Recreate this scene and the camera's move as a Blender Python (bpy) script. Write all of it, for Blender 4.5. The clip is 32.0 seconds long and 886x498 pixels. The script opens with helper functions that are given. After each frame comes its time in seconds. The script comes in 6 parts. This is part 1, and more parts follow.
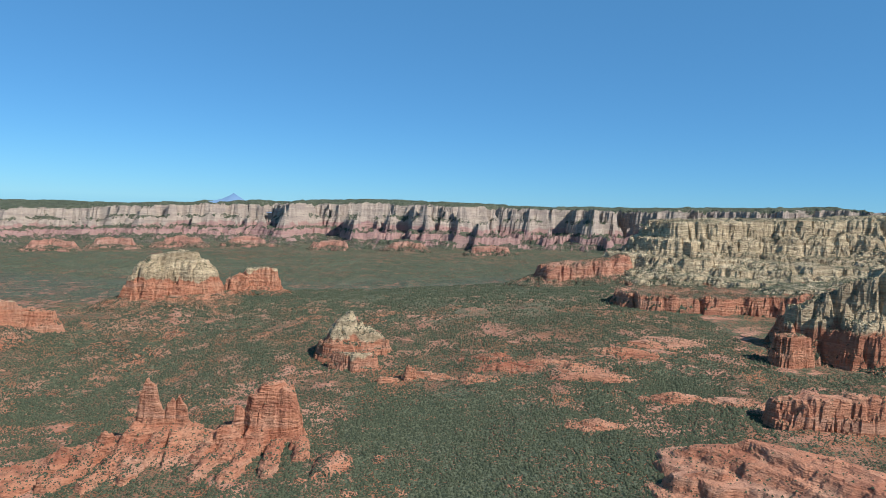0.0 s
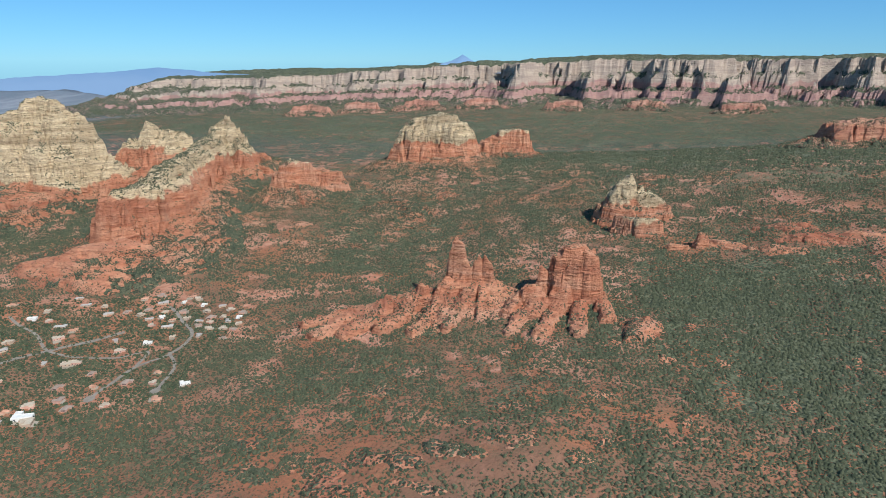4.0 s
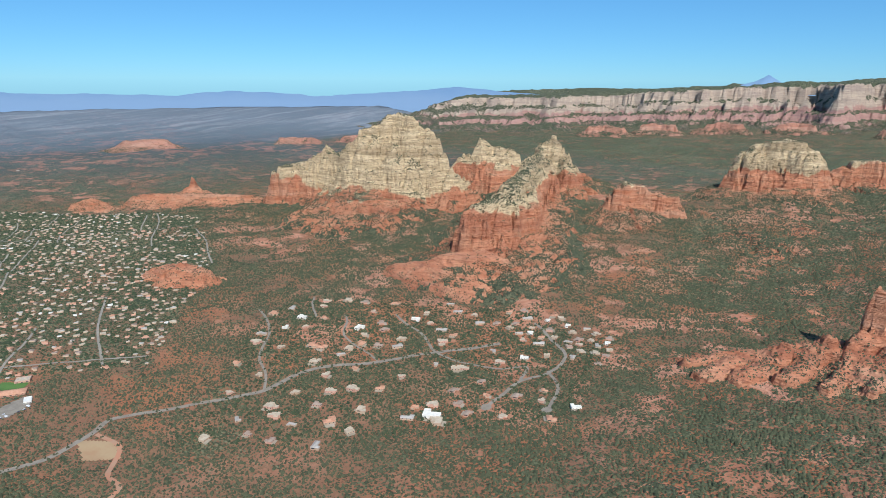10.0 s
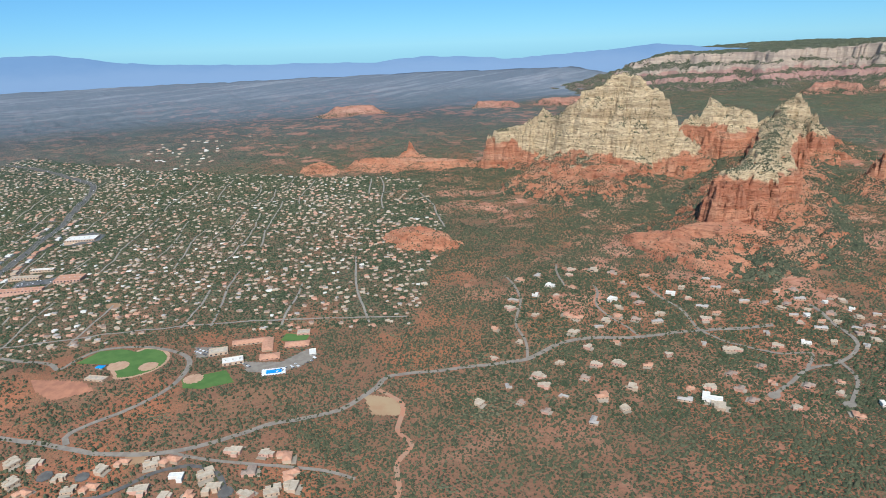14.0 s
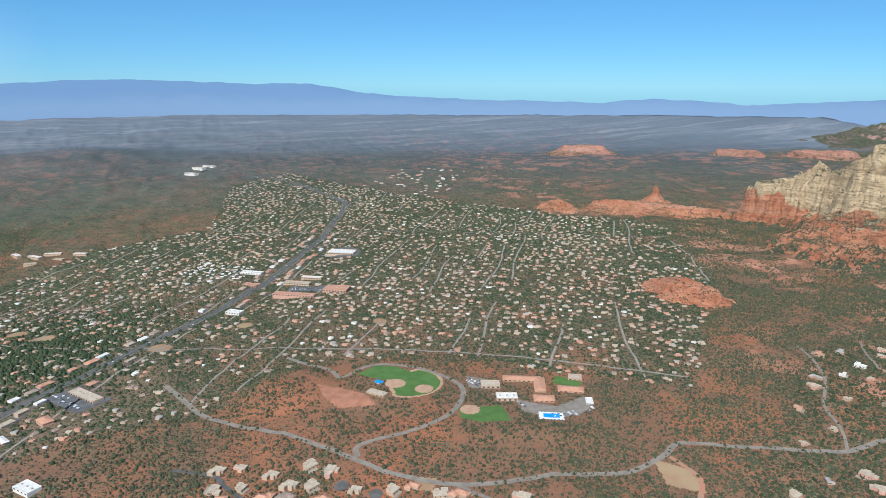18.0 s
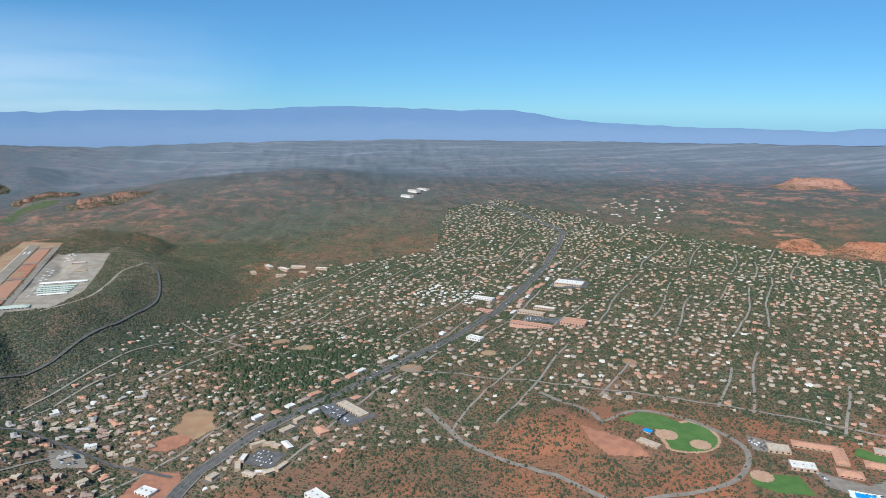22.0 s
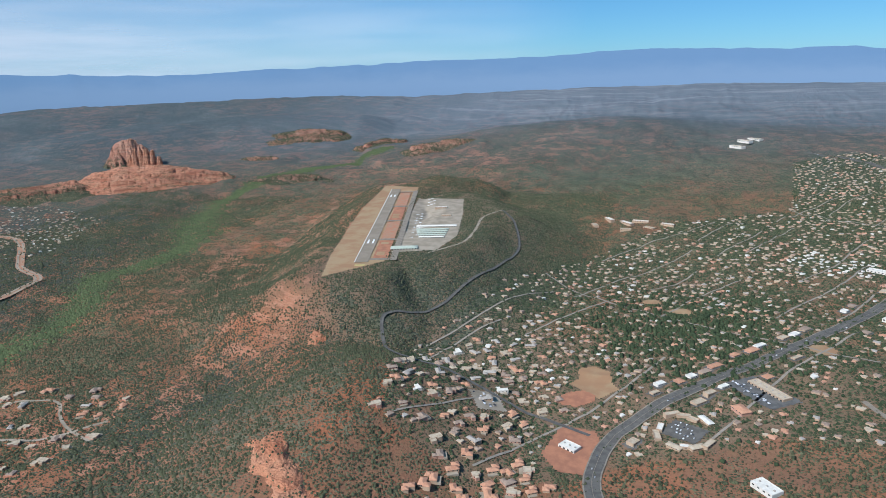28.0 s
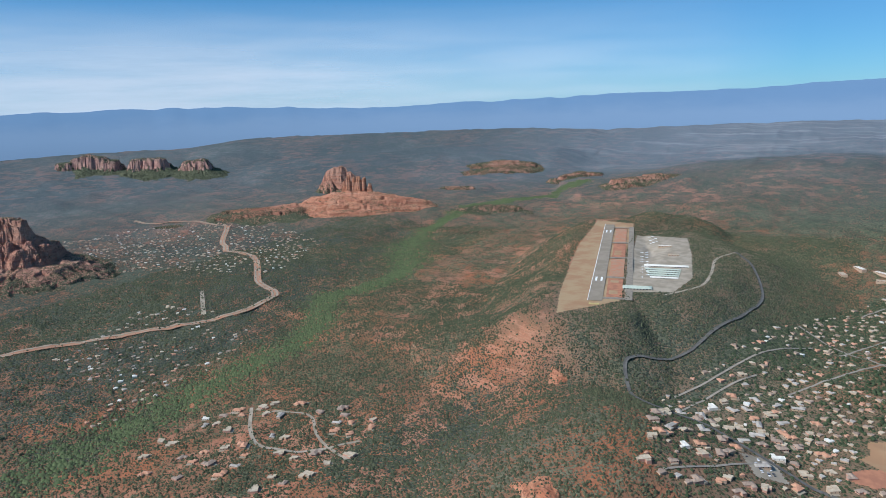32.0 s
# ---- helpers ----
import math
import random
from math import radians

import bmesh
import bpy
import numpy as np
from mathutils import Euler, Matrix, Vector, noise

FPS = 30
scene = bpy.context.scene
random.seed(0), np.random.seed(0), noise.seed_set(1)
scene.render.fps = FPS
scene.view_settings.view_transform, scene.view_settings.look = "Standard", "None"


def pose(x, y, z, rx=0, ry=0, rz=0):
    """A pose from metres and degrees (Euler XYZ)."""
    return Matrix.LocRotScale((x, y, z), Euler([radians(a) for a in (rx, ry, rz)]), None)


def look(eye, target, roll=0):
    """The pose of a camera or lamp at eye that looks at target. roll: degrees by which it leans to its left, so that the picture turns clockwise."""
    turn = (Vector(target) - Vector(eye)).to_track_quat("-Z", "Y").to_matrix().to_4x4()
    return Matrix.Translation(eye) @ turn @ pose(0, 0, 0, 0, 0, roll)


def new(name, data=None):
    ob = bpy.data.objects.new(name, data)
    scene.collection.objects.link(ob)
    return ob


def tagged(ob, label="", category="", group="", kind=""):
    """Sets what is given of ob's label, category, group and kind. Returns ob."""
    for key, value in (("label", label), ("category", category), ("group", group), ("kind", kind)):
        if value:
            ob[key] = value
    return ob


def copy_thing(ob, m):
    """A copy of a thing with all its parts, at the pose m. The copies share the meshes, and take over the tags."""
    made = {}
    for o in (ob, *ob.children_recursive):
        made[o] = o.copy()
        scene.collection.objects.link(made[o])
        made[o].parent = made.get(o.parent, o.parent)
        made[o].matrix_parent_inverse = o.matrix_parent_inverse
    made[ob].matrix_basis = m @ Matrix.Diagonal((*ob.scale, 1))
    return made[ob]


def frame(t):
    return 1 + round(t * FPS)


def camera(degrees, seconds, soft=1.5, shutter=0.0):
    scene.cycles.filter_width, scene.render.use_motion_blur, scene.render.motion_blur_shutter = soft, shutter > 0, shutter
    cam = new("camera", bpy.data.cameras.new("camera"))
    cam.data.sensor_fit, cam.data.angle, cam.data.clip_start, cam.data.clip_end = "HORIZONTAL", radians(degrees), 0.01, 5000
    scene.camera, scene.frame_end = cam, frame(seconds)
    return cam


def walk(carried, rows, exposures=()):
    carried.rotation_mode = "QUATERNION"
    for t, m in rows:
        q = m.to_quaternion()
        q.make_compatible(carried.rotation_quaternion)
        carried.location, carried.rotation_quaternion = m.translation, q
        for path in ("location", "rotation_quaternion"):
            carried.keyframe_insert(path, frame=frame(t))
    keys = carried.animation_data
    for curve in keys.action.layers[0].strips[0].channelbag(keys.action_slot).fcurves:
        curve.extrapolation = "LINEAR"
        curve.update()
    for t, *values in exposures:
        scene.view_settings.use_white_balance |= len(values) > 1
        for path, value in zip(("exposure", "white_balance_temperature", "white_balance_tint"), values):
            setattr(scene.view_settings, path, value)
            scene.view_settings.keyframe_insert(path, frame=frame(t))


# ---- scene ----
cam = camera(66.1, 32.0, soft=0.6)
PATH = [
    (0, (0.0, 0.0, 300.929), (0.005, 1.996, 300.805), 2.3),
    (0.5, (-15.088, 0.054, 300.563), (-15.156, 2.049, 300.444), 1.6),
    (1, (-30.086, 0.118, 300.121), (-30.205, 2.101, 299.892), 1.6),
    (1.5, (-44.935, 0.226, 299.503), (-45.098, 2.168, 299.052), 2.7),
    (2, (-59.45, 0.48, 298.808), (-59.677, 2.403, 298.308), 1.7),
    (2.5, (-73.795, 1.04, 298.138), (-74.099, 2.949, 297.627), 1.4),
    (3, (-88.095, 1.947, 297.611), (-88.49, 3.838, 297.095), 0.6),
    (3.5, (-102.525, 3.016, 297.122), (-103.017, 4.882, 296.598), 0.4),
    (5.5, (-162.297, -2.718, 296.762), (-163.043, -0.945, 296.21), -0.7),
    (6, (-176.33, -6.82, 297.289), (-177.132, -5.071, 296.743), -0.5),
    (6.5, (-190.267, -11.397, 297.789), (-191.125, -9.663, 297.284), -0.8),
    (7, (-204.329, -16.417, 298.199), (-205.229, -14.701, 297.703), -0.2),
    (7.5, (-218.568, -21.682, 298.436), (-219.509, -19.994, 297.92), 0.2),
    (8, (-232.764, -27.113, 298.555), (-233.763, -25.465, 298.018), -0.4),
    (8.5, (-246.824, -32.68, 298.668), (-247.898, -31.1, 298.076), -0.8),
    (9, (-260.683, -38.555, 298.793), (-261.789, -36.986, 298.23), -0.1),
    (9.5, (-274.269, -44.793, 298.828), (-275.418, -43.238, 298.315), 0.1),
    (10, (-287.66, -51.204, 298.813), (-288.865, -49.682, 298.329), 0.3),
    (10.5, (-300.952, -57.577, 298.796), (-302.202, -56.113, 298.254), -0.2),
    (11, (-314.061, -64.011, 298.702), (-315.331, -62.58, 298.119), 0.6),
    (11.5, (-326.815, -70.757, 298.537), (-328.124, -69.37, 297.936), 0.5),
    (12, (-339.119, -77.99, 298.497), (-340.493, -76.647, 297.94), -1.5),
    (12.5, (-350.997, -85.774, 298.541), (-352.444, -84.5, 298.01), -1.8),
    (13, (-362.793, -94.188, 298.618), (-364.249, -92.94, 298.05), -2.0),
    (13.5, (-374.761, -103.06, 298.537), (-376.248, -101.855, 297.958), -2.0),
    (14, (-386.855, -112.198, 298.285), (-388.386, -111.049, 297.706), -2.0),
    (14.5, (-399.08, -121.578, 297.947), (-400.659, -120.488, 297.382), -1.1),
    (15, (-411.468, -131.066, 297.589), (-413.088, -130.054, 296.995), -1.8),
    (15.5, (-424.044, -140.692, 297.256), (-425.702, -139.741, 296.666), -1.6),
    (17.5, (-468.746, -183.331, 292.459), (-470.547, -182.596, 291.994), -0.6),
    (18, (-477.635, -194.629, 293.182), (-479.455, -193.943, 292.716), 0.3),
    (18.5, (-486.058, -206.108, 293.895), (-487.908, -205.497, 293.439), -0.2),
    (19, (-493.974, -217.789, 294.563), (-495.843, -217.252, 294.095), -0.5),
    (19.5, (-501.344, -229.697, 295.25), (-503.231, -229.226, 294.783), -0.5),
    (20, (-507.985, -241.927, 295.879), (-509.891, -241.518, 295.435), -0.3),
    (20.5, (-513.763, -254.606, 296.42), (-515.688, -254.258, 296.006), -0.2),
    (21, (-519.066, -267.543, 296.932), (-521.001, -267.255, 296.514), -0.2),
    (21.5, (-524.16, -280.789, 297.437), (-526.102, -280.56, 297.015), -0.3),
    (22, (-529.135, -294.44, 297.862), (-531.086, -294.253, 297.463), 0.4),
    (22.5, (-534.085, -308.43, 298.152), (-536.045, -308.299, 297.777), 0.6),
    (23, (-538.981, -322.667, 298.332), (-540.947, -322.601, 297.969), 0.2),
    (23.5, (-543.77, -337.025, 298.5), (-545.734, -337.019, 298.124), -0.3),
    (24, (-548.432, -351.441, 298.709), (-550.392, -351.519, 298.316), 0.4),
    (24.5, (-552.92, -365.908, 298.932), (-554.872, -366.075, 298.527), -0.2),
    (26.5, (-559.285, -426.606, 299.785), (-561.219, -426.981, 299.439), -0.2),
    (27, (-559.892, -441.444, 300.552), (-561.798, -441.882, 300.133), -0.9),
    (27.5, (-560.38, -456.215, 301.32), (-562.242, -456.746, 300.816), -2.2),
    (28, (-560.553, -471.028, 301.972), (-562.391, -471.603, 301.432), -1.7),
    (28.5, (-560.272, -485.748, 302.483), (-562.09, -486.386, 301.948), -2.2),
    (29, (-559.184, -500.148, 302.742), (-560.989, -500.859, 302.258), -2.5),
    (29.5, (-557.331, -514.242, 302.823), (-559.119, -515.003, 302.35), -2.6),
    (30, (-554.857, -528.267, 302.926), (-556.621, -529.089, 302.462), -2.9),
    (30.5, (-551.881, -542.279, 303.152), (-553.616, -543.156, 302.684), -2.6),
    (31, (-548.694, -556.346, 303.653), (-550.397, -557.274, 303.165), -2.9),
    (31.5, (-545.465, -570.478, 304.398), (-547.145, -571.448, 303.913), -2.8),
    (32, (-542.272, -584.647, 305.244), (-543.936, -585.666, 304.806), -1.9),
]
walk(cam, [(t, look(eye, target, roll)) for t, eye, target, roll in PATH], [(0, 0.26, 5900, 10), (15, 0.28, 5900, 10), (24, 0.18, 5850, 10), (32, 0.10, 5800, 10)])

# ---- light ----
SUN_FROM = Vector((0.80, -0.60, 0.0)).normalized()
SUN_HIGH = radians(41)
world = bpy.data.worlds.new("world")
scene.world = world
world.use_nodes = True
sky = world.node_tree.nodes.new("ShaderNodeTexSky")
sky.sky_type, sky.sun_disc = "NISHITA", False
sky.sun_elevation, sky.sun_rotation = SUN_HIGH, math.atan2(SUN_FROM.x, SUN_FROM.y)
sky.altitude, sky.air_density, sky.dust_density, sky.ozone_density = 2000, 0.9, 0.15, 3.0
tint = world.node_tree.nodes.new("ShaderNodeMix")
tint.data_type, tint.blend_type = "RGBA", "MULTIPLY"
tint.inputs[0].default_value, tint.inputs[7].default_value = 1.0, (0.59, 0.96, 1.13, 1.0)
world.node_tree.links.new(sky.outputs[0], tint.inputs[6])
even = world.node_tree.nodes.new("ShaderNodeMix")
even.data_type = "RGBA"
even.inputs[0].default_value, even.inputs[7].default_value = 0.42, (1.35, 3.75, 6.5, 1.0)
world.node_tree.links.new(tint.outputs[2], even.inputs[6])
world.node_tree.links.new(even.outputs[2], world.node_tree.nodes["Background"].inputs[0])
world.node_tree.nodes["Background"].inputs[1].default_value = 0.082
sun = new("sun", bpy.data.lights.new("sun", "SUN"))
sun.data.energy, sun.data.angle, sun.data.color = 5.0, radians(0.5), (1.0, 0.955, 0.88)
sun.matrix_world = look((SUN_FROM * math.cos(SUN_HIGH) + Vector((0, 0, math.sin(SUN_HIGH)))) * 1000, (0, 0, 0))


# ---- materials ----
class Nodes:
    """Short names for the nodes of one material."""

    def __init__(self, name, rough=0.9, specular=0.2):
        self.m = bpy.data.materials.new(name)
        self.m.use_nodes = True
        self.t = self.m.node_tree
        self.shader = self.t.nodes["Principled BSDF"]
        self.shader.inputs["Roughness"].default_value = rough
        self.shader.inputs["Specular IOR Level"].default_value = specular

    def put(self, slot, value):
        if isinstance(value, (int, float)):
            slot.default_value = value
        elif isinstance(value, tuple):
            slot.default_value = (*value, 1.0) if len(value) == 3 and slot.type == "RGBA" else value
        else:
            self.t.links.new(value, slot)

    def place(self):
        return self.t.nodes.new("ShaderNodeNewGeometry").outputs["Position"]

    def steep(self):
        n = self.t.nodes.new("ShaderNodeSeparateXYZ")
        self.put(n.inputs[0], self.t.nodes.new("ShaderNodeNewGeometry").outputs["Normal"])
        return n.outputs[2]

    def attr(self, name):
        n = self.t.nodes.new("ShaderNodeAttribute")
        n.attribute_name = name
        return n.outputs["Fac"]

    def scaled(self, v, by):
        n = self.t.nodes.new("ShaderNodeVectorMath")
        n.operation = "MULTIPLY"
        self.put(n.inputs[0], v)
        n.inputs[1].default_value = by if isinstance(by, tuple) else (by, by, by)
        return n.outputs[0]

    def noise(self, v, scale, detail=3.0, rough=0.55):
        n = self.t.nodes.new("ShaderNodeTexNoise")
        self.put(n.inputs["Vector"], v)
        n.inputs["Scale"].default_value, n.inputs["Detail"].default_value, n.inputs["Roughness"].default_value = scale, detail, rough
        return n.outputs["Fac"]

    def cells(self, v, scale, out="Distance"):
        n = self.t.nodes.new("ShaderNodeTexVoronoi")
        self.put(n.inputs["Vector"], v)
        n.inputs["Scale"].default_value = scale
        return n.outputs[out]

    def math(self, op, a, b=0.0, c=0.0):
        n = self.t.nodes.new("ShaderNodeMath")
        n.operation = op
        for slot, v in zip(n.inputs, (a, b, c)):
            self.put(slot, v)
        return n.outputs[0]

    def span(self, v, a, b, x=0.0, y=1.0):
        n = self.t.nodes.new("ShaderNodeMapRange")
        n.interpolation_type = "SMOOTHSTEP"
        for slot, w in zip(n.inputs, (v, a, b, x, y)):
            self.put(slot, w)
        return n.outputs[0]

    def mix(self, f, a, b):
        n = self.t.nodes.new("ShaderNodeMix")
        n.data_type = "RGBA"
        self.put(n.inputs[0], f)
        self.put(n.inputs[6], a)
        self.put(n.inputs[7], b)
        return n.outputs[2]

    def random(self):
        return self.t.nodes.new("ShaderNodeObjectInfo").outputs["Random"]

    def island(self):
        return self.t.nodes.new("ShaderNodeNewGeometry").outputs["Random Per Island"]

    def bump(self, height, far, strength=0.5):
        n = self.t.nodes.new("ShaderNodeBump")
        n.inputs["Distance"].default_value, n.inputs["Strength"].default_value = far, strength
        self.put(n.inputs["Height"], height)
        self.t.links.new(n.outputs[0], self.shader.inputs["Normal"])

    def done(self, colour):
        self.put(self.shader.inputs["Base Color"], colour)
        return self.m


RED_SOIL, RUST_SOIL, TAN_SOIL = (0.37, 0.138, 0.068), (0.245, 0.122, 0.072), (0.20, 0.148, 0.10)
DARK_SCRUB, SCRUB, SAGE = (0.050, 0.060, 0.034), (0.130, 0.134, 0.074), (0.25, 0.22, 0.135)


def scrub_over(n, p, soil, cover, dry, wood_and_shade=0.0, size=0.34):
    """Scrub in small round clumps over bare soil; cover 0 to 1 says how much of the soil is hidden."""
    clumps = n.cells(p, size)
    patch = n.noise(p, 0.011, 4.0, 0.62)
    small = n.noise(p, 0.055, 3.0, 0.6)
    many = n.math("ADD", n.math("ADD", cover, n.math("MULTIPLY", n.math("SUBTRACT", patch, 0.5), 1.15)), n.math("MULTIPLY", n.math("SUBTRACT", small, 0.5), 1.5))
    edge = n.math("MULTIPLY", many, 0.74)
    mask = n.span(clumps, n.math("ADD", edge, 0.05), n.math("SUBTRACT", edge, 0.10), 0.0, 1.0)
    tint = n.cells(p, size, "Color")
    green = n.mix(n.span(tint, 0.25, 0.75), DARK_SCRUB, n.mix(n.span(n.noise(p, 0.006, 4.0), 0.45, 0.75, 0.0, 0.5), SCRUB, SAGE))
    green = n.mix(dry, green, SAGE)
    # dark woodland greens, which also carry painted shade in the south
    green = n.mix(wood_and_shade, green, n.mix(n.span(tint, 0.3, 0.7), (0.036, 0.046, 0.038), (0.078, 0.086, 0.068)))
    return n.mix(mask, soil, green), mask


def ground_material():
    n = Nodes("ground_soil_and_scrub", 0.95, 0.1)
    p = n.place()
    soil = n.mix(n.span(n.noise(p, 0.008, 5.0, 0.6), 0.36, 0.58), RED_SOIL, RUST_SOIL)
    soil = n.mix(n.attr("sand"), soil, n.mix(n.span(n.noise(p, 0.03, 4.0), 0.35, 0.65), TAN_SOIL, (0.20, 0.145, 0.095)))
    soil = n.mix(n.span(n.noise(p, 0.35, 3.0), 0.4, 0.7, 0.0, 0.45), soil, (0.16, 0.085, 0.055))
    # bare bedrock shows in ledges that follow the slope
    beds = n.noise(n.scaled(p, (0.016, 0.016, 0.11)), 1.0, 4.0, 0.6)
    lines = n.noise(n.scaled(p, (0.03, 0.03, 0.8)), 1.0, 2.0, 0.6)
    bare = n.math("MULTIPLY", n.span(beds, 0.50, 0.58), n.attr("rocky"))
    bare = n.math("MAXIMUM", bare, n.math("MULTIPLY", n.span(n.steep(), 0.87, 0.72), n.attr("rocky")))
    bed = n.mix(n.span(lines, 0.4, 0.6), (0.37, 0.16, 0.098), (0.51, 0.265, 0.17))
    bed = n.mix(n.span(lines, 0.56, 0.66, 0.0, 0.6), bed, (0.16, 0.06, 0.042))
    soil = n.mix(bare, soil, bed)
    low = n.span(n.cells(p, 0.95), 0.50, 0.36)
    low = n.math("MULTIPLY", low, n.span(n.noise(p, 0.03, 3.0, 0.6), 0.38, 0.60, 0.1, 0.75))
    soil = n.mix(n.math("MULTIPLY", low, n.math("SUBTRACT", 1.0, bare)), soil, n.mix(n.span(n.noise(p, 0.4, 2.0), 0.4, 0.6), (0.105, 0.095, 0.050), (0.17, 0.135, 0.072)))
    colour, mask = scrub_over(n, p, soil, n.math("SUBTRACT", n.attr("cover"), n.math("MULTIPLY", bare, 0.38)), n.attr("dry"), n.math("MULTIPLY", n.attr("wood_and_shade"), 0.85))
    # far ground takes a grey-blue haze into its base colour
    far_haze = n.mix(n.span(n.noise(p, 0.0035, 5.0, 0.65), 0.5, 0.68), (0.10, 0.125, 0.14), (0.155, 0.175, 0.185))
    far_haze = n.mix(n.span(n.noise(p, 0.004, 3.0), 0.5, 0.7, 0.0, 0.5), far_haze, (0.21, 0.165, 0.155))
    far_haze = n.mix(n.math("MULTIPLY", mask, 0.55), far_haze, (0.06, 0.085, 0.09))
    far_haze = n.mix(n.math("MULTIPLY", bare, 0.65), far_haze, (0.29, 0.155, 0.125))
    # the farthest plain gets a paler haze colour between its streaks
    far_haze = n.mix(n.attr("plain"), far_haze, n.mix(n.span(n.noise(n.scaled(p, (0.014, 0.0016, 0.0)), 1.0, 4.0, 0.65), 0.45, 0.72), (0.16, 0.19, 0.225), (0.28, 0.295, 0.32)))
    colour = n.mix(n.attr("far_haze"), colour, far_haze)
    n.bump(n.math("ADD", n.math("MULTIPLY", mask, 1.6), n.noise(p, 0.25, 4.0)), 1.6, 0.8)
    return n.done(colour)


def rock_material():
    n = Nodes("banded_sandstone", 0.92, 0.15)
    p = n.place()
    wide = n.noise(p, 0.012, 3.0)
    z = n.t.nodes.new("ShaderNodeSeparateXYZ")
    n.put(z.inputs[0], p)
    bands = n.noise(n.scaled(p, (0.012, 0.012, 0.13)), 1.0, 5.0, 0.72)
    fine = n.noise(n.scaled(p, (0.07, 0.07, 0.42)), 1.0, 4.0, 0.7)
    streak = n.noise(n.scaled(p, (0.12, 0.12, 0.012)), 1.0, 3.0, 0.6)
    red = n.mix(n.span(bands, 0.3, 0.7), (0.42, 0.152, 0.078), (0.57, 0.265, 0.148))
    red = n.mix(n.span(n.noise(p, 0.03, 4.0, 0.6), 0.45, 0.7, 0.0, 0.6), red, (0.52, 0.285, 0.17))
    # dark bedding lines, partly painted shade of the recesses between beds
    red = n.mix(n.span(fine, 0.55, 0.64, 0.0, 0.55), red, (0.15, 0.055, 0.036))
    cream = n.mix(n.span(bands, 0.3, 0.7), (0.47, 0.34, 0.195), (0.70, 0.54, 0.33))
    cream = n.mix(n.span(fine, 0.53, 0.64, 0.0, 0.6), cream, (0.16, 0.125, 0.075))
    thick = n.noise(n.scaled(p, (0.004, 0.004, 0.045)), 1.0, 3.0, 0.6)
    red = n.mix(n.span(thick, 0.52, 0.62, 0.0, 0.45), red, (0.30, 0.105, 0.06))
    red = n.mix(n.span(thick, 0.46, 0.38, 0.0, 0.5), red, (0.52, 0.29, 0.185))
    cream = n.mix(n.span(thick, 0.50, 0.62, 0.0, 0.6), cream, (0.30, 0.215, 0.125))
    up = n.math("ADD", n.attr("cream"), n.math("MULTIPLY", n.math("SUBTRACT", wide, 0.5), 0.7))
    stone = n.mix(n.span(up, 0.4, 0.62), red, cream)
    stone = n.mix(n.span(streak, 0.55, 0.72, 0.0, 0.35), stone, (0.13, 0.075, 0.05))
    stone = n.mix(n.span(n.noise(p, 0.11, 4.0, 0.7), 0.54, 0.68, 0.0, 0.42), stone, (0.16, 0.095, 0.06))
    # haze of distance mixed into the colour of far rock
    stone = n.mix(n.math("MULTIPLY", n.attr("haze_tint"), 0.6), stone, (0.34, 0.285, 0.30))
    grow = n.math("MULTIPLY", n.attr("cover"), n.span(n.steep(), 0.22, 0.62))
    colour, mask = scrub_over(n, p, stone, grow, 0.0, 0.2, 0.34)
    colour = n.mix(n.span(grow, 0.02, 0.05), stone, colour)
    n.bump(n.math("ADD", n.math("MULTIPLY", bands, 2.0), n.math("ADD", n.noise(p, 0.16, 5.0, 0.65), n.math("ADD", n.math("MULTIPLY", fine, 1.5), mask))), 3.5, 1.0)
    return n.done(colour)


def plain(name, a, b, scale=0.3, rough=0.85, random_share=0.0, specular=0.2):
    """One paint or mineral in two tones, mottled, and varied from thing to thing."""
    n = Nodes(name, rough, specular)
    c = n.mix(n.span(n.noise(n.place(), scale, 4.0), 0.35, 0.65), a, b)
    if random_share:
        c = n.mix(n.math("MULTIPLY", n.math("ADD", n.random(), n.island()), 0.5 * random_share), c, tuple(min(1.0, v * 1.9) for v in b))
    return n.done(c)


def foliage(name, a, b, c):
    n = Nodes(name, 0.9, 0.1)
    k = n.mix(n.island(), a, b)
    k = n.mix(n.span(n.noise(n.place(), 0.9, 2.0), 0.4, 0.7), k, c)
    return n.done(k)


GROUND, ROCK = ground_material(), rock_material()
ASPHALT = plain("worn_asphalt", (0.215, 0.18, 0.14), (0.27, 0.23, 0.18), 0.15)
DARK_ASPHALT = plain("fresh_asphalt", (0.095, 0.089, 0.080), (0.135, 0.126, 0.112), 0.15)
STREET = plain("dusty_street_asphalt", (0.25, 0.215, 0.17), (0.31, 0.265, 0.215), 0.15)
PARKING = plain("grey_parking_asphalt", (0.10, 0.097, 0.092), (0.15, 0.145, 0.135), 0.12)
RUNWAY = plain("runway_asphalt", (0.245, 0.205, 0.155), (0.29, 0.242, 0.188), 0.04, 0.95, 0.0, 0.05)
CONCRETE = plain("pale_concrete", (0.27, 0.222, 0.16), (0.37, 0.31, 0.235), 0.05)
DIRT = plain("packed_red_dirt", (0.42, 0.19, 0.11), (0.36, 0.22, 0.14), 0.1)
BARE = plain("bare_orange_earth", (0.41, 0.185, 0.105), (0.31, 0.14, 0.085), 0.1)
DRY_GRASS = plain("dry_grass", (0.36, 0.25, 0.14), (0.32, 0.185, 0.10), 0.03)
LAWN = plain("mown_lawn", (0.075, 0.145, 0.035), (0.10, 0.175, 0.045), 0.08)
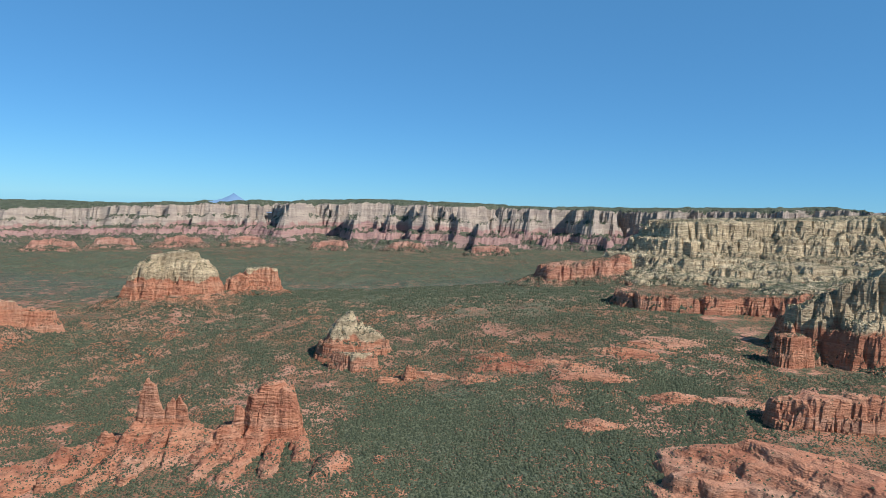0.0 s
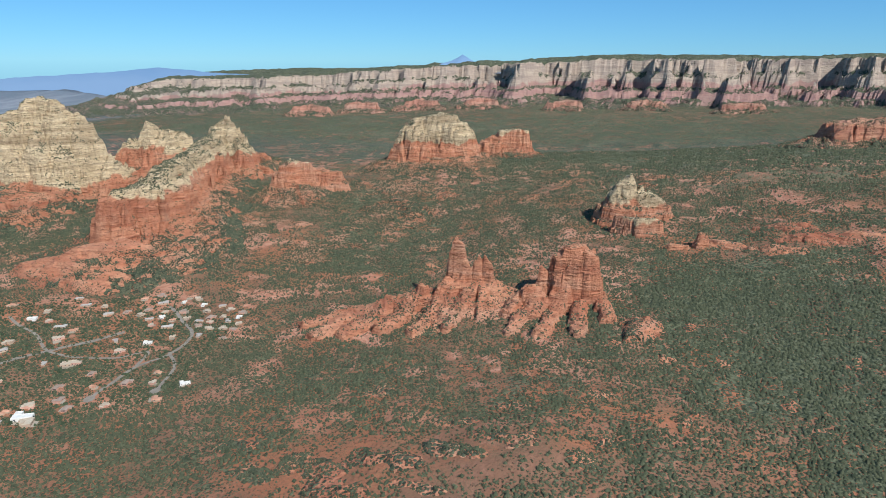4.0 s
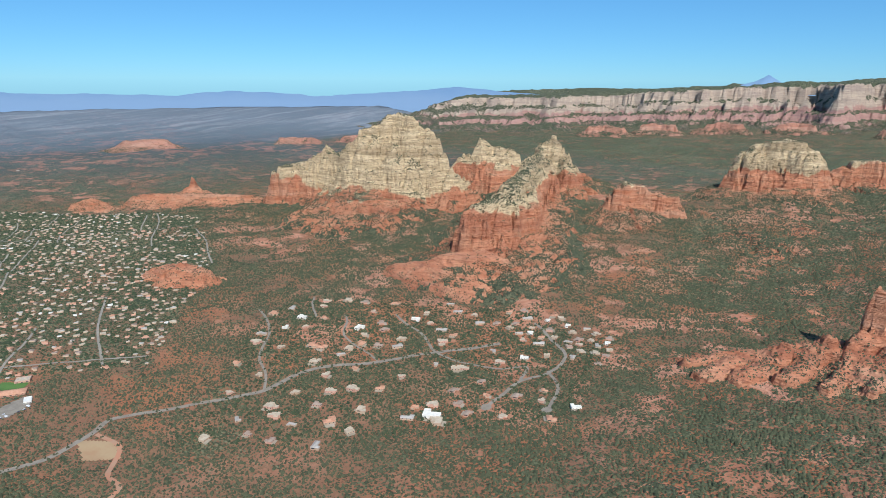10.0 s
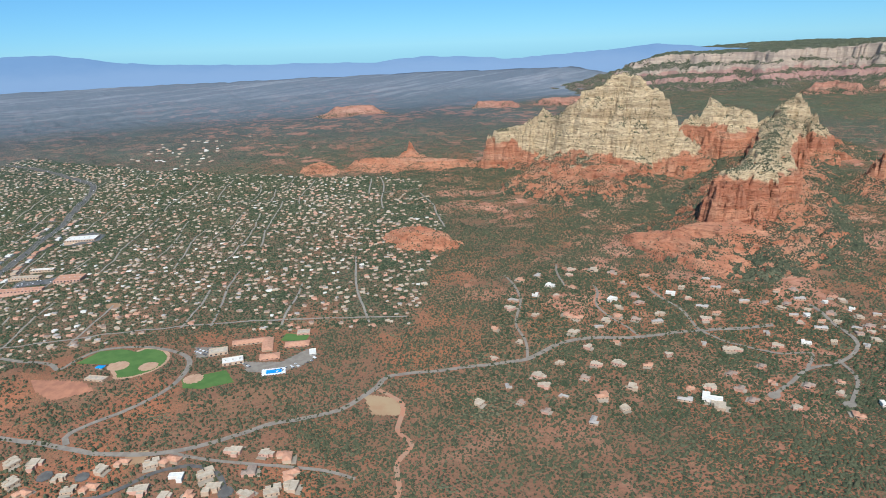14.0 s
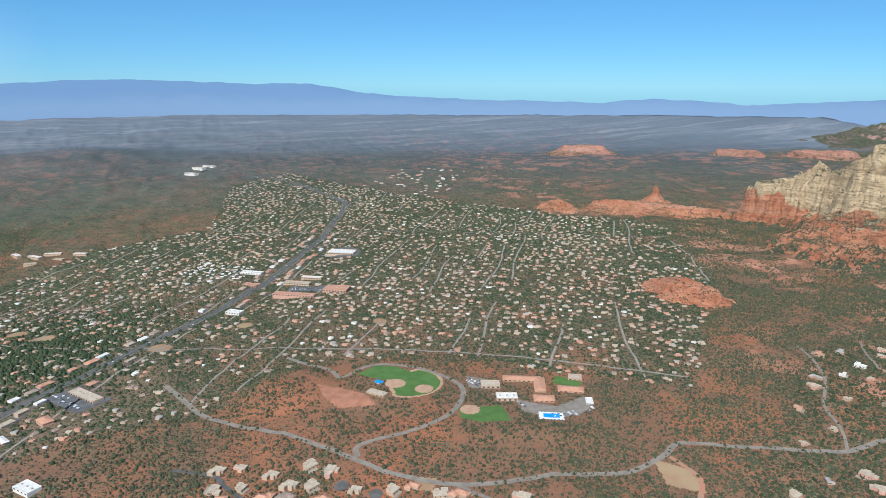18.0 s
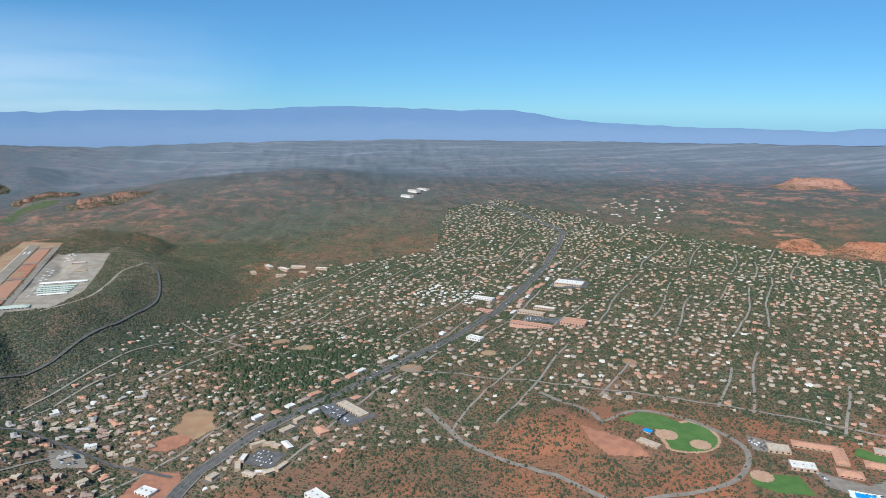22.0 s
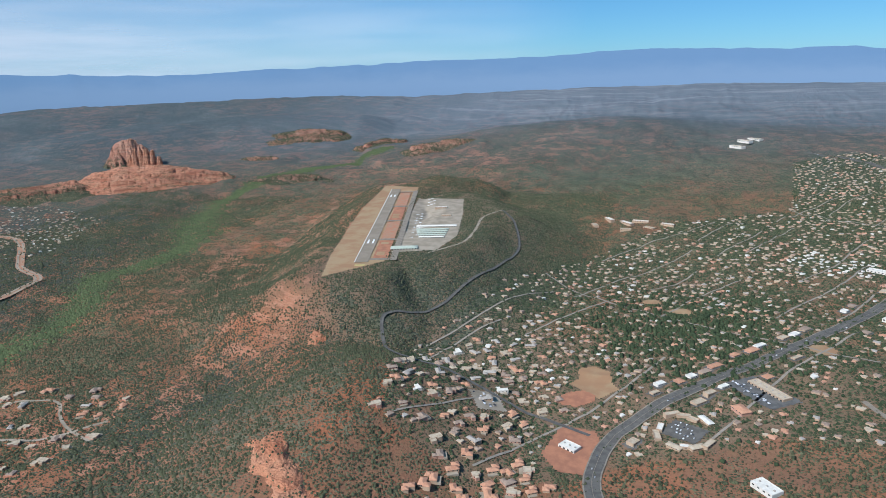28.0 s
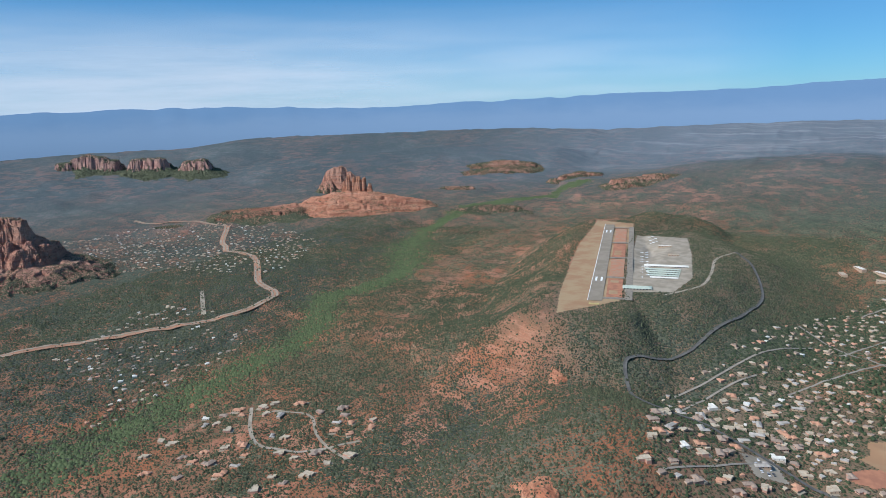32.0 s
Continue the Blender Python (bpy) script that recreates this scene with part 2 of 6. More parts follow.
INFIELD = plain("infield_clay", (0.42, 0.25, 0.15), (0.47, 0.30, 0.19), 0.2)
PAINT_WHITE = plain("white_paint", (0.78, 0.78, 0.76), (0.70, 0.70, 0.68), 0.5)
PAINT_YELLOW = plain("yellow_paint", (0.50, 0.40, 0.16), (0.40, 0.31, 0.14), 0.3)
WATER = plain("pool_water", (0.02, 0.25, 0.62), (0.03, 0.32, 0.70), 0.2, 0.1)
GLASS_DARK = plain("dark_window_glass", (0.03, 0.035, 0.04), (0.05, 0.055, 0.06), 0.5, 0.15, 0, 0.5)
STUCCO_TAN = plain("tan_stucco", (0.34, 0.24, 0.165), (0.40, 0.29, 0.20), 0.3, 0.9, 0.3)
STUCCO_ROSE = plain("rose_stucco", (0.38, 0.21, 0.15), (0.44, 0.26, 0.19), 0.3, 0.9, 0.3)
STUCCO_WHITE = plain("white_stucco", (0.56, 0.51, 0.44), (0.62, 0.57, 0.5), 0.3, 0.9, 0.2)
ROOF_TILE = plain("clay_roof_tile", (0.36, 0.17, 0.10), (0.44, 0.24, 0.15), 0.4, 0.85, 0.35)
ROOF_BROWN = plain("brown_shingle", (0.22, 0.16, 0.12), (0.28, 0.21, 0.16), 0.4, 0.9, 0.4)
ROOF_GREY = plain("grey_shingle", (0.265, 0.235, 0.20), (0.34, 0.305, 0.265), 0.4, 0.9, 0.4)
ROOF_WHITE = plain("white_membrane_roof", (0.62, 0.58, 0.50), (0.72, 0.68, 0.60), 0.3, 0.7, 0.1)
ROOF_CREAM = plain("cream_roof_coating", (0.36, 0.285, 0.20), (0.46, 0.38, 0.28), 0.3, 0.85, 0.25)
ROOF_GREEN = plain("pale_green_metal_roof", (0.36, 0.40, 0.32), (0.44, 0.47, 0.39), 0.3, 0.7, 0.1, 0.2)
TYRE = plain("tyre_rubber", (0.02, 0.02, 0.02), (0.03, 0.03, 0.03), 1.0)
BUSH = foliage("juniper_leaf", (0.036, 0.044, 0.025), (0.108, 0.112, 0.062), (0.067, 0.074, 0.042))
TREE = foliage("garden_tree_leaf", (0.027, 0.043, 0.022), (0.072, 0.090, 0.046), (0.045, 0.062, 0.032))
COTTONWOOD = foliage("cottonwood_leaf", (0.064, 0.090, 0.040), (0.132, 0.156, 0.072), (0.086, 0.112, 0.052))


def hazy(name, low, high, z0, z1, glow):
    """Distance behind the land: haze painted as a glow, paler towards its foot."""
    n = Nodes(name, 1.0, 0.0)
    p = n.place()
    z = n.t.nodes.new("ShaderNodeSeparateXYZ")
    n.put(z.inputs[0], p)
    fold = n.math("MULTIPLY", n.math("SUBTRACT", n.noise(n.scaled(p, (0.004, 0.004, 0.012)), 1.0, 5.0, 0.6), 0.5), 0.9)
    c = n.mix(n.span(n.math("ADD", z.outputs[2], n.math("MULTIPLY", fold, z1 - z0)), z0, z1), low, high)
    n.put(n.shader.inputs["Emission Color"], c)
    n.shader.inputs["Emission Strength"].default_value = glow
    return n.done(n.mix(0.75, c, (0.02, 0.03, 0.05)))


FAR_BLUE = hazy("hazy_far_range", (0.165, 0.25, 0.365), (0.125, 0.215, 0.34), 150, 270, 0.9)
PALE_BLUE = hazy("hazy_far_peak", (0.22, 0.33, 0.47), (0.17, 0.28, 0.43), 240, 340, 0.8)


# ---- land ----
def value_noise(x, y, seed=0):
    """Smooth noise from -1 to 1, one cell a unit."""
    x, y = np.asarray(x, float), np.asarray(y, float)
    ix, iy = np.floor(x).astype(np.int64), np.floor(y).astype(np.int64)
    fx, fy = x - ix, y - iy
    fx, fy = fx * fx * fx * (fx * (fx * 6 - 15) + 10), fy * fy * fy * (fy * (fy * 6 - 15) + 10)

    def corner(a, b):
        h = (a * 374761393 + b * 668265263 + seed * 2147483647) & 0xFFFFFFFF
        h = ((h ^ (h >> 13)) * 1274126177) & 0xFFFFFFFF
        return ((h ^ (h >> 16)) & 0xFFFF) / 32767.5 - 1

    top = corner(ix, iy) * (1 - fx) + corner(ix + 1, iy) * fx
    low = corner(ix, iy + 1) * (1 - fx) + corner(ix + 1, iy + 1) * fx
    return top * (1 - fy) + low * fy


def fbm(x, y, size, octaves=4, seed=0, ridged=False):
    out, amp, total = 0.0, 1.0, 0.0
    for k in range(octaves):
        v = value_noise(x / size * 2**k + 17.3 * k, y / size * 2**k - 9.1 * k, seed + k)
        out = out + amp * (1 - 2 * np.abs(v) if ridged else v)
        total += amp
        amp *= 0.5
    return out / total


NORTH_LEVELS = [(0, 500, -14), (-200, 484, 5), (-72, 578, -13), (86, 592, -12), (165, 710, 5), (52, 1064, 38), (-29, 1296, 58), (300, 1350, 95),
    (-187, 2206, 50), (-440, 1984, 32), (-583, 1313, 4), (-733, 1002, -19), (-590, 903, -36), (-443, 710, -30), (-240, 560, -14), (200, 2800, 58),
    (-1569, 2958, 36), (-600, 3400, 60), (900, 1000, 80), (500, 300, 10), (0, 0, -30), (800, 3200, 80), (-2753, 1974, 10), (-2400, 3000, 20), (600, -600, -60),
    (6, 782, 6), (129, 694, 2), (168, 1090, 62), (72, 1027, 45), (-232, 1090, 26), (-785, 1012, -13), (-564, 1202, -14), (-682, 1317, 10), (-534, 1505, 34)]
TOWN_LEVELS = [(-598, 579, -57), (-670, 684, -50), (-722, 480, -63), (-866, 373, -57), (-1091, 753, -36), (-1020, 609, -30), (-825, 200, -68),
    (-957, 216, -60), (-1060, 143, -50), (-1226, 94, -46), (-1277, 272, -44), (-1607, 45, -61), (-1888, 76, -63), (-2439, 230, -51), (-2100, 755, -35),
    (-3314, -153, -32), (-2628, 914, -16), (-3106, 1456, 0), (-1064, 36, -50), (-1085, -75, -58), (-1207, -182, -70), (-1334, -333, -73),
    (-1147, -358, -78), (-1197, -491, -95), (-1530, -565, -86), (-1741, -470, -94), (-2102, -500, -78), (-400, 100, -60), (-500, -300, -90), (-4300, 1500, -20)]
SOUTH_LEVELS = [(-1528, -1207, -100), (-1265, -1032, -106), (-1421, -1323, -112), (-1235, -1498, -132), (-1127, -1446, -140), (-1450, -1718, -117),
    (-1718, -1659, -112), (-2116, -1634, -120), (-2577, -1985, -90), (-3341, -1243, -105), (-4185, -1737, -85), (-3643, -700, -45), (-1105, -1226, -114),
    (-1864, -2468, -115), (-1000, -1000, -95), (-900, -700, -85), (-2529, -3900, -110), (-700, -1900, -130), (-1200, -2600, -120), (-2500, -1000, -85), (-4300, -3000, -90), (-1634, -774, -86)]


def ground_sheet(levels):
    """A thin plate through the levels of the land, softened."""
    p = np.array(levels, float)
    q, z = p[:, :2] / 1000, p[:, 2]
    def kernel(a, b):
        r2 = ((a[:, None] - b[None]) ** 2).sum(-1)
        return 0.5 * r2 * np.log(r2 + 1e-9)
    n = len(q)
    m = np.zeros((n + 3, n + 3))
    m[:n, :n] = kernel(q, q) + 0.01 * np.eye(n)
    m[:n, n:] = np.c_[np.ones(n), q]
    m[n:, :n] = m[:n, n:].T
    w = np.linalg.solve(m, np.r_[z, 0, 0, 0])
    def at(x, y):
        x, y = np.asarray(x, float), np.asarray(y, float)
        flat = np.c_[np.clip(x.ravel(), -5000, 2500), np.clip(y.ravel(), -4500, 4500)] / 1000
        out = np.empty(len(flat))
        for s in range(0, len(flat), 20000):
            part_ = flat[s:s + 20000]
            out[s:s + 20000] = kernel(part_, q) @ w[:n] + w[n] + part_ @ w[n + 1:]
        return np.clip(out, -150, 130).reshape(x.shape)
    return at


base_at = ground_sheet(NORTH_LEVELS + TOWN_LEVELS + SOUTH_LEVELS)


def strata(z, thick, seed=3):
    """Beds of uneven thickness: each a sloping ledge below and a steeper riser above."""
    dice = np.random.default_rng(seed)
    edges = np.cumsum(np.concatenate([[-260.0], thick * dice.uniform(0.45, 1.55, int(800 / thick))]))
    lip = dice.uniform(0.35, 0.7, len(edges))
    knots, levels = [edges[0]], [edges[0]]
    for lo, hi, k in zip(edges, edges[1:], lip):
        knots += [lo + k * (hi - lo), hi]
        levels += [lo + 0.12 * (hi - lo), hi]
    return np.interp(z, knots, levels)


def along(x, y, points):
    """How far (x, y) lies from a line of points (x, y, z), and the line's height there."""
    best, level = np.full(np.shape(x), 1e9), np.zeros(np.shape(x))
    points = points if len(points) > 1 else [points[0], (points[0][0] + 0.1, points[0][1], points[0][2])]
    for (ax, ay, az), (bx, by, bz) in zip(points, points[1:]):
        ux, uy = bx - ax, by - ay
        t = np.clip(((x - ax) * ux + (y - ay) * uy) / (ux * ux + uy * uy), 0, 1)
        d = np.hypot(x - ax - t * ux, y - ay - t * uy)
        near = d < best
        best = np.where(near, d, best)
        level = np.where(near, az + t * (bz - az), level)
    return best, level


def inside(x, y, ring):
    """Whether points lie in a polygon."""
    x, y = np.asarray(x, float), np.asarray(y, float)
    out = np.zeros(x.shape, bool)
    for (ax, ay), (bx, by) in zip(ring, ring[1:] + ring[:1]):
        cut = (ay > y) != (by > y)
        out ^= cut & (x < (bx - ax) * (y - ay) / ((by - ay) or 1e-9) + ax)
    return out


# soft hills of the ground: line, half width of the top, (distance, drop) of the flank
HILLS = [
    ([(-1500, -935, -18), (-1560, -935, -18), (-2200, -1095, -18)], 58, [(0, 0), (25, 5), (80, 40), (170, 85)]),
    ([(-1640, -850, -18), (-1950, -830, -18), (-2090, -920, -18)], 58, [(0, 0), (30, 6), (110, 42), (240, 85)]),
    ([(-2160, -1060, -18), (-2320, -1010, -12), (-2360, -960, -26)], 30, [(0, 0), (50, 20), (130, 70)]),
    ([(-1480, -950, -24), (-1400, -925, -62), (-1330, -880, -70), (-1225, -795, -42), (-1130, -790, -44), (-1045, -790, -54)], 10, [(0, 0), (40, 7), (120, 32), (230, 64)]),
    ([(-3500, -880, 14), (-3641, -626, 16), (-3809, -306, -6)], 120, [(0, 0), (150, 25), (400, 70), (700, 100)]),
    ([(-3350, -3500, -50), (-4000, -3250, -44), (-4330, -2700, -40), (-4500, -2100, -70)], 160, [(0, 0), (200, 40), (500, 120), (800, 170)]),
    ([(-3050, -3000, -40), (-3600, -2500, -20), (-3900, -2000, -50)], 80, [(0, 0), (150, 40), (350, 80)]),
    ([(-1250, -90, -50), (-1180, -50, -50), (-1120, -110, -58)], 20, [(0, 0), (60, 14), (120, 40)]),
    ([(150, 760, 8), (60, 720, -2)], 20, [(0, 0), (60, 14), (120, 40)]),
]
# levelled ground: x, y, reach, height
PADS = [(-1200, 30, 62, -47.5), (-1085, 85, 42, -47.5), (-1110, 165, 70, -47.5), (-1060, 150, 40, -48.0), (-1333, -335, 45, -74.0), (-1195, -535, 42, -93.5)]
CENTRE = (-450.0, -250.0)


def rocky_at(x, y):
    """Where bedrock comes through: the north, the feet of the buttes, banks in the south; not in the town."""
    north = np.clip((y - 330) / 200, 0, 1) * np.clip((2500 - y) / 600, 0, 1)
    north = north * np.clip(1 - np.clip((-1050 - x) / 150, 0, 1) * np.clip((760 - y) / 120, 0, 1), 0, 1)
    near = 0.75 * np.clip((y - 150) / 200, 0, 1) * np.clip((x + 1000) / 150, 0, 1) * np.clip((450 - y) / 200, 0, 1)
    south = np.maximum(0.7 * np.clip((-850 - y) / 150, 0, 1) * np.clip((y + 1500) / 200, 0.45, 1), 0.45 * np.clip((np.hypot(x + 450, y + 250) - 2300) / 400, 0, 1))
    return np.maximum(np.maximum(north, near), south) * np.clip(0.25 + ((x - 60) / 240) ** 2 + ((y - 780) / 230) ** 2, 0, 1) * np.clip(0.75 + 1.3 * fbm(x, y, 260, 2, 28), 0, 1)


def ground_at(x, y):
    x, y = np.asarray(x, float), np.asarray(y, float)
    z = base_at(x, y)
    rough = 3.2 * fbm(x, y, 160, 4, 5) + 2.4 * fbm(x, y, 70, 3, 8, True)
    far = np.hypot(x - CENTRE[0], y - CENTRE[1])
    z = z + rough * np.clip(far / 700, 0.5, 2.5)
    for line, width, flank in HILLS:
        d, level = along(x, y, line)
        wobble = 14 * fbm(x, y, 90, 3, 21)
        h = level - np.interp(d - width + np.where(d > width, wobble, 0), *zip(*flank), right=400)
        flat = np.clip((h - z) / 8 + 0.5, 0, 1)
        z = z + flat * flat * (3 - 2 * flat) * np.maximum(h - z, 0)
    rocky = rocky_at(x, y)
    tilt = 5 * fbm(x, y, 110, 2, 14)
    z = z + 0.8 * np.clip(rocky, 0, 1) * (strata(z + tilt, 5.0, 8) - tilt - z)
    low = np.clip((far - 1900) / 700, 0, 1) * np.clip((300 - y) / 500, 0, 1)
    z = z + low * (16 * fbm(x, y, 520, 4, 44, True) + 9 * fbm(x, y, 170, 3, 46, True))
    for px, py, reach, level in PADS:
        w = np.clip((reach * 1.35 - np.hypot(x - px, y - py)) / (reach * 0.35), 0, 1)
        z = z + w * (level - z)
    # the far plain, drawn in towards the edge of the land
    west = np.clip((2600 - y) / 900, 0, 1) * np.clip((900 - x) / 900, 0, 1)
    west = np.maximum(west, np.clip((-2900 - x) / 500, 0, 1) * np.clip((4600 - y) / 700, 0, 1))
    true = 3300 + np.maximum(far - 3300, 0) * (1 + np.maximum(far - 3300, 0) / 480)
    lift = (300 - z) * (1 - np.clip(far, 3300, None) / true)
    return z + west * np.where(far > 3300, lift, 0) - 3 * np.clip(far - 4560, 0, 300)


def mesh_from(name, verts, faces, material, smooth=False, attributes=()):
    """A mesh from arrays: verts n x 3, faces m x 3 or m x 4."""
    verts, faces = np.asarray(verts, np.float32), np.asarray(faces, np.int32)
    m, k = len(faces), faces.shape[1]
    me = bpy.data.meshes.new(name)
    me.vertices.add(len(verts))
    me.vertices.foreach_set("co", verts.ravel())
    me.loops.add(m * k)
    me.loops.foreach_set("vertex_index", faces.ravel())
    me.polygons.add(m)
    me.polygons.foreach_set("loop_start", np.arange(0, m * k, k, dtype=np.int32))
    me.polygons.foreach_set("loop_total", np.full(m, k, np.int32))
    me.polygons.foreach_set("use_smooth", np.full(m, smooth))
    for key, values in attributes:
        me.attributes.new(key, "FLOAT", "POINT").data.foreach_set("value", np.asarray(values, np.float32).ravel())
    me.materials.append(material)
    me.update(calc_edges=True)
    return me


def grid_faces(nx, ny):
    i = np.arange(nx * ny).reshape(ny, nx)
    return np.stack([i[:-1, :-1], i[:-1, 1:], i[1:, 1:], i[1:, :-1]], -1).reshape(-1, 4)


# x, y, reach along x, reach along y, change of the scrub's cover
PATCHES = [
    (-1170, -920, 280, 150, 0.25), (-1300, -1180, 380, 200, 0.22), (-1080, -960, 260, 120, 0.15),
    (-310, 445, 150, 55, -0.5), (-200, 492, 75, 32, -0.6), (-72, 577, 34, 24, -0.6), (35, 596, 34, 26, -0.5), (-120, 742, 28, 30, -0.6),
    (69, 1045, 60, 26, -0.6), (161, 1080, 60, 26, -0.5), (247, 1021, 60, 24, -0.6), (228, 1206, 80, 40, -0.4), (111, 1262, 80, 40, -0.3),
    (-980, 800, 130, 70, -0.45), (-816, 830, 70, 50, -0.4), (-739, 1000, 60, 50, -0.35), (-1410, 906, 80, 50, -0.35), (-1205, -60, 75, 40, -0.25),
    (-1440, -985, 55, 60, -0.5), (-1360, -985, 55, 50, -0.4), (-1290, -1035, 150, 70, -0.2), (-1045, -815, 45, 40, -0.3), (-1600, -1180, 180, 90, -0.1),
    (-590, 930, 70, 10, -0.5), (-1090, -1090, 60, 40, -0.15), (-1090, 300, 160, 90, -0.12), (-1190, 30, 200, 110, -0.06), (-1000, 80, 90, 140, -0.04),
    (-1480, 470, 120, 90, -0.2), (40, 820, 260, 190, 0.5), (100, 620, 120, 180, 0.35), (300, 1000, 150, 90, 0.3), (-520, 1200, 220, 260, 0.15), (-300, 2300, 900, 700, 0.45), (-1500, 2500, 700, 500, 0.4),
    (-470, 620, 120, 90, 0.18), (-620, 1000, 90, 120, 0.15), (-1560, -780, 330, 130, 0.32), (-1850, -640, 400, 90, 0.2), (-1200, 950, 140, 120, 0.15),
    (-1000, -1430, 140, 60, 0.4), (-1100, -1100, 200, 90, 0.1), (-2600, -600, 500, 300, 0.15), (-1900, -1300, 300, 160, 0.1), (-650, 1500, 200, 150, -0.15), (-600, 440, 160, 120, 0.1), (-1550, -1950, 700, 420, 0.3), (-1250, -1600, 300, 150, 0.25),
]


def cover_at(x, y):
    c = np.full(np.shape(x), 0.60) + 0.25 * np.clip((np.hypot(x - CENTRE[0], y - CENTRE[1]) - 1300) / 900, 0, 1)
    for px, py, rx, ry, more in PATCHES:
        r = np.hypot((x - px) / rx, (y - py) / ry) + 0.35 * fbm(x, y, 60, 3, 33)
        c = c + (more if more > 0 else 0.72 * more) * np.clip(1.6 - 1.3 * r, 0, 1)
    return np.clip(c, 0.02, 1.1)


# outline of the town
TOWN = [(-1240, 110), (-1131, 235), (-1060, 342), (-1385, 650), (-1788, 863), (-2150, 650), (-2500, 450), (-3050, 150), (-2900, -50), (-2300, -150), (-2150, -420), (-1960, -530), (-1640, -690), (-1370, -780), (-1160, -740), (-1100, -610), (-1180, -510), (-1230, -330), (-1240, -200), (-1310, -60)]


def steps(spans):
    return np.concatenate([np.arange(a, b, s) for a, b, s in spans])


xs = steps([(-5280, -3000, 40), (-3000, -1700, 18), (-1700, 250, 8.5), (250, 900, 14), (900, 2800, 60)])
ys = steps([(-5080, -2000, 40), (-2000, -1300, 14), (-1300, 1000, 8.5), (1000, 2000, 14), (2000, 2200, 25), (2200, 4700, 50)])
gx, gy = np.meshgrid(xs, ys)
gz = ground_at(gx, gy)
far_off = np.hypot(gx - CENTRE[0], gy - CENTRE[1])
dry = np.clip(np.exp(-(((gx - 60) / 230) ** 2 + ((gy - 1420) / 90) ** 2)) * 0.5 + 0.75 * np.exp(-(((gx + 1140) / 130) ** 2 + ((gy + 830) / 90) ** 2)), 0, 1)
sand = np.clip(np.exp(-(((gx - 200) / 300) ** 2 + ((gy - 1600) / 160) ** 2)) + 0.35 * np.clip((-1000 - gx) / 600, 0, 1) * np.clip((gy + 700) / 300, 0, 1) * np.clip((900 - gy) / 300, 0, 1) + 0.6 * np.clip((far_off - 3200) / 600, 0, 1) + 0.95 * np.clip((gx + 2350) / 150, 0, 1) * np.clip((-1260 - gx - np.clip(-880 - gy, 0, 200) * 1.6) / 120, 0, 1) * np.clip((gy + 1080) / 120, 0, 1) * np.clip((-600 - gy) / 80, 0, 1), 0, 1)
# yards and gravel between the houses
in_town = inside(gx + 25 * fbm(gx, gy, 90, 2, 51), gy + 25 * fbm(gx, gy, 90, 2, 52), TOWN).astype(float)
se = np.clip((gx + 1600) / 200, 0, 1) * np.clip((-150 - gy) / 150, 0, 1)
sand = np.clip(sand + in_town * (0.25 + 0.45 * se), 0, 1)
near = np.clip((1500 - far_off) / 300, 0, 1)
thin = np.clip(cover_at(gx, gy) - 0.10 * near * np.clip((420 - gy) / 150, 0, 1) + 0.08 * np.clip((gy - 420) / 150, 0, 1) + in_town * (0.28 - 0.22 * se), 0.02, 1.1)
# grey-blue haze painted into the far ground to the west and south
far_haze = 0.9 * np.clip((far_off - 1950 - 250 * np.clip((-700 - gy) / 600, 0, 1)) / 1500, 0, 1) * np.maximum(np.clip((2300 - gy) / 500, 0, 1), np.clip((-2600 - gx) / 400, 0, 1))
# thicker, darker woodland in the southern valley and on its banks, partly painted shade
wood_and_shade = np.clip((-1420 - gy + 0.25 * (gx + 1400) + 60 * fbm(gx, gy, 200, 3, 15)) / 160, 0, 1) * np.clip((gx + 2900 + 0.3 * (gy + 900)) / 500, 0, 1) * np.clip(0.75 + 0.6 * fbm(gx, gy, 240, 3, 16), 0.2, 1)
wood_and_shade = np.maximum(wood_and_shade, 0.9 * np.exp(-(((gx + 1230) / 330) ** 2 + ((gy + 960) / 190) ** 2)))
wood_and_shade = np.maximum(wood_and_shade, 0.8 * np.exp(-(((gx + 1480) / 300) ** 2 + ((gy + 770) / 110) ** 2)))
wood_and_shade = np.maximum(wood_and_shade, 0.3 * np.exp(-(((gx - 150) / 260) ** 2 + ((gy - 740) / 280) ** 2)))
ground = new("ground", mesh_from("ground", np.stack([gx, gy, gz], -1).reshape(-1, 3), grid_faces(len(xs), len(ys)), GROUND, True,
             [("cover", thin), ("dry", dry), ("sand", sand), ("far_haze", far_haze), ("plain", np.clip((far_off - 3000) / 1100, 0, 1) * np.clip((gy + 2600) / 1200, 0, 1)), ("wood_and_shade", wood_and_shade), ("rocky", rocky_at(gx, gy))]))
tagged(ground, "red desert soil with green juniper scrub", "ground", kind="structure")


def height_of(x, y):
    """The ground as it is meshed."""
    x, y = np.asarray(x, float), np.asarray(y, float)
    i = np.clip(np.searchsorted(xs, x) - 1, 0, len(xs) - 2)
    j = np.clip(np.searchsorted(ys, y) - 1, 0, len(ys) - 2)
    u = np.clip((x - xs[i]) / (xs[i + 1] - xs[i]), 0, 1)
    v = np.clip((y - ys[j]) / (ys[j + 1] - ys[j]), 0, 1)
    return (gz[j, i] * (1 - u) + gz[j, i + 1] * u) * (1 - v) + (gz[j + 1, i] * (1 - u) + gz[j + 1, i + 1] * u) * v


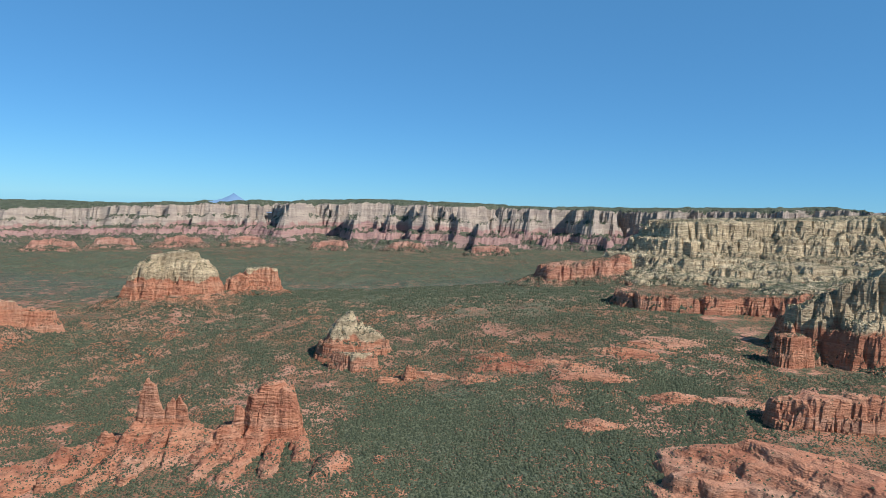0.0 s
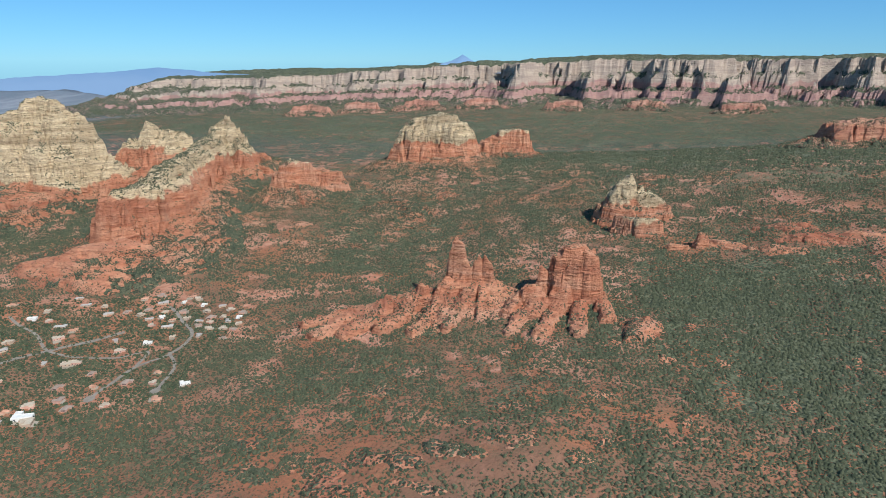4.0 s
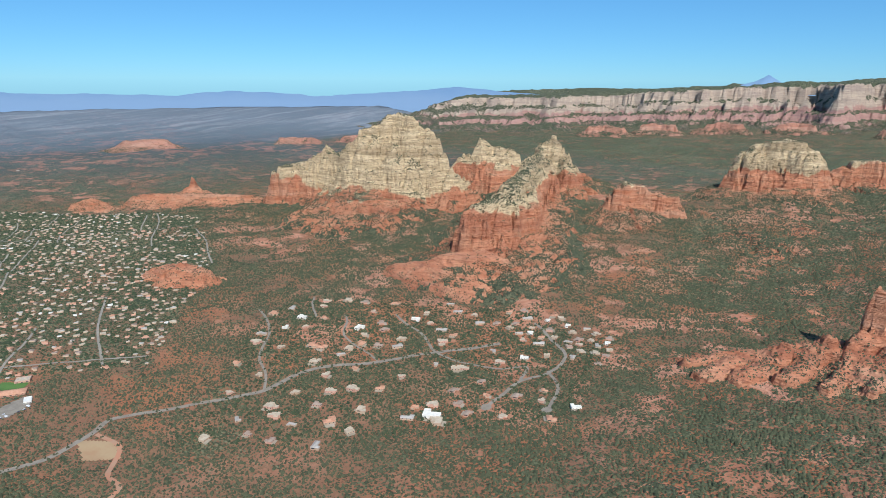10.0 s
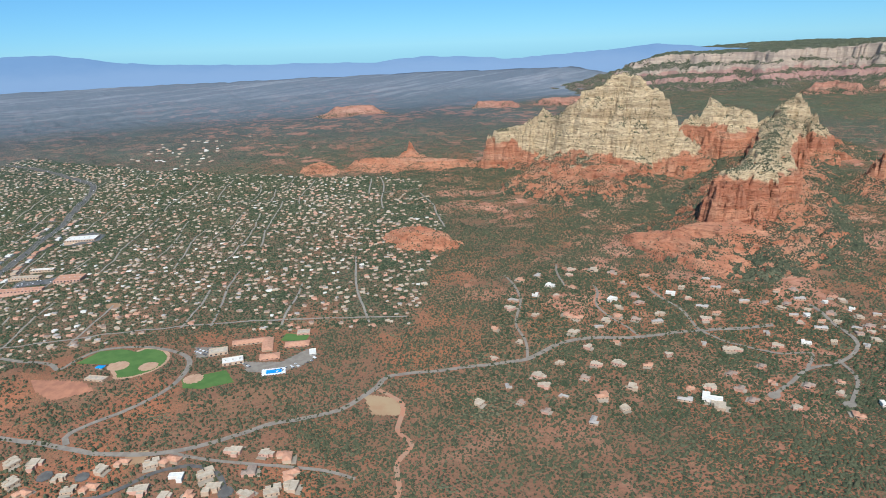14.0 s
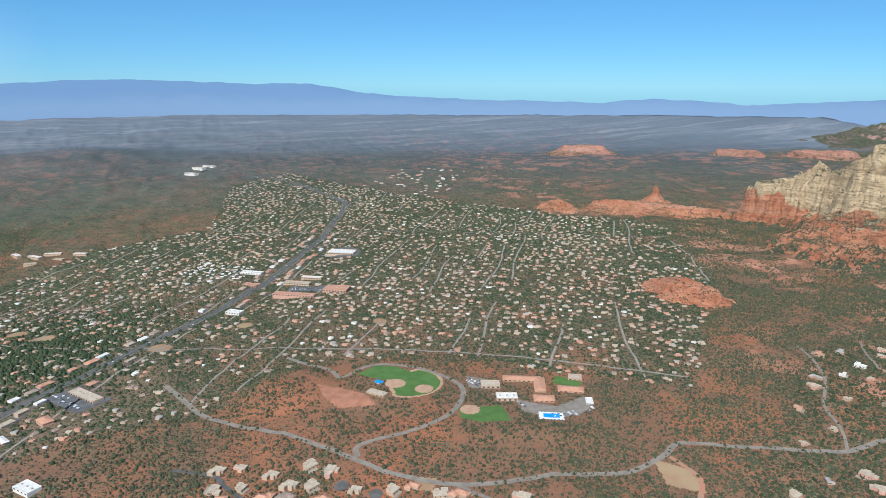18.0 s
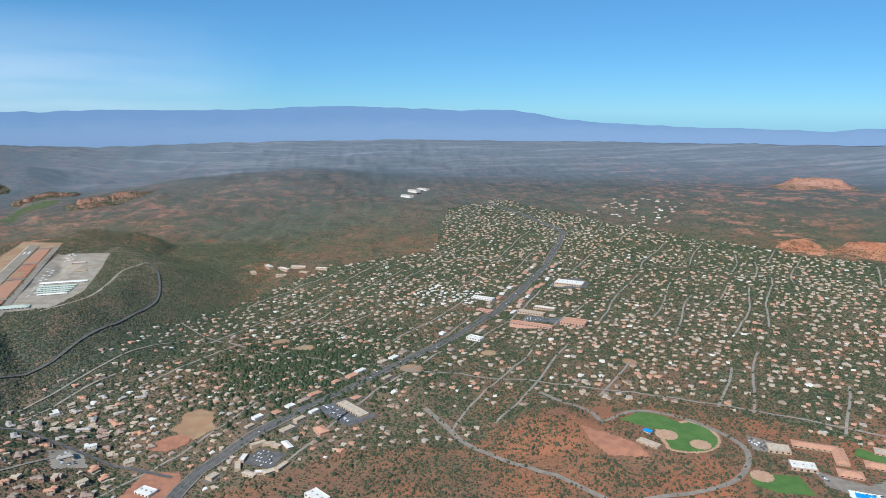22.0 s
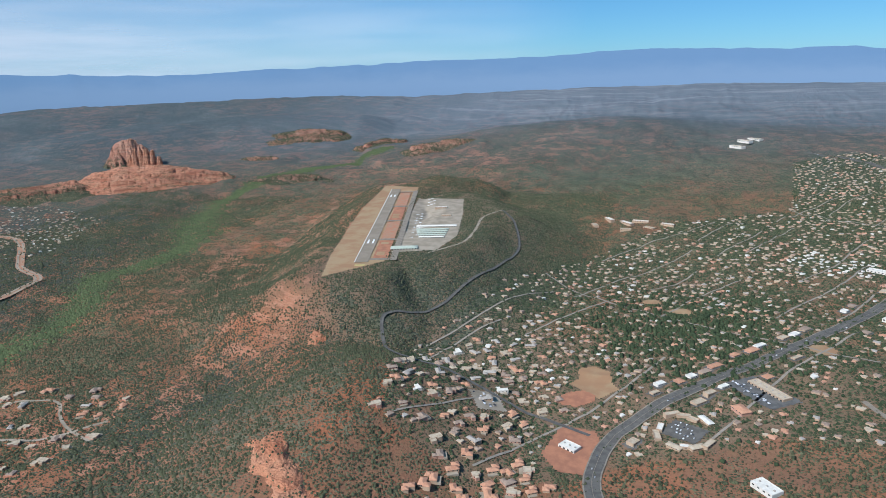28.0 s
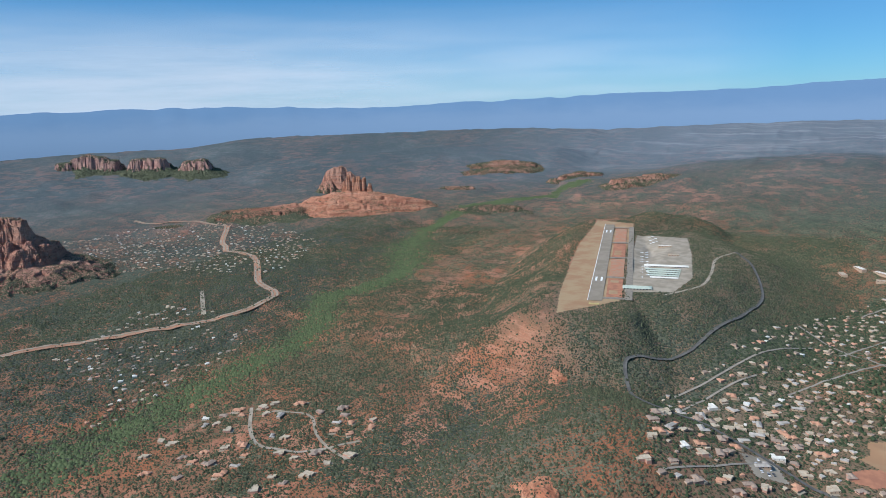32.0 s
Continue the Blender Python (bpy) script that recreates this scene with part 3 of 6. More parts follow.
# ---- buttes, mesas and cliffs ----
def regions(which):
    """Numbers the connected areas of each kind on a grid of cells; -1 stays -1."""
    label = np.where(which >= 0, np.arange(which.size).reshape(which.shape), -1)
    for _ in range(600):
        before = label.copy()
        for a, b in (((slice(1, None), slice(None)), (slice(None, -1), slice(None))), ((slice(None), slice(1, None)), (slice(None), slice(None, -1)))):
            for p, q in ((a, b), (b, a)):
                same = (which[p] == which[q]) & (which[p] >= 0)
                label[p] = np.where(same, np.maximum(label[p], label[q]), label[p])
        if (before == label).all():
            break
    return label


SLAB = [(0, 0), (4, 6), (7, 16), (12, 30), (18, 50)]
rock_plants = []
rock_dice = np.random.default_rng(31)


def plant_rock(x, y, z, above, cover, cell):
    """Picks the ledges and slopes of a rock where bushes hold."""
    slope = np.hypot(*np.gradient(z, cell))
    patchy = np.clip(0.65 + 1.3 * fbm(x, y, 40, 3, 119), 0.1, 1.4)
    chance = np.clip((3.2 - slope) / 2.0, 0, 1) * np.clip(cover * 1.3, 0, 1) * patchy * cell * cell * (1 + 1.2 * (slope < 0.9)) / (14 if cell < 5 else 34)
    ok = (above > 0.5) & (rock_dice.random(x.shape) < chance)
    n = int(ok.sum())
    near_by = 1.0 if cell < 5 else 1.6
    rock_plants.append(np.stack([x[ok] + rock_dice.uniform(-0.3, 0.3, n) * cell, y[ok] + rock_dice.uniform(-0.3, 0.3, n) * cell, z[ok] - 0.35, rock_dice.uniform(0.8, 1.7, n) * near_by], -1))


def rock_form(name, label, blocks, cell, cream=(60, 110), flute=7.0, ledge=14.0, terrace=0.5, cover=0.5, haze_tint=0.0, category="butte", rough=1.0):
    """A rock of several blocks. Block: crest line of (x, y, z), half width of the top, (distance, drop) of its flank."""
    reach = max(f[-1][0] + w for _, w, f in blocks) + 60
    px = [p[0] for line, _, _ in blocks for p in line]
    py = [p[1] for line, _, _ in blocks for p in line]
    cell = cell * (0.9 if cell < 5 else 1.0)
    ax, ay = np.arange(min(px) - reach, max(px) + reach, cell), np.arange(min(py) - reach, max(py) + reach, cell)
    x, y = np.meshgrid(ax, ay)
    broad = fbm(x, y, 120, 3, 70)
    cove = fbm(x, y, 62, 3, 50)
    crack = np.clip(fbm(x, y, 26, 2, 60, True), 0, 1) ** 2
    fine = fbm(x, y, 13, 3, 63)
    sway = fbm(x, y, 38, 3, 81), fbm(x, y, 38, 3, 85)
    floor = height_of(x, y)
    z = np.full(x.shape, -1e4)
    for line, width, flank in blocks:
        if flank is SLAB:
            # slabs stand proud of the slope they lean on
            line = [(lx, ly, max(lz, float(height_of(lx, ly)) + 10)) for lx, ly, lz in line]
        d0, level = along(x, y, line)
        k = min(1.0, width / 14 + 0.35)
        bend = min(flute, 12.0) * np.clip((d0 - 0.4 * width) / (width + 12), 0, 1)
        d, level = along(x + bend * sway[0], y + bend * sway[1], line)
        # long drops break into two walls with a shelf between
        path = [flank[0]]
        shift = 0.0
        for (d1, h1), (d2, h2) in zip(flank, flank[1:]):
            if h2 - h1 > 28 and h2 - h1 > 2.5 * (d2 - d1) and rough > 0.5:
                m = d1 + 0.45 * (d2 - d1)
                path += [(m + shift, h1 + 0.42 * (h2 - h1)), (m + shift + 4.5, h1 + 0.47 * (h2 - h1))]
                shift += 4.0
            path.append((d2 + shift, h2))
        path.append((path[-1][0] + 160, path[-1][1] + 110))
        for turn in range(2):
            if turn:
                # every bed has an outline of its own
                bed = np.round(h / ledge + 0.4 * broad)
                edge = fbm(x + 37.0 * bed, y - 23.0 * bed, 24, 3, 91)
            else:
                edge = 0.0
            warp = (flute * 1.5 * cove + flute * 0.9 * broad + flute * 1.1 * crack + flute * 0.35 * fine + flute * 0.75 * edge) * k
            d2 = d + warp * np.clip((d - 0.3 * width) / (0.7 * width + 4), 0, 1)
            h = level - np.interp(np.maximum(d2 - width, 0), *zip(*path), right=path[-1][1] + 500) - np.interp(np.clip(d / (width + 1e-3), 0, 1), [0, 1], [0, min(8, 0.3 * width)])
        z = np.maximum(z, h)
    steep = np.clip(np.hypot(*np.gradient(z, cell)) / 1.2, 0.25, 1)
    z = z + rough * steep * (7.0 * fine * np.clip(cell / 3, 0.7, 1.5) - (16.0 if flute >= 9 else 9.0) * crack + 4.5 * fbm(x, y, 6.5 * max(1, cell / 3), 2, 66))
    if flute > 5.5 and rough > 0.5:
        gully = np.clip(fbm(x, y, 66, 3, 57, True) - 0.05, 0, 1) ** 1.4
        z = z - 46 * gully * steep * np.clip((z - floor) / 60, 0, 1)
    tilt = 6.0 * broad + 2.5 * sway[0] + 1.2 * fine
    share = terrace if rough < 0.5 else np.clip(terrace * 1.35, 0, 0.85) * np.clip((z - floor) / 30, 0.35, 1)
    z = z * (1 - share) + (strata(z + tilt, ledge * 1.1) - tilt) * share
    thin = 0.32 if ledge > 9.5 else 0.24
    z = (1 - thin) * z + thin * (strata(z + tilt, ledge * 0.42, 5) - tilt)
    above = z - floor
    keep = above > -2.5
    faces = grid_faces(len(ax), len(ay))
    there = keep.ravel()[faces].any(1)
    if not there.any():
        return None
    z = np.maximum(z, floor - 6)
    co = np.stack([x, y, z], -1).reshape(-1, 3)
    up = np.clip((co[:, 2] + (26 * broad + 12 * sway[1] + 8 * fine - 10 * crack).ravel() - cream[0]) / (cream[1] - cream[0]), 0, 1)
    low = np.clip(1 - above.ravel() / 40, 0, 1)
    cov = cover * (0.75 + 1.25 * low + 0.35 * up)
    plant_rock(x, y, z, above, cov.reshape(x.shape), cell)
    own = tagged(new(name), label, category)
    fz, fa, fu = co[:, 2][faces].mean(1), above.ravel()[faces].mean(1), up[faces].mean(1)
    which = np.where(fu > 0.55, 0, np.where((fa < 0.35 * np.percentile(fa[there], 97)) & (fz < np.percentile(fz[there], 80)), 2, 1))
    which = np.where(there, which, -1).reshape(len(ay) - 1, len(ax) - 1)
    for _ in range(4):
        area = regions(which)
        ids, counts = np.unique(area[area >= 0], return_counts=True)
        small = np.isin(area, ids[counts < max(40, 0.03 * there.sum())]) & (which >= 0)
        if not small.any():
            break
        which = np.where(small, np.where(which == 1, 2, 1), which)
    area = regions(which).ravel()
    which = which.ravel()
    texts = (("cap", "weathered cream sandstone cap"), ("cliff", "steep banded red sandstone cliff"), ("talus", "sloping red rubble with scrub"))
    ids, counts = np.unique(area[area >= 0], return_counts=True)
    for one, count in zip(ids, counts):
        if count < 12:
            continue
        chosen = faces[area == one]
        piece, text = texts[which[one]]
        mine, local = np.unique(chosen, return_inverse=True)
        me = mesh_from(piece, co[mine], local.reshape(-1, 4), ROCK, False, [("cream", up[mine]), ("cover", cov[mine]), ("haze_tint", np.full(len(mine), haze_tint))])
        ob = new(piece, me)
        ob.parent = own
        tagged(ob, text)
    return own


rock_form("rock_butte", "large butte with cream slopes over red cliffs", [
    ([(-1471, 1140, 188), (-1440, 1165, 214), (-1418, 1184, 228), (-1364, 1213, 210), (-1318, 1236, 168), (-1300, 1240, 130)], 7, [(0, 0), (34, 58), (44, 84), (70, 112), (78, 146), (100, 166), (108, 186), (150, 214), (210, 246), (280, 275)]),
    ([(-1710, 1080, 82), (-1673, 1106, 93), (-1628, 1153, 138), (-1600, 1160, 118), (-1540, 1150, 140), (-1471, 1140, 176)], 8, [(0, 0), (18, 30), (26, 52), (33, 88), (80, 120), (130, 142), (200, 170)]),
    ([(-1690, 1052, 14), (-1650, 1066, 16)], 6, [(0, 0), (8, 22), (60, 48), (110, 70)]),
    ([(-1560, 1088, 24), (-1548, 1110, 44)], 7, [(0, 0), (8, 28), (50, 52), (100, 78)]),
    ([(-1470, 1078, 14), (-1455, 1104, 50)], 7, [(0, 0), (9, 28), (50, 52), (100, 78)]),
    ([(-1395, 1100, 26), (-1384, 1130, 60)], 7, [(0, 0), (9, 28), (50, 52), (100, 78)]),
    ([(-1480, 1010, -8), (-1450, 1000, -10)], 12, [(0, 0), (14, 10), (50, 26), (90, 46)]),
], 3.0, (20, 54), 14.0, 12.0, 0.45, 0.6)
rock_form("rock_butte", "tall cream peak and ridge above a red cliff", [
    ([(-1358, 1372, 105), (-1325, 1409, 160), (-1300, 1425, 140), (-1272, 1437, 136), (-1234, 1459, 119)], 5, [(0, 0), (30, 45), (50, 72), (62, 130), (160, 180)]),
    ([(-1172, 1527, 165), (-1195, 1505, 142), (-1150, 1420, 122)], 8, [(0, 0), (14, 12), (34, 36), (46, 50), (54, 94), (120, 122), (220, 160)]),
    ([(-1150, 1420, 122), (-1080, 1270, 116), (-1010, 1100, 114), (-950, 985, 104), (-958, 925, 95)], 12, [(0, 0), (18, 11), (28, 24), (36, 66), (50, 76), (120, 106), (220, 152)]),
    ([(-1172, 1527, 165), (-1132, 1534, 98), (-1083, 1551, 58), (-1042, 1570, 28)], 6, [(0, 0), (30, 30), (38, 70), (120, 110)]),
    ([(-968, 893, 84), (-958, 915, 94)], 11, [(0, 0), (8, 12), (14, 56), (24, 70), (60, 88), (150, 130)]),
    ([(-982, 872, 58), (-974, 879, 66)], 4, [(0, 0), (4, 46), (40, 64), (90, 80)]),
    ([(-915, 985, 40), (-880, 975, 16), (-850, 965, -8)], 6, [(0, 0), (10, 12), (40, 30), (90, 55)]),
    ([(-960, 1120, 50), (-900, 1110, 14), (-850, 1105, -10)], 6, [(0, 0), (10, 14), (40, 32), (90, 58)]),
    ([(-1040, 1290, 50), (-980, 1290, 12), (-930, 1290, -8)], 6, [(0, 0), (10, 14), (40, 32), (90, 58)]),
    ([(-1172, 1527, 165), (-1120, 1490, 112), (-1085, 1440, 80)], 7, [(0, 0), (30, 30), (44, 44), (52, 84), (120, 118), (200, 150)]),
], 3.0, (66, 92), 11.0, 12.0, 0.45, 0.6)
rock_form("rock_terrace", "stepped red sandstone apron below the butte", [
    ([(-1060, 805, -14), (-1010, 818, 2), (-975, 838, 14), (-930, 868, 22), (-890, 880, 8)], 6, [(0, 0), (36, 18), (80, 36), (140, 62), (190, 84)]),
    ([(-850, 900, -18), (-800, 930, -26)], 6, [(0, 0), (40, 18), (90, 40), (130, 60)]),
], 2.8, (400, 500), 7.0, 10.0, 0.92, 0.14, 0.0, "rock", 0.5)
rock_form("rock_butte", "small red butte with a flat cream top", [
    ([(-886, 1312, 82), (-876, 1324, 94), (-841, 1347, 86), (-790, 1372, 60)], 13, [(0, 0), (9, 42), (70, 70), (150, 100)]),
], 3.0, (80, 104), 6.0, 12.0, 0.45, 0.4)
rock_form("rock_butte", "domed cream butte on a stepped red base", [
    ([(-715, 1702, 158), (-661, 1717, 172), (-632, 1722, 170)], 16, [(0, 0), (35, 35), (48, 62), (56, 98), (120, 125), (240, 160)]),
    ([(-755, 1680, 104), (-700, 1672, 92), (-600, 1700, 100)], 16, [(0, 0), (8, 45), (70, 72), (150, 100)]),
    ([(-720, 1600, 46), (-640, 1560, 40), (-560, 1580, 36)], 25, [(0, 0), (60, 16), (150, 50)]),
], 3.2, (92, 116), 8.0, 12.0, 0.5, 0.42)
rock_form("rock_butte", "lower red butte beside the domed one", [
    ([(-580, 1892, 84), (-546, 1909, 112), (-500, 1922, 121), (-474, 1925, 110)], 16, [(0, 0), (8, 46), (70, 74), (150, 105)]),
], 3.2, (92, 116), 8.0, 12.0, 0.5, 0.42)
rock_form("rock_pinnacle", "pointed cream and red rock peak", [
    ([(-166, 1178, 106), (-153, 1182, 114), (-140, 1182, 96)], 3, [(0, 0), (24, 34), (36, 46), (42, 88), (110, 118), (190, 150)]),
    ([(-168, 1108, 58), (-132, 1090, 64), (-106, 1094, 58)], 9, [(0, 0), (5, 40), (40, 54), (100, 80)]),
    ([(-122, 1183, 88), (-92, 1183, 70)], 8, [(0, 0), (6, 36), (60, 60), (130, 85)]),
    ([(-188, 1150, 44), (-140, 1146, 48)], 12, [(0, 0), (6, 40), (60, 60), (120, 85)]),
], 2.5, (44, 76), 5.0, 11.0, 0.35, 0.4)
rock_form("rock_pinnacle", "small red rock pinnacle", [
    ([(-43, 1046, 55), (-38, 1046, 51)], 6, [(0, 0), (4, 34), (60, 52)]),
    ([(-86, 1031, 38), (-62, 1036, 36)], 4, [(0, 0), (4, 14), (50, 32)]),
], 2.0, (400, 500), 2.2, 9.0, 0.3, 0.3)
rock_form("rock_pinnacle", "tall red sandstone spire on a slabby ridge", [
    ([(-364, 833, 62), (-361, 834, 74), (-358, 834, 81), (-353, 833, 70), (-348, 833, 66)], 3, [(0, 0), (2, 18), (5, 42), (9, 54), (14, 76), (26, 84), (60, 98), (140, 120)]),
    ([(-344, 832, 50), (-338, 830, 34)], 3, [(0, 0), (4, 22), (40, 50)]),
    ([(-330, 832, 44), (-326, 833, 50)], 3, [(0, 0), (3, 26), (50, 50), (120, 80)]),
    ([(-318, 835, 53), (-310, 833, 42)], 3, [(0, 0), (3, 28), (50, 50), (120, 80)]),
    ([(-545, 752, -36), (-478, 778, -15), (-420, 805, -1), (-360, 832, 12), (-300, 842, 3)], 11, [(0, 0), (12, 5), (20, 21), (42, 29), (50, 45), (86, 56), (130, 80)]),
    ([(-398, 810, 14), (-412, 772, -14)], 8, SLAB), ([(-434, 790, 0), (-450, 756, -22)], 10, SLAB), ([(-474, 774, -20), (-490, 748, -34)], 10, SLAB), ([(-515, 758, -36), (-530, 742, -42)], 9, SLAB),
    ([(-374, 760, -14), (-380, 728, -32)], 9, SLAB), ([(-410, 770, -10), (-420, 736, -32)], 12, SLAB), ([(-450, 754, -16), (-462, 724, -36)], 14, SLAB), ([(-490, 746, -26), (-502, 720, -40)], 14, SLAB), ([(-338, 764, -16), (-342, 740, -30)], 7, SLAB),
    ([(-366, 822, 24), (-372, 790, -2), (-376, 758, -24)], 8, SLAB), ([(-336, 826, 14), (-338, 786, -10), (-340, 764, -24)], 6, SLAB),
    ([(-350, 840, 4), (-270, 842, -8)], 8, [(0, 0), (60, 28), (140, 60)]),
], 2.0, (400, 500), 3.0, 9.0, 0.5, 0.2)
rock_form("rock_pinnacle", "blocky red sandstone tower on a slabby ridge", [
    ([(-222, 838, 66), (-214, 841, 74), (-196, 843, 76), (-187, 842, 70)], 11, [(0, 0), (4, 46), (7, 58), (12, 88), (24, 98), (60, 112), (140, 135)]),
    ([(-241, 827, 51), (-239, 827, 47)], 3, [(0, 0), (3, 22), (8, 34), (14, 52), (50, 80)]),
    ([(-252, 816, 28), (-244, 810, 20), (-244, 786, -6)], 8, SLAB), ([(-270, 812, 14), (-276, 786, -8)], 8, SLAB),
    ([(-256, 790, -10), (-260, 770, -20)], 8, SLAB), ([(-224, 764, -12), (-228, 734, -28)], 8, SLAB), ([(-188, 776, -8), (-184, 744, -22)], 8, SLAB), ([(-260, 766, -14), (-264, 744, -26)], 7, SLAB), ([(-216, 822, 30), (-222, 790, -4), (-224, 764, -20)], 8, SLAB), ([(-192, 822, 14), (-188, 776, -14)], 7, SLAB), ([(-166, 824, 6), (-158, 788, -10)], 9, SLAB),
    ([(-290, 842, 0), (-240, 838, 8), (-200, 842, 16), (-150, 850, 4), (-118, 852, -4)], 11, [(0, 0), (12, 5), (20, 21), (42, 29), (50, 45), (86, 56), (130, 80)]),
], 2.0, (400, 500), 3.0, 9.0, 0.5, 0.2)
for sx, sy, sz, tx, ty in ((-120, 745, 9, -112, 770), (-150, 705, -4, -146, 722), (-100, 690, -8, -92, 704), (-70, 760, 3, -64, 780), (-40, 700, -8, -34, 712), (-170, 660, -10, -166, 676), (-75, 580, -11, -66, 592)):
    rock_form("rock_outcrop", "bare red slab outcrop on the hillside", [([(sx, sy, sz), (tx, ty, sz + 6)], 6, [(0, 0), (8, 4), (20, 12), (40, 30)])], 2.5, (400, 500), 4.0, 5.0, 0.5, 0.3, 0.0, "rock", 0.7)
for sx, sy, run, rise in ((-340, 438, 34, 4.5), (-285, 452, 30, 5), (-235, 470, 26, 4), (-200, 494, 34, 5), (-160, 482, 22, 4), (-395, 428, 24, 3.5), (-310, 410, 26, 3.5), (-140, 520, 20, 4), (-72, 577, 20, 5), (35, 596, 22, 5), (-440, 470, 22, 3), (-250, 420, 24, 3.5), (-590, 925, 40, 3), (-520, 900, 26, 3), (-700, 1000, 34, 5), (-640, 1060, 30, 4), (-560, 1120, 34, 4), (-460, 1080, 30, 4), (-330, 1020, 30, 4)):
    level = float(height_of(sx, sy))
    rock_form("rock_outcrop", "low bare red ledges among junipers", [
        ([(sx - run, sy + 0.2 * run, level - 0.2 * rise), (sx, sy, level + rise), (sx + run, sy - 0.3 * run, level)], 0.22 * run, [(0, 0), (0.25 * run, 0.35 * rise), (0.5 * run, 0.9 * rise), (0.9 * run, 2.2 * rise)]),
    ], 2.2, (400, 500), 5.0, 3.0, 0.85, 0.38, 0.0, "rock", 0.45)
ledge_dice = random.Random(12)
for zone, many, size in (((-900, -250, 950, 1650), 34, 36), ((-1250, -700, 800, 1000), 10, 26), ((-1750, -1300, 900, 1060), 12, 26), ((-350, 300, 1250, 1700), 10, 36), ((-450, 200, 520, 760), 14, 18)):
    for _ in range(many):
        sx, sy, run = ledge_dice.uniform(zone[0], zone[1]), ledge_dice.uniform(zone[2], zone[3]), size * ledge_dice.uniform(0.6, 1.4)
        level, rise = float(height_of(sx, sy)), 0.13 * run * ledge_dice.uniform(0.7, 1.4)
        rock_form("rock_outcrop", "bare stepped red ledges among junipers", [
            ([(sx - run, sy + ledge_dice.uniform(-0.3, 0.4) * run, level - 0.3 * rise), (sx, sy, level + rise), (sx + run, sy + ledge_dice.uniform(-0.5, 0.2) * run, level - 0.2 * rise)], 0.2 * run, [(0, 0), (0.3 * run, 0.4 * rise), (0.55 * run, 1.0 * rise), (0.95 * run, 2.4 * rise)]),
        ], 3.4, (400, 500), 6.0, 3.4, 0.85, 0.34, 0.0, "rock", 0.45)
rock_form("rock_mesa", "cream-topped cliffs of the mesa above red ledges", [
    ([(735, 2090, 297), (880, 2100, 303), (1120, 2060, 318), (1500, 1900, 345)], 110, [(0, 0), (14, 40), (40, 56), (54, 84), (110, 104), (122, 128), (200, 160), (260, 230)]),
    ([(820, 1900, 190), (1050, 1850, 205), (1400, 1750, 225)], 40, [(0, 0), (60, 12), (70, 26), (150, 42), (160, 54), (250, 74), (330, 104), (380, 150)]),
], 4.8, (90, 125), 11.0, 16.0, 0.55, 0.4, 0.0, "mesa")
rock_form("rock_butte", "low red cliffs at the foot of the mesa", [
    ([(330, 1945, 160), (400, 1955, 164), (520, 1980, 190)], 42, [(0, 0), (10, 34), (80, 60), (200, 100)]),
], 6.0, (400, 500), 12.0, 14.0, 0.4, 0.5, 0.1, "butte")
rock_form("rock_mesa", "broad red ledge with vertical cliffs", [
    ([(470, 1475, 146), (620, 1480, 148), (760, 1440, 164), (950, 1500, 175)], 92, [(0, 0), (12, 44), (60, 62), (150, 85), (260, 110)]),
], 4.6, (138, 158), 12.0, 13.0, 0.5, 0.6, 0.05, "mesa")
rock_form("rock_mesa", "broken shaded cliffs with cream pinnacles", [
    ([(600, 1125, 165), (655, 1105, 212), (715, 1085, 238), (900, 1040, 250), (1100, 1000, 260)], 20, [(0, 0), (16, 50), (50, 90), (66, 130), (170, 160), (300, 190)]),
], 3.8, (110, 150), 11.0, 14.0, 0.45, 0.5, 0.0, "cliff")
rock_form("rock_tower", "small broken red rock buttress", [
    ([(640, 1160, 130), (680, 1120, 150)], 12, [(0, 0), (10, 50), (80, 80), (160, 100)]),
], 4.0, (400, 500), 7.0, 12.0, 0.3, 0.4, 0.0, "rock")
rock_form("rock_tower", "square red rock tower", [
    ([(538, 1046, 128), (566, 1052, 126)], 15, [(0, 0), (5, 50), (60, 70), (140, 90)]),
], 2.5, (400, 500), 4.0, 12.0, 0.25, 0.4, 0.0, "rock")
rock_form("rock_wall", "vertical red rock wall in shade", [
    ([(437, 852, 80), (470, 842, 92), (560, 822, 92), (680, 790, 98)], 18, [(0, 0), (6, 44), (60, 58), (160, 85)]),
], 3.5, (86, 120), 6.0, 11.0, 0.3, 0.3, 0.0, "cliff")
rock_form("rock_terrace", "smooth banded red slickrock ledges", [
    ([(300, 752, 46), (350, 735, 60), (400, 680, 66), (450, 590, 70), (520, 480, 74)], 8, [(0, 0), (50, 20), (100, 44), (150, 72), (200, 100)]),
    ([(262, 700, 34), (300, 690, 44)], 8, [(0, 0), (20, 10), (34, 24), (80, 50)]),
], 2.5, (400, 500), 3.0, 11.0, 0.97, 0.05, 0.0, "rock", 0.4)
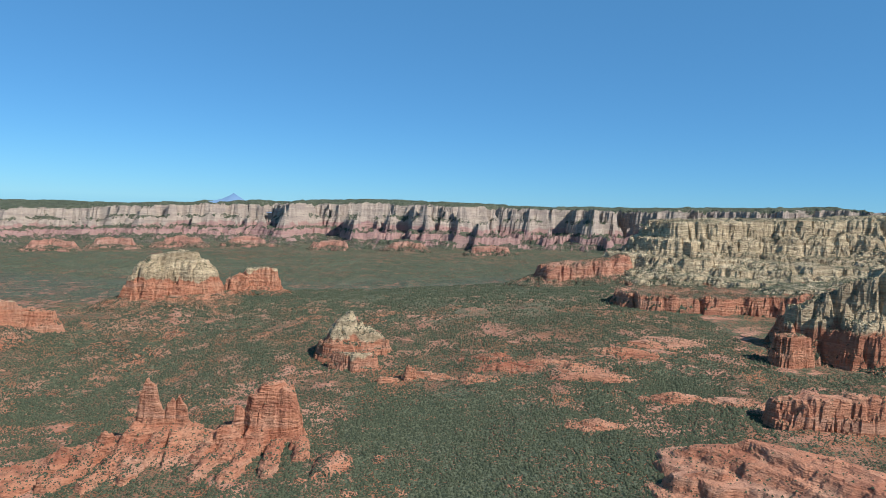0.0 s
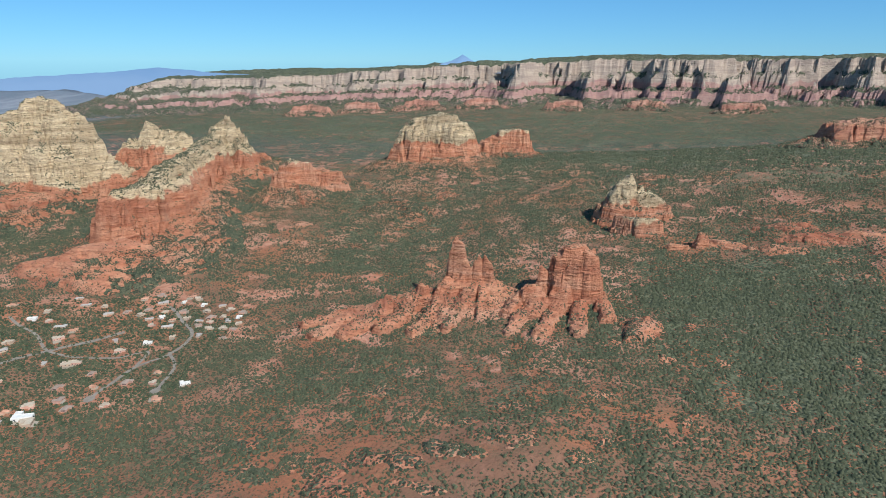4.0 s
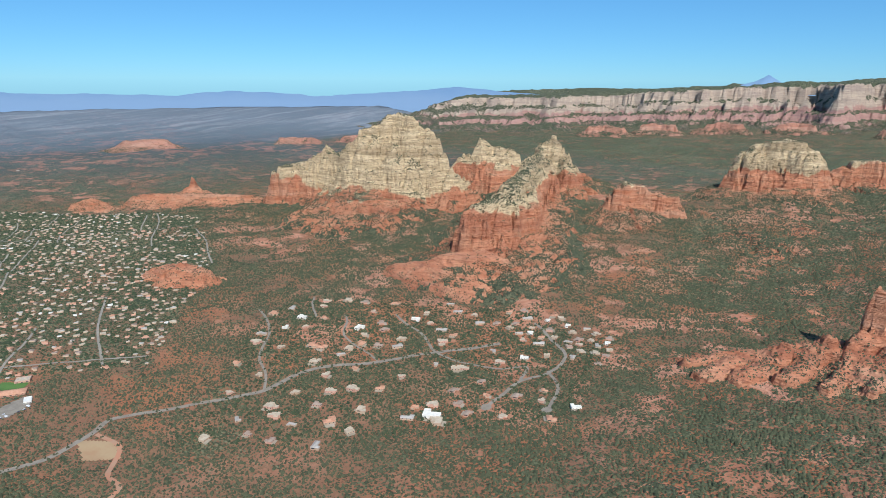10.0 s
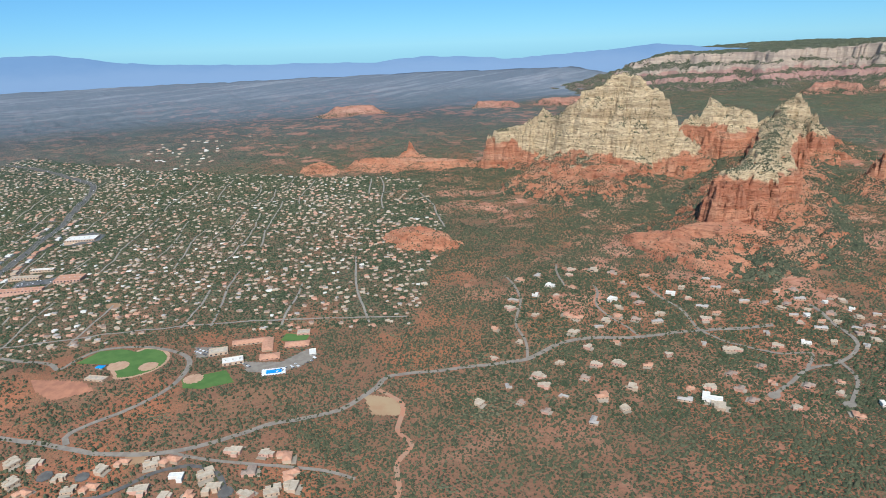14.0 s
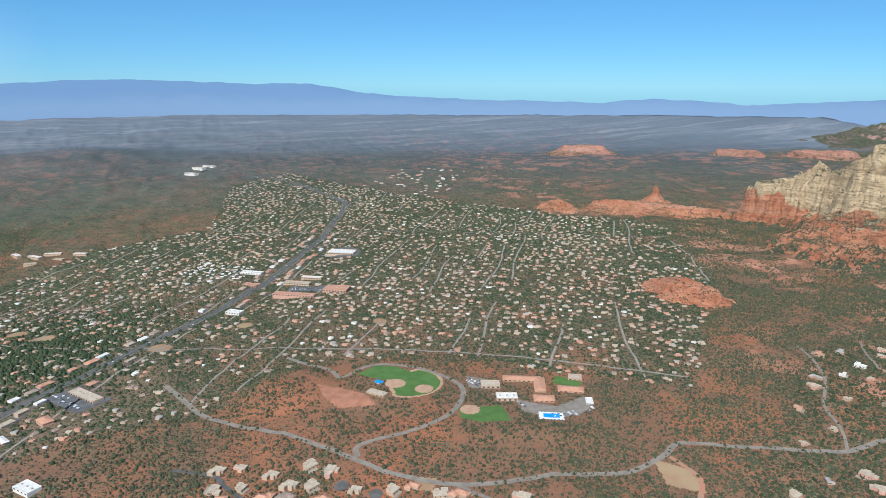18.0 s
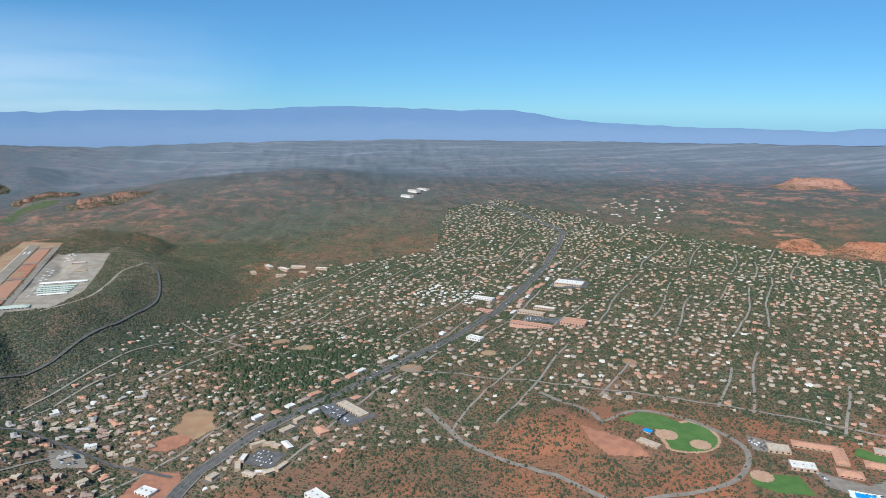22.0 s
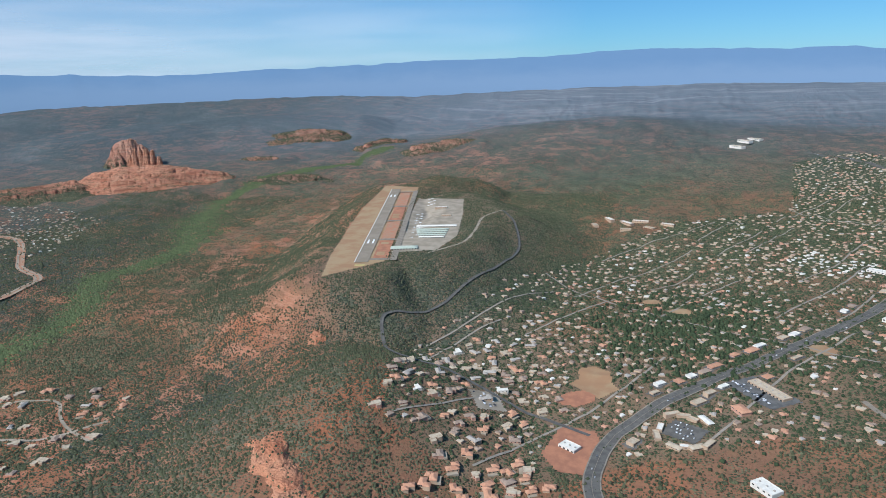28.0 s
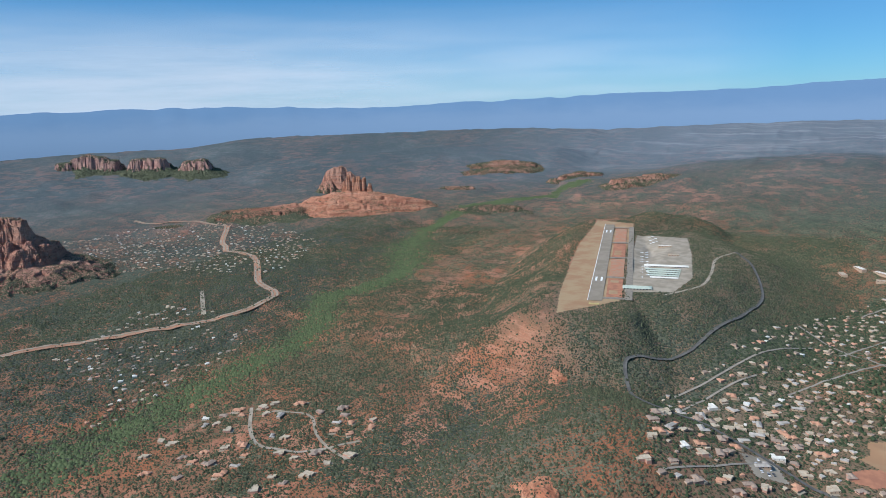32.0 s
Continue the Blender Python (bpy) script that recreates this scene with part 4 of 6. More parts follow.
for sx, sy, sz, run in ((50, 1029, 42, 34), (103, 1066, 54, 26), (160, 1072, 62, 40), (210, 1046, 63, 30), (240, 1008, 58, 40), (300, 1095, 80, 40), (350, 1130, 88, 30), (400, 1152, 96, 40), (399, 906, 62, 36), (330, 930, 52, 26), (-10, 1064, 42, 24), (205, 850, 32, 24), (90, 1120, 62, 30)):
    rock_form("rock_terrace", "tilted red sandstone ledges in the scrub", [
        ([(sx - 1.2 * run, sy + 0.3 * run, height_of(sx - 1.2 * run, sy + 0.3 * run) + 3), (sx, sy, max(sz, height_of(sx, sy) + 9)), (sx + 1.2 * run, sy - 0.3 * run, height_of(sx + 1.2 * run, sy - 0.3 * run) + 4)], 8, [(0, 0), (10, 4), (16, 10), (28, 15), (40, 26), (56, 44)]),
    ], 2.6, (400, 500), 4.0, 6.0, 0.9, 0.14, 0.0, "rock", 0.45)
rock_form("rock_terrace", "low red ledges below the domed butte", [
    ([(-760, 1440, 30), (-640, 1450, 36), (-520, 1420, 24)], 34, [(0, 0), (60, 14), (140, 40)]),
], 5.0, (400, 500), 18.0, 7.0, 0.75, 0.4, 0.0, "rock", 0.5)
rock_form("rock_terrace", "low red ledges below the domed butte", [
    ([(-640, 1330, 18), (-560, 1300, 14)], 20, [(0, 0), (50, 12), (110, 30)]),
], 5.0, (400, 500), 18.0, 7.0, 0.75, 0.4, 0.0, "rock", 0.5)
rock_form("rock_terrace", "low red ledges below the domed butte", [
    ([(-480, 1560, 34), (-400, 1600, 36)], 20, [(0, 0), (50, 12), (110, 30)]),
], 5.0, (400, 500), 18.0, 7.0, 0.75, 0.4, 0.0, "rock", 0.5)
rock_form("rock_mound", "low red sandstone mound beside the houses", [
    ([(-1378, 538, -14), (-1335, 548, -3), (-1290, 562, -10)], 20, [(0, 0), (14, 16), (40, 34), (70, 50)]),
], 3.5, (400, 500), 6.0, 7.0, 0.6, 0.15, 0.0, "rock")
rock_form("rock_chimney", "red rock chimney on a low ridge", [
    ([(-1952, 961, 40), (-1949, 962, 36)], 3, [(0, 0), (5, 20), (40, 40), (120, 70)]),
    ([(-2040, 850, -4), (-2010, 870, 2), (-1860, 985, 4), (-1780, 1030, 0)], 14, [(0, 0), (20, 18), (70, 36), (120, 60)]),
], 4.0, (400, 500), 5.0, 9.0, 0.5, 0.25, 0.0, "rock")
rock_form("rock_mound", "small pointed red mound", [
    ([(-2130, 745, -12), (-2100, 757, -4), (-2080, 765, -12)], 8, [(0, 0), (30, 20), (70, 40)]),
], 4.0, (400, 500), 5.0, 9.0, 0.5, 0.25, 0.0, "rock")
rock_form("rock_mesa", "low red mesa on the plain", [
    ([(-3150, 1400, 44), (-3060, 1510, 47)], 20, [(0, 0), (25, 22), (110, 50)]),
], 9.0, (400, 500), 9.0, 9.0, 0.4, 0.3, 0.35, "mesa", 0.6)
rock_form("rock_mesa", "low red mesa on the plain", [
    ([(-2790, 1940, 42), (-2680, 2020, 44)], 22, [(0, 0), (25, 24), (110, 50)]),
], 9.0, (400, 500), 9.0, 9.0, 0.4, 0.3, 0.35, "mesa", 0.6)
rock_form("rock_mesa", "low red mesa on the plain", [
    ([(-2600, 2150, 50), (-2480, 2300, 52)], 24, [(0, 0), (25, 26), (110, 60)]),
], 9.0, (400, 500), 9.0, 9.0, 0.4, 0.3, 0.35, "mesa")
rock_form("rock_butte", "castle-like red butte on a broad sandstone base", [
    *[([(tx, ty, tz), (tx + 3, ty - 4, tz - 2)], 0.62 * tw, [(0, 0), (3, 26), (6, 50), (14, 80)]) for tx, ty, tz, tw in ((-2461, -2170, 18, 6), (-2467, -2152, 42, 7), (-2477, -2136, 33, 6), (-2484, -2120, 40, 8), (-2494, -2102, 30, 7), (-2503, -2084, 12, 7))],
    ([(-2385, -2262, -34), (-2420, -2180, -16), (-2500, -2050, -20), (-2575, -1905, -52)], 14, [(0, 0), (14, 6), (22, 14), (38, 19), (46, 29), (62, 34), (70, 46), (88, 51), (96, 64), (140, 84)]),
], 2.8, (400, 500), 3.0, 12.0, 0.8, 0.22, 0.12, "butte", 0.6)
rock_form("rock_terrace", "low red ledges beside the butte", [
    ([(-2187, -2499, -66), (-2260, -2380, -56), (-2325, -2290, -48)], 10, [(0, 0), (10, 8), (40, 14), (52, 26), (110, 44), (160, 70)]),
], 4.0, (400, 500), 5.0, 8.0, 0.6, 0.6, 0.2, "rock", 0.6)
rock_form("rock_butte", "pale rock crest behind the red butte", [
    ([(-2815, -2550, 16), (-2850, -2500, 26), (-2870, -2470, 12)], 6, [(0, 0), (10, 16), (30, 50), (60, 100)]),
], 9.0, (10, 60), 10.0, 12.0, 0.4, 0.5, 0.3, "butte")
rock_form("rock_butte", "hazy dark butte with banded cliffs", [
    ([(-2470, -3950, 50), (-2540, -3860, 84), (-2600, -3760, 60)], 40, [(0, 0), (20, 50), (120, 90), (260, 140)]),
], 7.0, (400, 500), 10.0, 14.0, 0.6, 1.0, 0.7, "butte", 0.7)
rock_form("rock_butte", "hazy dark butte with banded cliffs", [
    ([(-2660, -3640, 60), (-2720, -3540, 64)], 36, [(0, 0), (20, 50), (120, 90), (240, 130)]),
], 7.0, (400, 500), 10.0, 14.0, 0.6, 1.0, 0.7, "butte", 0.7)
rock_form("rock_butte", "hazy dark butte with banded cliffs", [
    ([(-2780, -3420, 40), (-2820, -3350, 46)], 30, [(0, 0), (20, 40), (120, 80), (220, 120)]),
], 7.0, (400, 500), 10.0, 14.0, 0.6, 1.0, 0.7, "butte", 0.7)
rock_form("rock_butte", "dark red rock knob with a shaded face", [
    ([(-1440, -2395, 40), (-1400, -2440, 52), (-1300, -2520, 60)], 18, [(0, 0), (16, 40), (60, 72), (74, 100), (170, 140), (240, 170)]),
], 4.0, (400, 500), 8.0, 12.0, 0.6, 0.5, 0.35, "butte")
for mx, my, run, rise, text in ((-2640, -1690, 110, 22, "low red bank above the creek"), (-3260, -1270, 130, 30, "red cut bank above the creek"), (-3120, -1330, 60, 18, "red cut bank above the creek"), (-2050, -2600, 60, 10, "low red ledges in the valley"), (-2330, -1560, 50, 8, "low red ledges in the valley"), (-3600, -2100, 150, 34, "red knoll in the southern hills"), (-3500, -1650, 90, 24, "red knoll in the southern hills"), (-3050, -2050, 80, 20, "red knoll in the southern hills")):
    level = float(height_of(mx, my))
    rock_form("rock_terrace", text, [
        ([(mx + 0.6 * run, my - 0.8 * run, level + 0.5 * rise), (mx, my, level + rise), (mx - 0.5 * run, my + 0.8 * run, level + 0.6 * rise)], 0.18 * run, [(0, 0), (0.12 * run, 0.5 * rise), (0.4 * run, 0.8 * rise), (0.55 * run, 1.4 * rise), (run, 2.5 * rise)]),
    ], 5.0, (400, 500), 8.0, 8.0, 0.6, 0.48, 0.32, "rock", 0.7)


rock_form("rock_slope", "eroded bare red slope at the tip of the mesa", [
    ([(-1478, -965, -17), (-1440, -962, -34), (-1395, -950, -50), (-1350, -905, -60)], 12, [(0, 0), (22, 10), (50, 30), (80, 60)]),
    ([(-1440, -985, -40), (-1405, -1010, -64)], 10, [(0, 0), (20, 12), (50, 34)]),
], 2.6, (400, 500), 8.0, 6.0, 0.8, 0.12, 0.0, "rock", 0.9)
rock_form("rock_slope", "eroded bare red knoll above the houses", [
    ([(-1075, -812, -47), (-1045, -790, -46), (-1020, -765, -53)], 14, [(0, 0), (18, 7), (50, 26), (100, 58)]),
], 2.4, (400, 500), 5.0, 5.0, 0.7, 0.12, 0.0, "rock", 0.45)


# ---- the long escarpment ----
RIM = [(-3300, 3500, 130), (-3120, 3380, 140), (-3000, 3330, 160), (-2880, 3424, 190), (-2434, 3750, 200), (-2100, 4020, 215), (-1341, 4140, 268), (-430, 4150, 306), (400, 4130, 308), (1100, 4020, 318), (1700, 3800, 345), (2300, 3500, 380)]


def escarpment():
    ax, ay = np.arange(-3450, 2450, 10.0), np.arange(2350, 4720, 10.0)
    x, y = np.meshgrid(ax, ay)
    d, level = along(x, y, RIM)
    side = np.interp(x, [p[0] for p in RIM], [p[1] for p in RIM])
    d = np.where(y > side, -d, d)
    rib = fbm(x, y, 360, 4, 90, True)
    rib2 = fbm(x, y, 120, 3, 95, True)
    big = fbm(x, y, 900, 2, 99)
    calm = np.clip((x + 3000) / 800, 0.2, 1)
    d = d + calm * (430 * (0.35 - rib) + 170 * (0.45 - rib2) + 160 * big) + 14 * (0.5 - fbm(x, y, 40, 2, 97, True))
    floor = height_of(x, y)
    # cliff, wooded slope, cliff, slope, low cliff, foot
    flank = [(-60, 0), (0, 0.02), (14, 0.26), (110, 0.42), (122, 0.60), (250, 0.72), (260, 0.84), (380, 0.90), (388, 0.95), (620, 1.02), (800, 1.1)]
    z = level + 6 * fbm(x, y, 200, 3, 12) + 0.05 * np.clip(-d - 20, 0, 500) - np.interp(d + 30 * fbm(x, y, 70, 2, 98), *zip(*flank)) * (level - floor)
    z = z + 9 * fbm(x, y, 45, 3, 93)
    z = 0.55 * z + 0.45 * (strata(z + 12 * big, 13) - 12 * big)
    keep = (z > floor - 4) & (x > -3150)
    z = np.maximum(z, floor - 8)
    faces = grid_faces(len(ax), len(ay))
    cells = keep.ravel()[faces].any(1).reshape(len(ay) - 1, len(ax) - 1)
    area = regions(np.where(cells, 0, -1))
    ids, counts = np.unique(area[area >= 0], return_counts=True)
    faces = faces[(area == ids[counts.argmax()]).ravel()]
    used, faces = np.unique(faces, return_inverse=True)
    co = np.stack([x, y, z], -1).reshape(-1, 3)[used]
    part_up = ((z - floor) / (level - floor)).ravel()[used]
    top = (d < -12).ravel()[used]
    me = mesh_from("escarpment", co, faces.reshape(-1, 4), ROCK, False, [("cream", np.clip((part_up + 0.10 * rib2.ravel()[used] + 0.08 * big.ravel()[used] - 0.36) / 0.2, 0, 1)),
                   ("cover", np.where(top, 1.3, 1.0)), ("haze_tint", np.full(len(co), 0.75))])
    return tagged(new("escarpment", me), "long wall of cream and red cliffs under a wooded rim", "cliff", kind="structure")


escarpment()
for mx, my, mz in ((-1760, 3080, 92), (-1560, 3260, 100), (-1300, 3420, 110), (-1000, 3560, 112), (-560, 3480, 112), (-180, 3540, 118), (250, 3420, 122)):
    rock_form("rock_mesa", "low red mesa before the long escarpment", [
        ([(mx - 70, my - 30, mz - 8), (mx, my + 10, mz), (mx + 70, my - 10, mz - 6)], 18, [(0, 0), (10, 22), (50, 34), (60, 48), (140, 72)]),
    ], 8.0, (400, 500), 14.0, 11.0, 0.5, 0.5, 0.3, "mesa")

# ---- far ranges ----
# degrees round from straight ahead of the start, height
SKYLINE = [(26, 190), (30, 222), (34.4, 250), (38, 222), (42, 205), (46, 185), (47, 200), (52, 218), (54.6, 212), (56, 185), (64, 205), (72, 222), (75.5, 246), (79.7, 306), (82.9, 300), (87.7, 308), (91.7, 322), (96, 314), (101, 298),
           (106, 290), (111, 284), (117, 268), (123, 262), (128.8, 246), (133.8, 262), (141.3, 282), (148, 288), (155, 284), (165, 270), (180, 260)]


def range_of_hills(name, label, profile, radius, foot, material, rough):
    turn = np.linspace(profile[0][0], profile[-1][0], 420)
    top = np.interp(turn, *zip(*profile)) + rough * fbm(turn * 9, turn * 0, 12, 4, 40)
    rows = []
    for share, back in ((-1.0, -210), (0.0, -180), (0.3, -140), (0.62, -90), (0.86, -40), (1.0, 0)):
        r = radius + back 
        a = np.radians(turn)
        rows.append(np.stack([CENTRE[0] - r * np.sin(a), CENTRE[1] + r * np.cos(a), foot + (top - foot) * share], -1))
    me = mesh_from(name, np.concatenate(rows), grid_faces(len(turn), len(rows)), material, True)
    return tagged(new(name, me), label, "mountains", kind="structure")


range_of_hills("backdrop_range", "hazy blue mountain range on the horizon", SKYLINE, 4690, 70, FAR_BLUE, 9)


def far_peak(x, y, z, reach, label):
    a, b = np.linspace(-1, 1, 41), np.linspace(-0.3, 0.3, 7)
    u, v = np.meshgrid(a, b)
    h = np.interp(np.abs(u), [0, 0.05, 0.16, 0.36, 0.6, 1], [1, 0.86, 0.6, 0.42, 0.3, 0]) + 0.06 * fbm(u * 5, v * 5, 1, 3, 7)
    co = np.stack([x + u * reach, y + v * reach, z - 120 + 120 * h * (1 - np.abs(v) / 0.3)], -1).reshape(-1, 3)
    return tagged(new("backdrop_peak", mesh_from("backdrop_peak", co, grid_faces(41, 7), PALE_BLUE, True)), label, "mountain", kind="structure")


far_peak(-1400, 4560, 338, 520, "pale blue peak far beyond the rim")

# ---- what is built on the land ----
OX, OY, OC = -3300, -2900, 4.0
taken = np.zeros((1100, 950), bool)  # ground that no bush grows on


def take_points(x, y):
    j, i = ((np.asarray(y) - OY) / OC).astype(int), ((np.asarray(x) - OX) / OC).astype(int)
    ok = (j >= 0) & (j < taken.shape[0]) & (i >= 0) & (i < taken.shape[1])
    taken[j[ok], i[ok]] = True


def is_taken(x, y):
    j, i = ((np.asarray(y) - OY) / OC).astype(int), ((np.asarray(x) - OX) / OC).astype(int)
    ok = (j >= 0) & (j < taken.shape[0]) & (i >= 0) & (i < taken.shape[1])
    out = np.zeros(np.shape(x), bool)
    out[ok] = taken[j[ok], i[ok]]
    return out


def smooth_line(points, step=6.0):
    """A curve through points, evenly stepped."""
    p = np.array(points, float)
    if len(p) > 2:
        ext = np.vstack([2 * p[0] - p[1], p, 2 * p[-1] - p[-2]])
        out = []
        for a, b, c, d in zip(ext, ext[1:], ext[2:], ext[3:]):
            for t in np.linspace(0, 1, max(2, int(np.hypot(*(c - b)) / step)), endpoint=False):
                out.append(0.5 * (2 * b + (c - a) * t + (2 * a - 5 * b + 4 * c - d) * t * t + (3 * b - a - 3 * c + d) * t**3))
        return np.array(out + [p[-1]])
    n = max(2, int(np.hypot(*(p[1] - p[0])) / step))
    return p[0] + np.linspace(0, 1, n + 1)[:, None] * (p[1] - p[0])


def ribbon(points, width, material, name, lift=0.5, shift=0.0):
    c = smooth_line(points)
    t = np.gradient(c, axis=0)
    t /= np.hypot(t[:, 0], t[:, 1])[:, None] + 1e-9
    n = np.stack([-t[:, 1], t[:, 0]], -1)
    across = np.linspace(-0.5, 0.5, 5) * width + shift
    v = c[:, None] + n[:, None] * across[None, :, None]
    z = height_of(v[..., 0], v[..., 1])
    z = np.maximum(z, z.mean(1, keepdims=True)) + lift
    for s in np.linspace(-0.55, 0.55, max(3, int(width / 3))):
        take_points(c[:, 0] + n[:, 0] * s * width, c[:, 1] + n[:, 1] * s * width)
    return mesh_from(name, np.concatenate([v, z[..., None]], -1).reshape(-1, 3), grid_faces(5, len(c)), material, True)


def road(points, width, label, material=None, name="road", lift=0.5):
    return tagged(new(name, ribbon(points, width, material or ASPHALT, name, lift)), label, "road", kind="structure")


def pad(ring, material, name, label, category="ground", lift=0.45, cell=2.5, kind="structure", parent=None):
    """A patch of paving, lawn or bare earth that follows the ground."""
    rx, ry = [p[0] for p in ring], [p[1] for p in ring]
    ax, ay = np.arange(min(rx) - cell, max(rx) + 2 * cell, cell), np.arange(min(ry) - cell, max(ry) + 2 * cell, cell)
    x, y = np.meshgrid(ax, ay)
    f = grid_faces(len(ax), len(ay))
    mid = inside((x[:-1, :-1] + cell / 2).ravel(), (y[:-1, :-1] + cell / 2).ravel(), list(ring))
    f = f[mid]
    used, f = np.unique(f, return_inverse=True)
    co = np.stack([x, y, height_of(x, y) + lift], -1).reshape(-1, 3)[used]
    take_points(co[:, 0], co[:, 1])
    ob = new(name, mesh_from(name, co, f.reshape(-1, 4), material, True))
    if parent:
        ob.parent = parent
        return ob
    return tagged(ob, label, category, kind=kind)


def disc(x, y, r, n=20, a0=0.0, a1=360.0):
    return [(x + r * math.cos(radians(a0 + (a1 - a0) * k / n)), y + r * math.sin(radians(a0 + (a1 - a0) * k / n))) for k in range(n)]


def ring_of(x, y, w, d, turn):
    c, s = math.cos(radians(turn)), math.sin(radians(turn))
    return [(x + c * u - s * v, y + s * u + c * v) for u, v in ((-w / 2, -d / 2), (w / 2, -d / 2), (w / 2, d / 2), (-w / 2, d / 2))]


HIGHWAY = [(-1020, -470), (-1118, -507), (-1178, -508), (-1228, -494), (-1290, -452), (-1353, -394), (-1433, -315), (-1553, -209), (-1668, -121), (-1812, -34), (-1950, 41), (-2150, 128), (-2377, 218), (-2499, 237), (-2695, 200), (-2884, 118), (-3102, 22)]
road(HIGHWAY, 15, "dark four-lane highway through the town", DARK_ASPHALT, lift=0.7)
for off in (-8.2, 8.2):
    tagged(new("pavement", ribbon(HIGHWAY, 1.5, ASPHALT, "pavement", 0.9, off)), "pale concrete kerb and pavement along the highway", "pavement", kind="structure")
tagged(new("road_marking", ribbon(HIGHWAY, 0.5, ASPHALT, "road_marking", 0.95)), "worn pale centre line on the highway", "road marking", kind="structure")
road([(-1322, -240), (-1217, -194), (-1160, -143), (-1103, -96), (-1052, -62), (-1021, -38), (-987, 11), (-974, 69), (-967, 114), (-952, 171), (-962, 219), (-975, 250), (-950, 301), (-904, 385), (-898, 452), (-853, 525), (-807, 608), (-760, 670)], 6.5, "grey two-lane road winding through scrub")
road([(-1060, -62), (-1079, -55), (-1082, 0), (-1093, 40), (-1119, 68), (-1150, 84), (-1184, 79), (-1226, 53), (-1252, 9), (-1240, -37), (-1273, -47), (-1340, -90)], 6, "grey access road round the ball fields")
road([(-959, 224), (-923, 230), (-897, 208), (-885, 199), (-859, 197), (-845, 171), (-808, 146), (-790, 100)], 5, "pale dirt road through red scrub", DIRT)
road([(-1075, 620), (-1045, 590), (-1006, 563)], 3.2, "narrow grey lane between houses")
road([(-1094, 530), (-1050, 510), (-1010, 483), (-968, 435), (-930, 415), (-903, 392)], 3.4, "narrow grey lane between houses")
road([(-985, 600), (-960, 580), (-935, 550), (-900, 540), (-854, 531)], 3.4, "narrow grey lane between houses")
road([(-929, 649), (-890, 632), (-852, 620), (-806, 598), (-728, 612), (-700, 640), (-686, 604)], 4, "grey residential street")
road([(-760, 760), (-709, 722), (-672, 690), (-668, 645), (-684, 604), (-683, 560), (-683, 531)], 4.6, "looping grey residential street")
road([(-672, 645), (-640, 614), (-625, 566)], 4, "grey residential street")
road([(-1120, -230), (-1092, -195), (-1062, -182), (-1029, -160), (-1000, -110), (-985, -85), (-963, -52), (-966, -6), (-953, 22), (-930, 36), (-902, 33)], 5, "dark smooth residential street", DARK_ASPHALT)
road([(-987, 11), (-950, 40), (-915, 75), (-880, 110), (-850, 130)], 4, "grey residential street")
for cx, cy, r in ((-1022, -86, 7), (-902, 33, 7), (-1000, -60, 6), (-625, 562, 6), (-683, 528, 6)):
    pad(disc(cx, cy, r), DARK_ASPHALT if cy < 200 else ASPHALT, "road", "round paved turning circle", "road", 0.75, 1.5)
BYWAY = [(-1080, -1900), (-1193, -1844), (-1263, -1783), (-1350, -1704), (-1446, -1645), (-1545, -1645), (-1600, -1680), (-1640, -1770), (-1787, -1930), (-1850, -2030), (-1859, -2122), (-1920, -2200), (-1958, -2257), (-2040, -2330), (-2081, -2384), (-2111, -2542), (-2063, -2841)]
tagged(new("road", ribbon(BYWAY, 17, DIRT, "road", 0.6)), "reddish highway with bare red shoulders", "road", kind="structure")
for off in (-4.5, 4.5):
    tagged(new("road", ribbon(BYWAY, 4.6, CONCRETE, "road", 1.0, off)), "pale paved carriageway of the red highway", "road", kind="structure")
road([(-1974, -776), (-1900, -735), (-1800, -706), (-1720, -704), (-1640, -720), (-1570, -742), (-1502, -764), (-1452, -796), (-1428, -824), (-1398, -828), (-1343, -790), (-1300, -700), (-1260, -600), (-1225, -520)], 5, "dark road climbing the mesa", DARK_ASPHALT, lift=0.9)
road([(-1420, -1700), (-1500, -1800), (-1540, -1850)], 9, "pale unpaved strip among houses", CONCRETE)
road([(-1160, -1290), (-1110, -1240), (-1080, -1190), (-1090, -1130), (-1140, -1080)], 5, "pale lane among hillside houses", CONCRETE)
road([(-1160, -1250), (-1170, -1190), (-1130, -1140), (-1090, -1060)], 4, "pale lane among hillside houses", CONCRETE)
road([(-625, 900), (-592, 912), (-560, 935), (-540, 960)], 3, "thin red dirt trail", BARE)
road([(-600, 912), (-585, 870), (-570, 840)], 2.5, "thin red dirt trail", BARE)

# streets of the town: a grid that follows the highway
rng = np.random.default_rng(7)
STREET_TURN = 58.0
cs, sn = math.cos(radians(STREET_TURN)), math.sin(radians(STREET_TURN))
centre_town = np.array([-1700.0, 0.0])


def town_xy(u, v):
    return centre_town[0] + cs * u - sn * v, centre_town[1] + sn * u + cs * v


def keep_runs(points, ring, least=60):
    ok = inside(points[:, 0], points[:, 1], ring)
    runs, now = [], []
    for p, k in zip(points, ok):
        if k:
            now.append(p)
        elif now:
            runs.append(now)
            now = []
    runs.append(now)
    return [r for r in runs if len(r) > 2 and len(r) * 12 > least]


street_count = 0
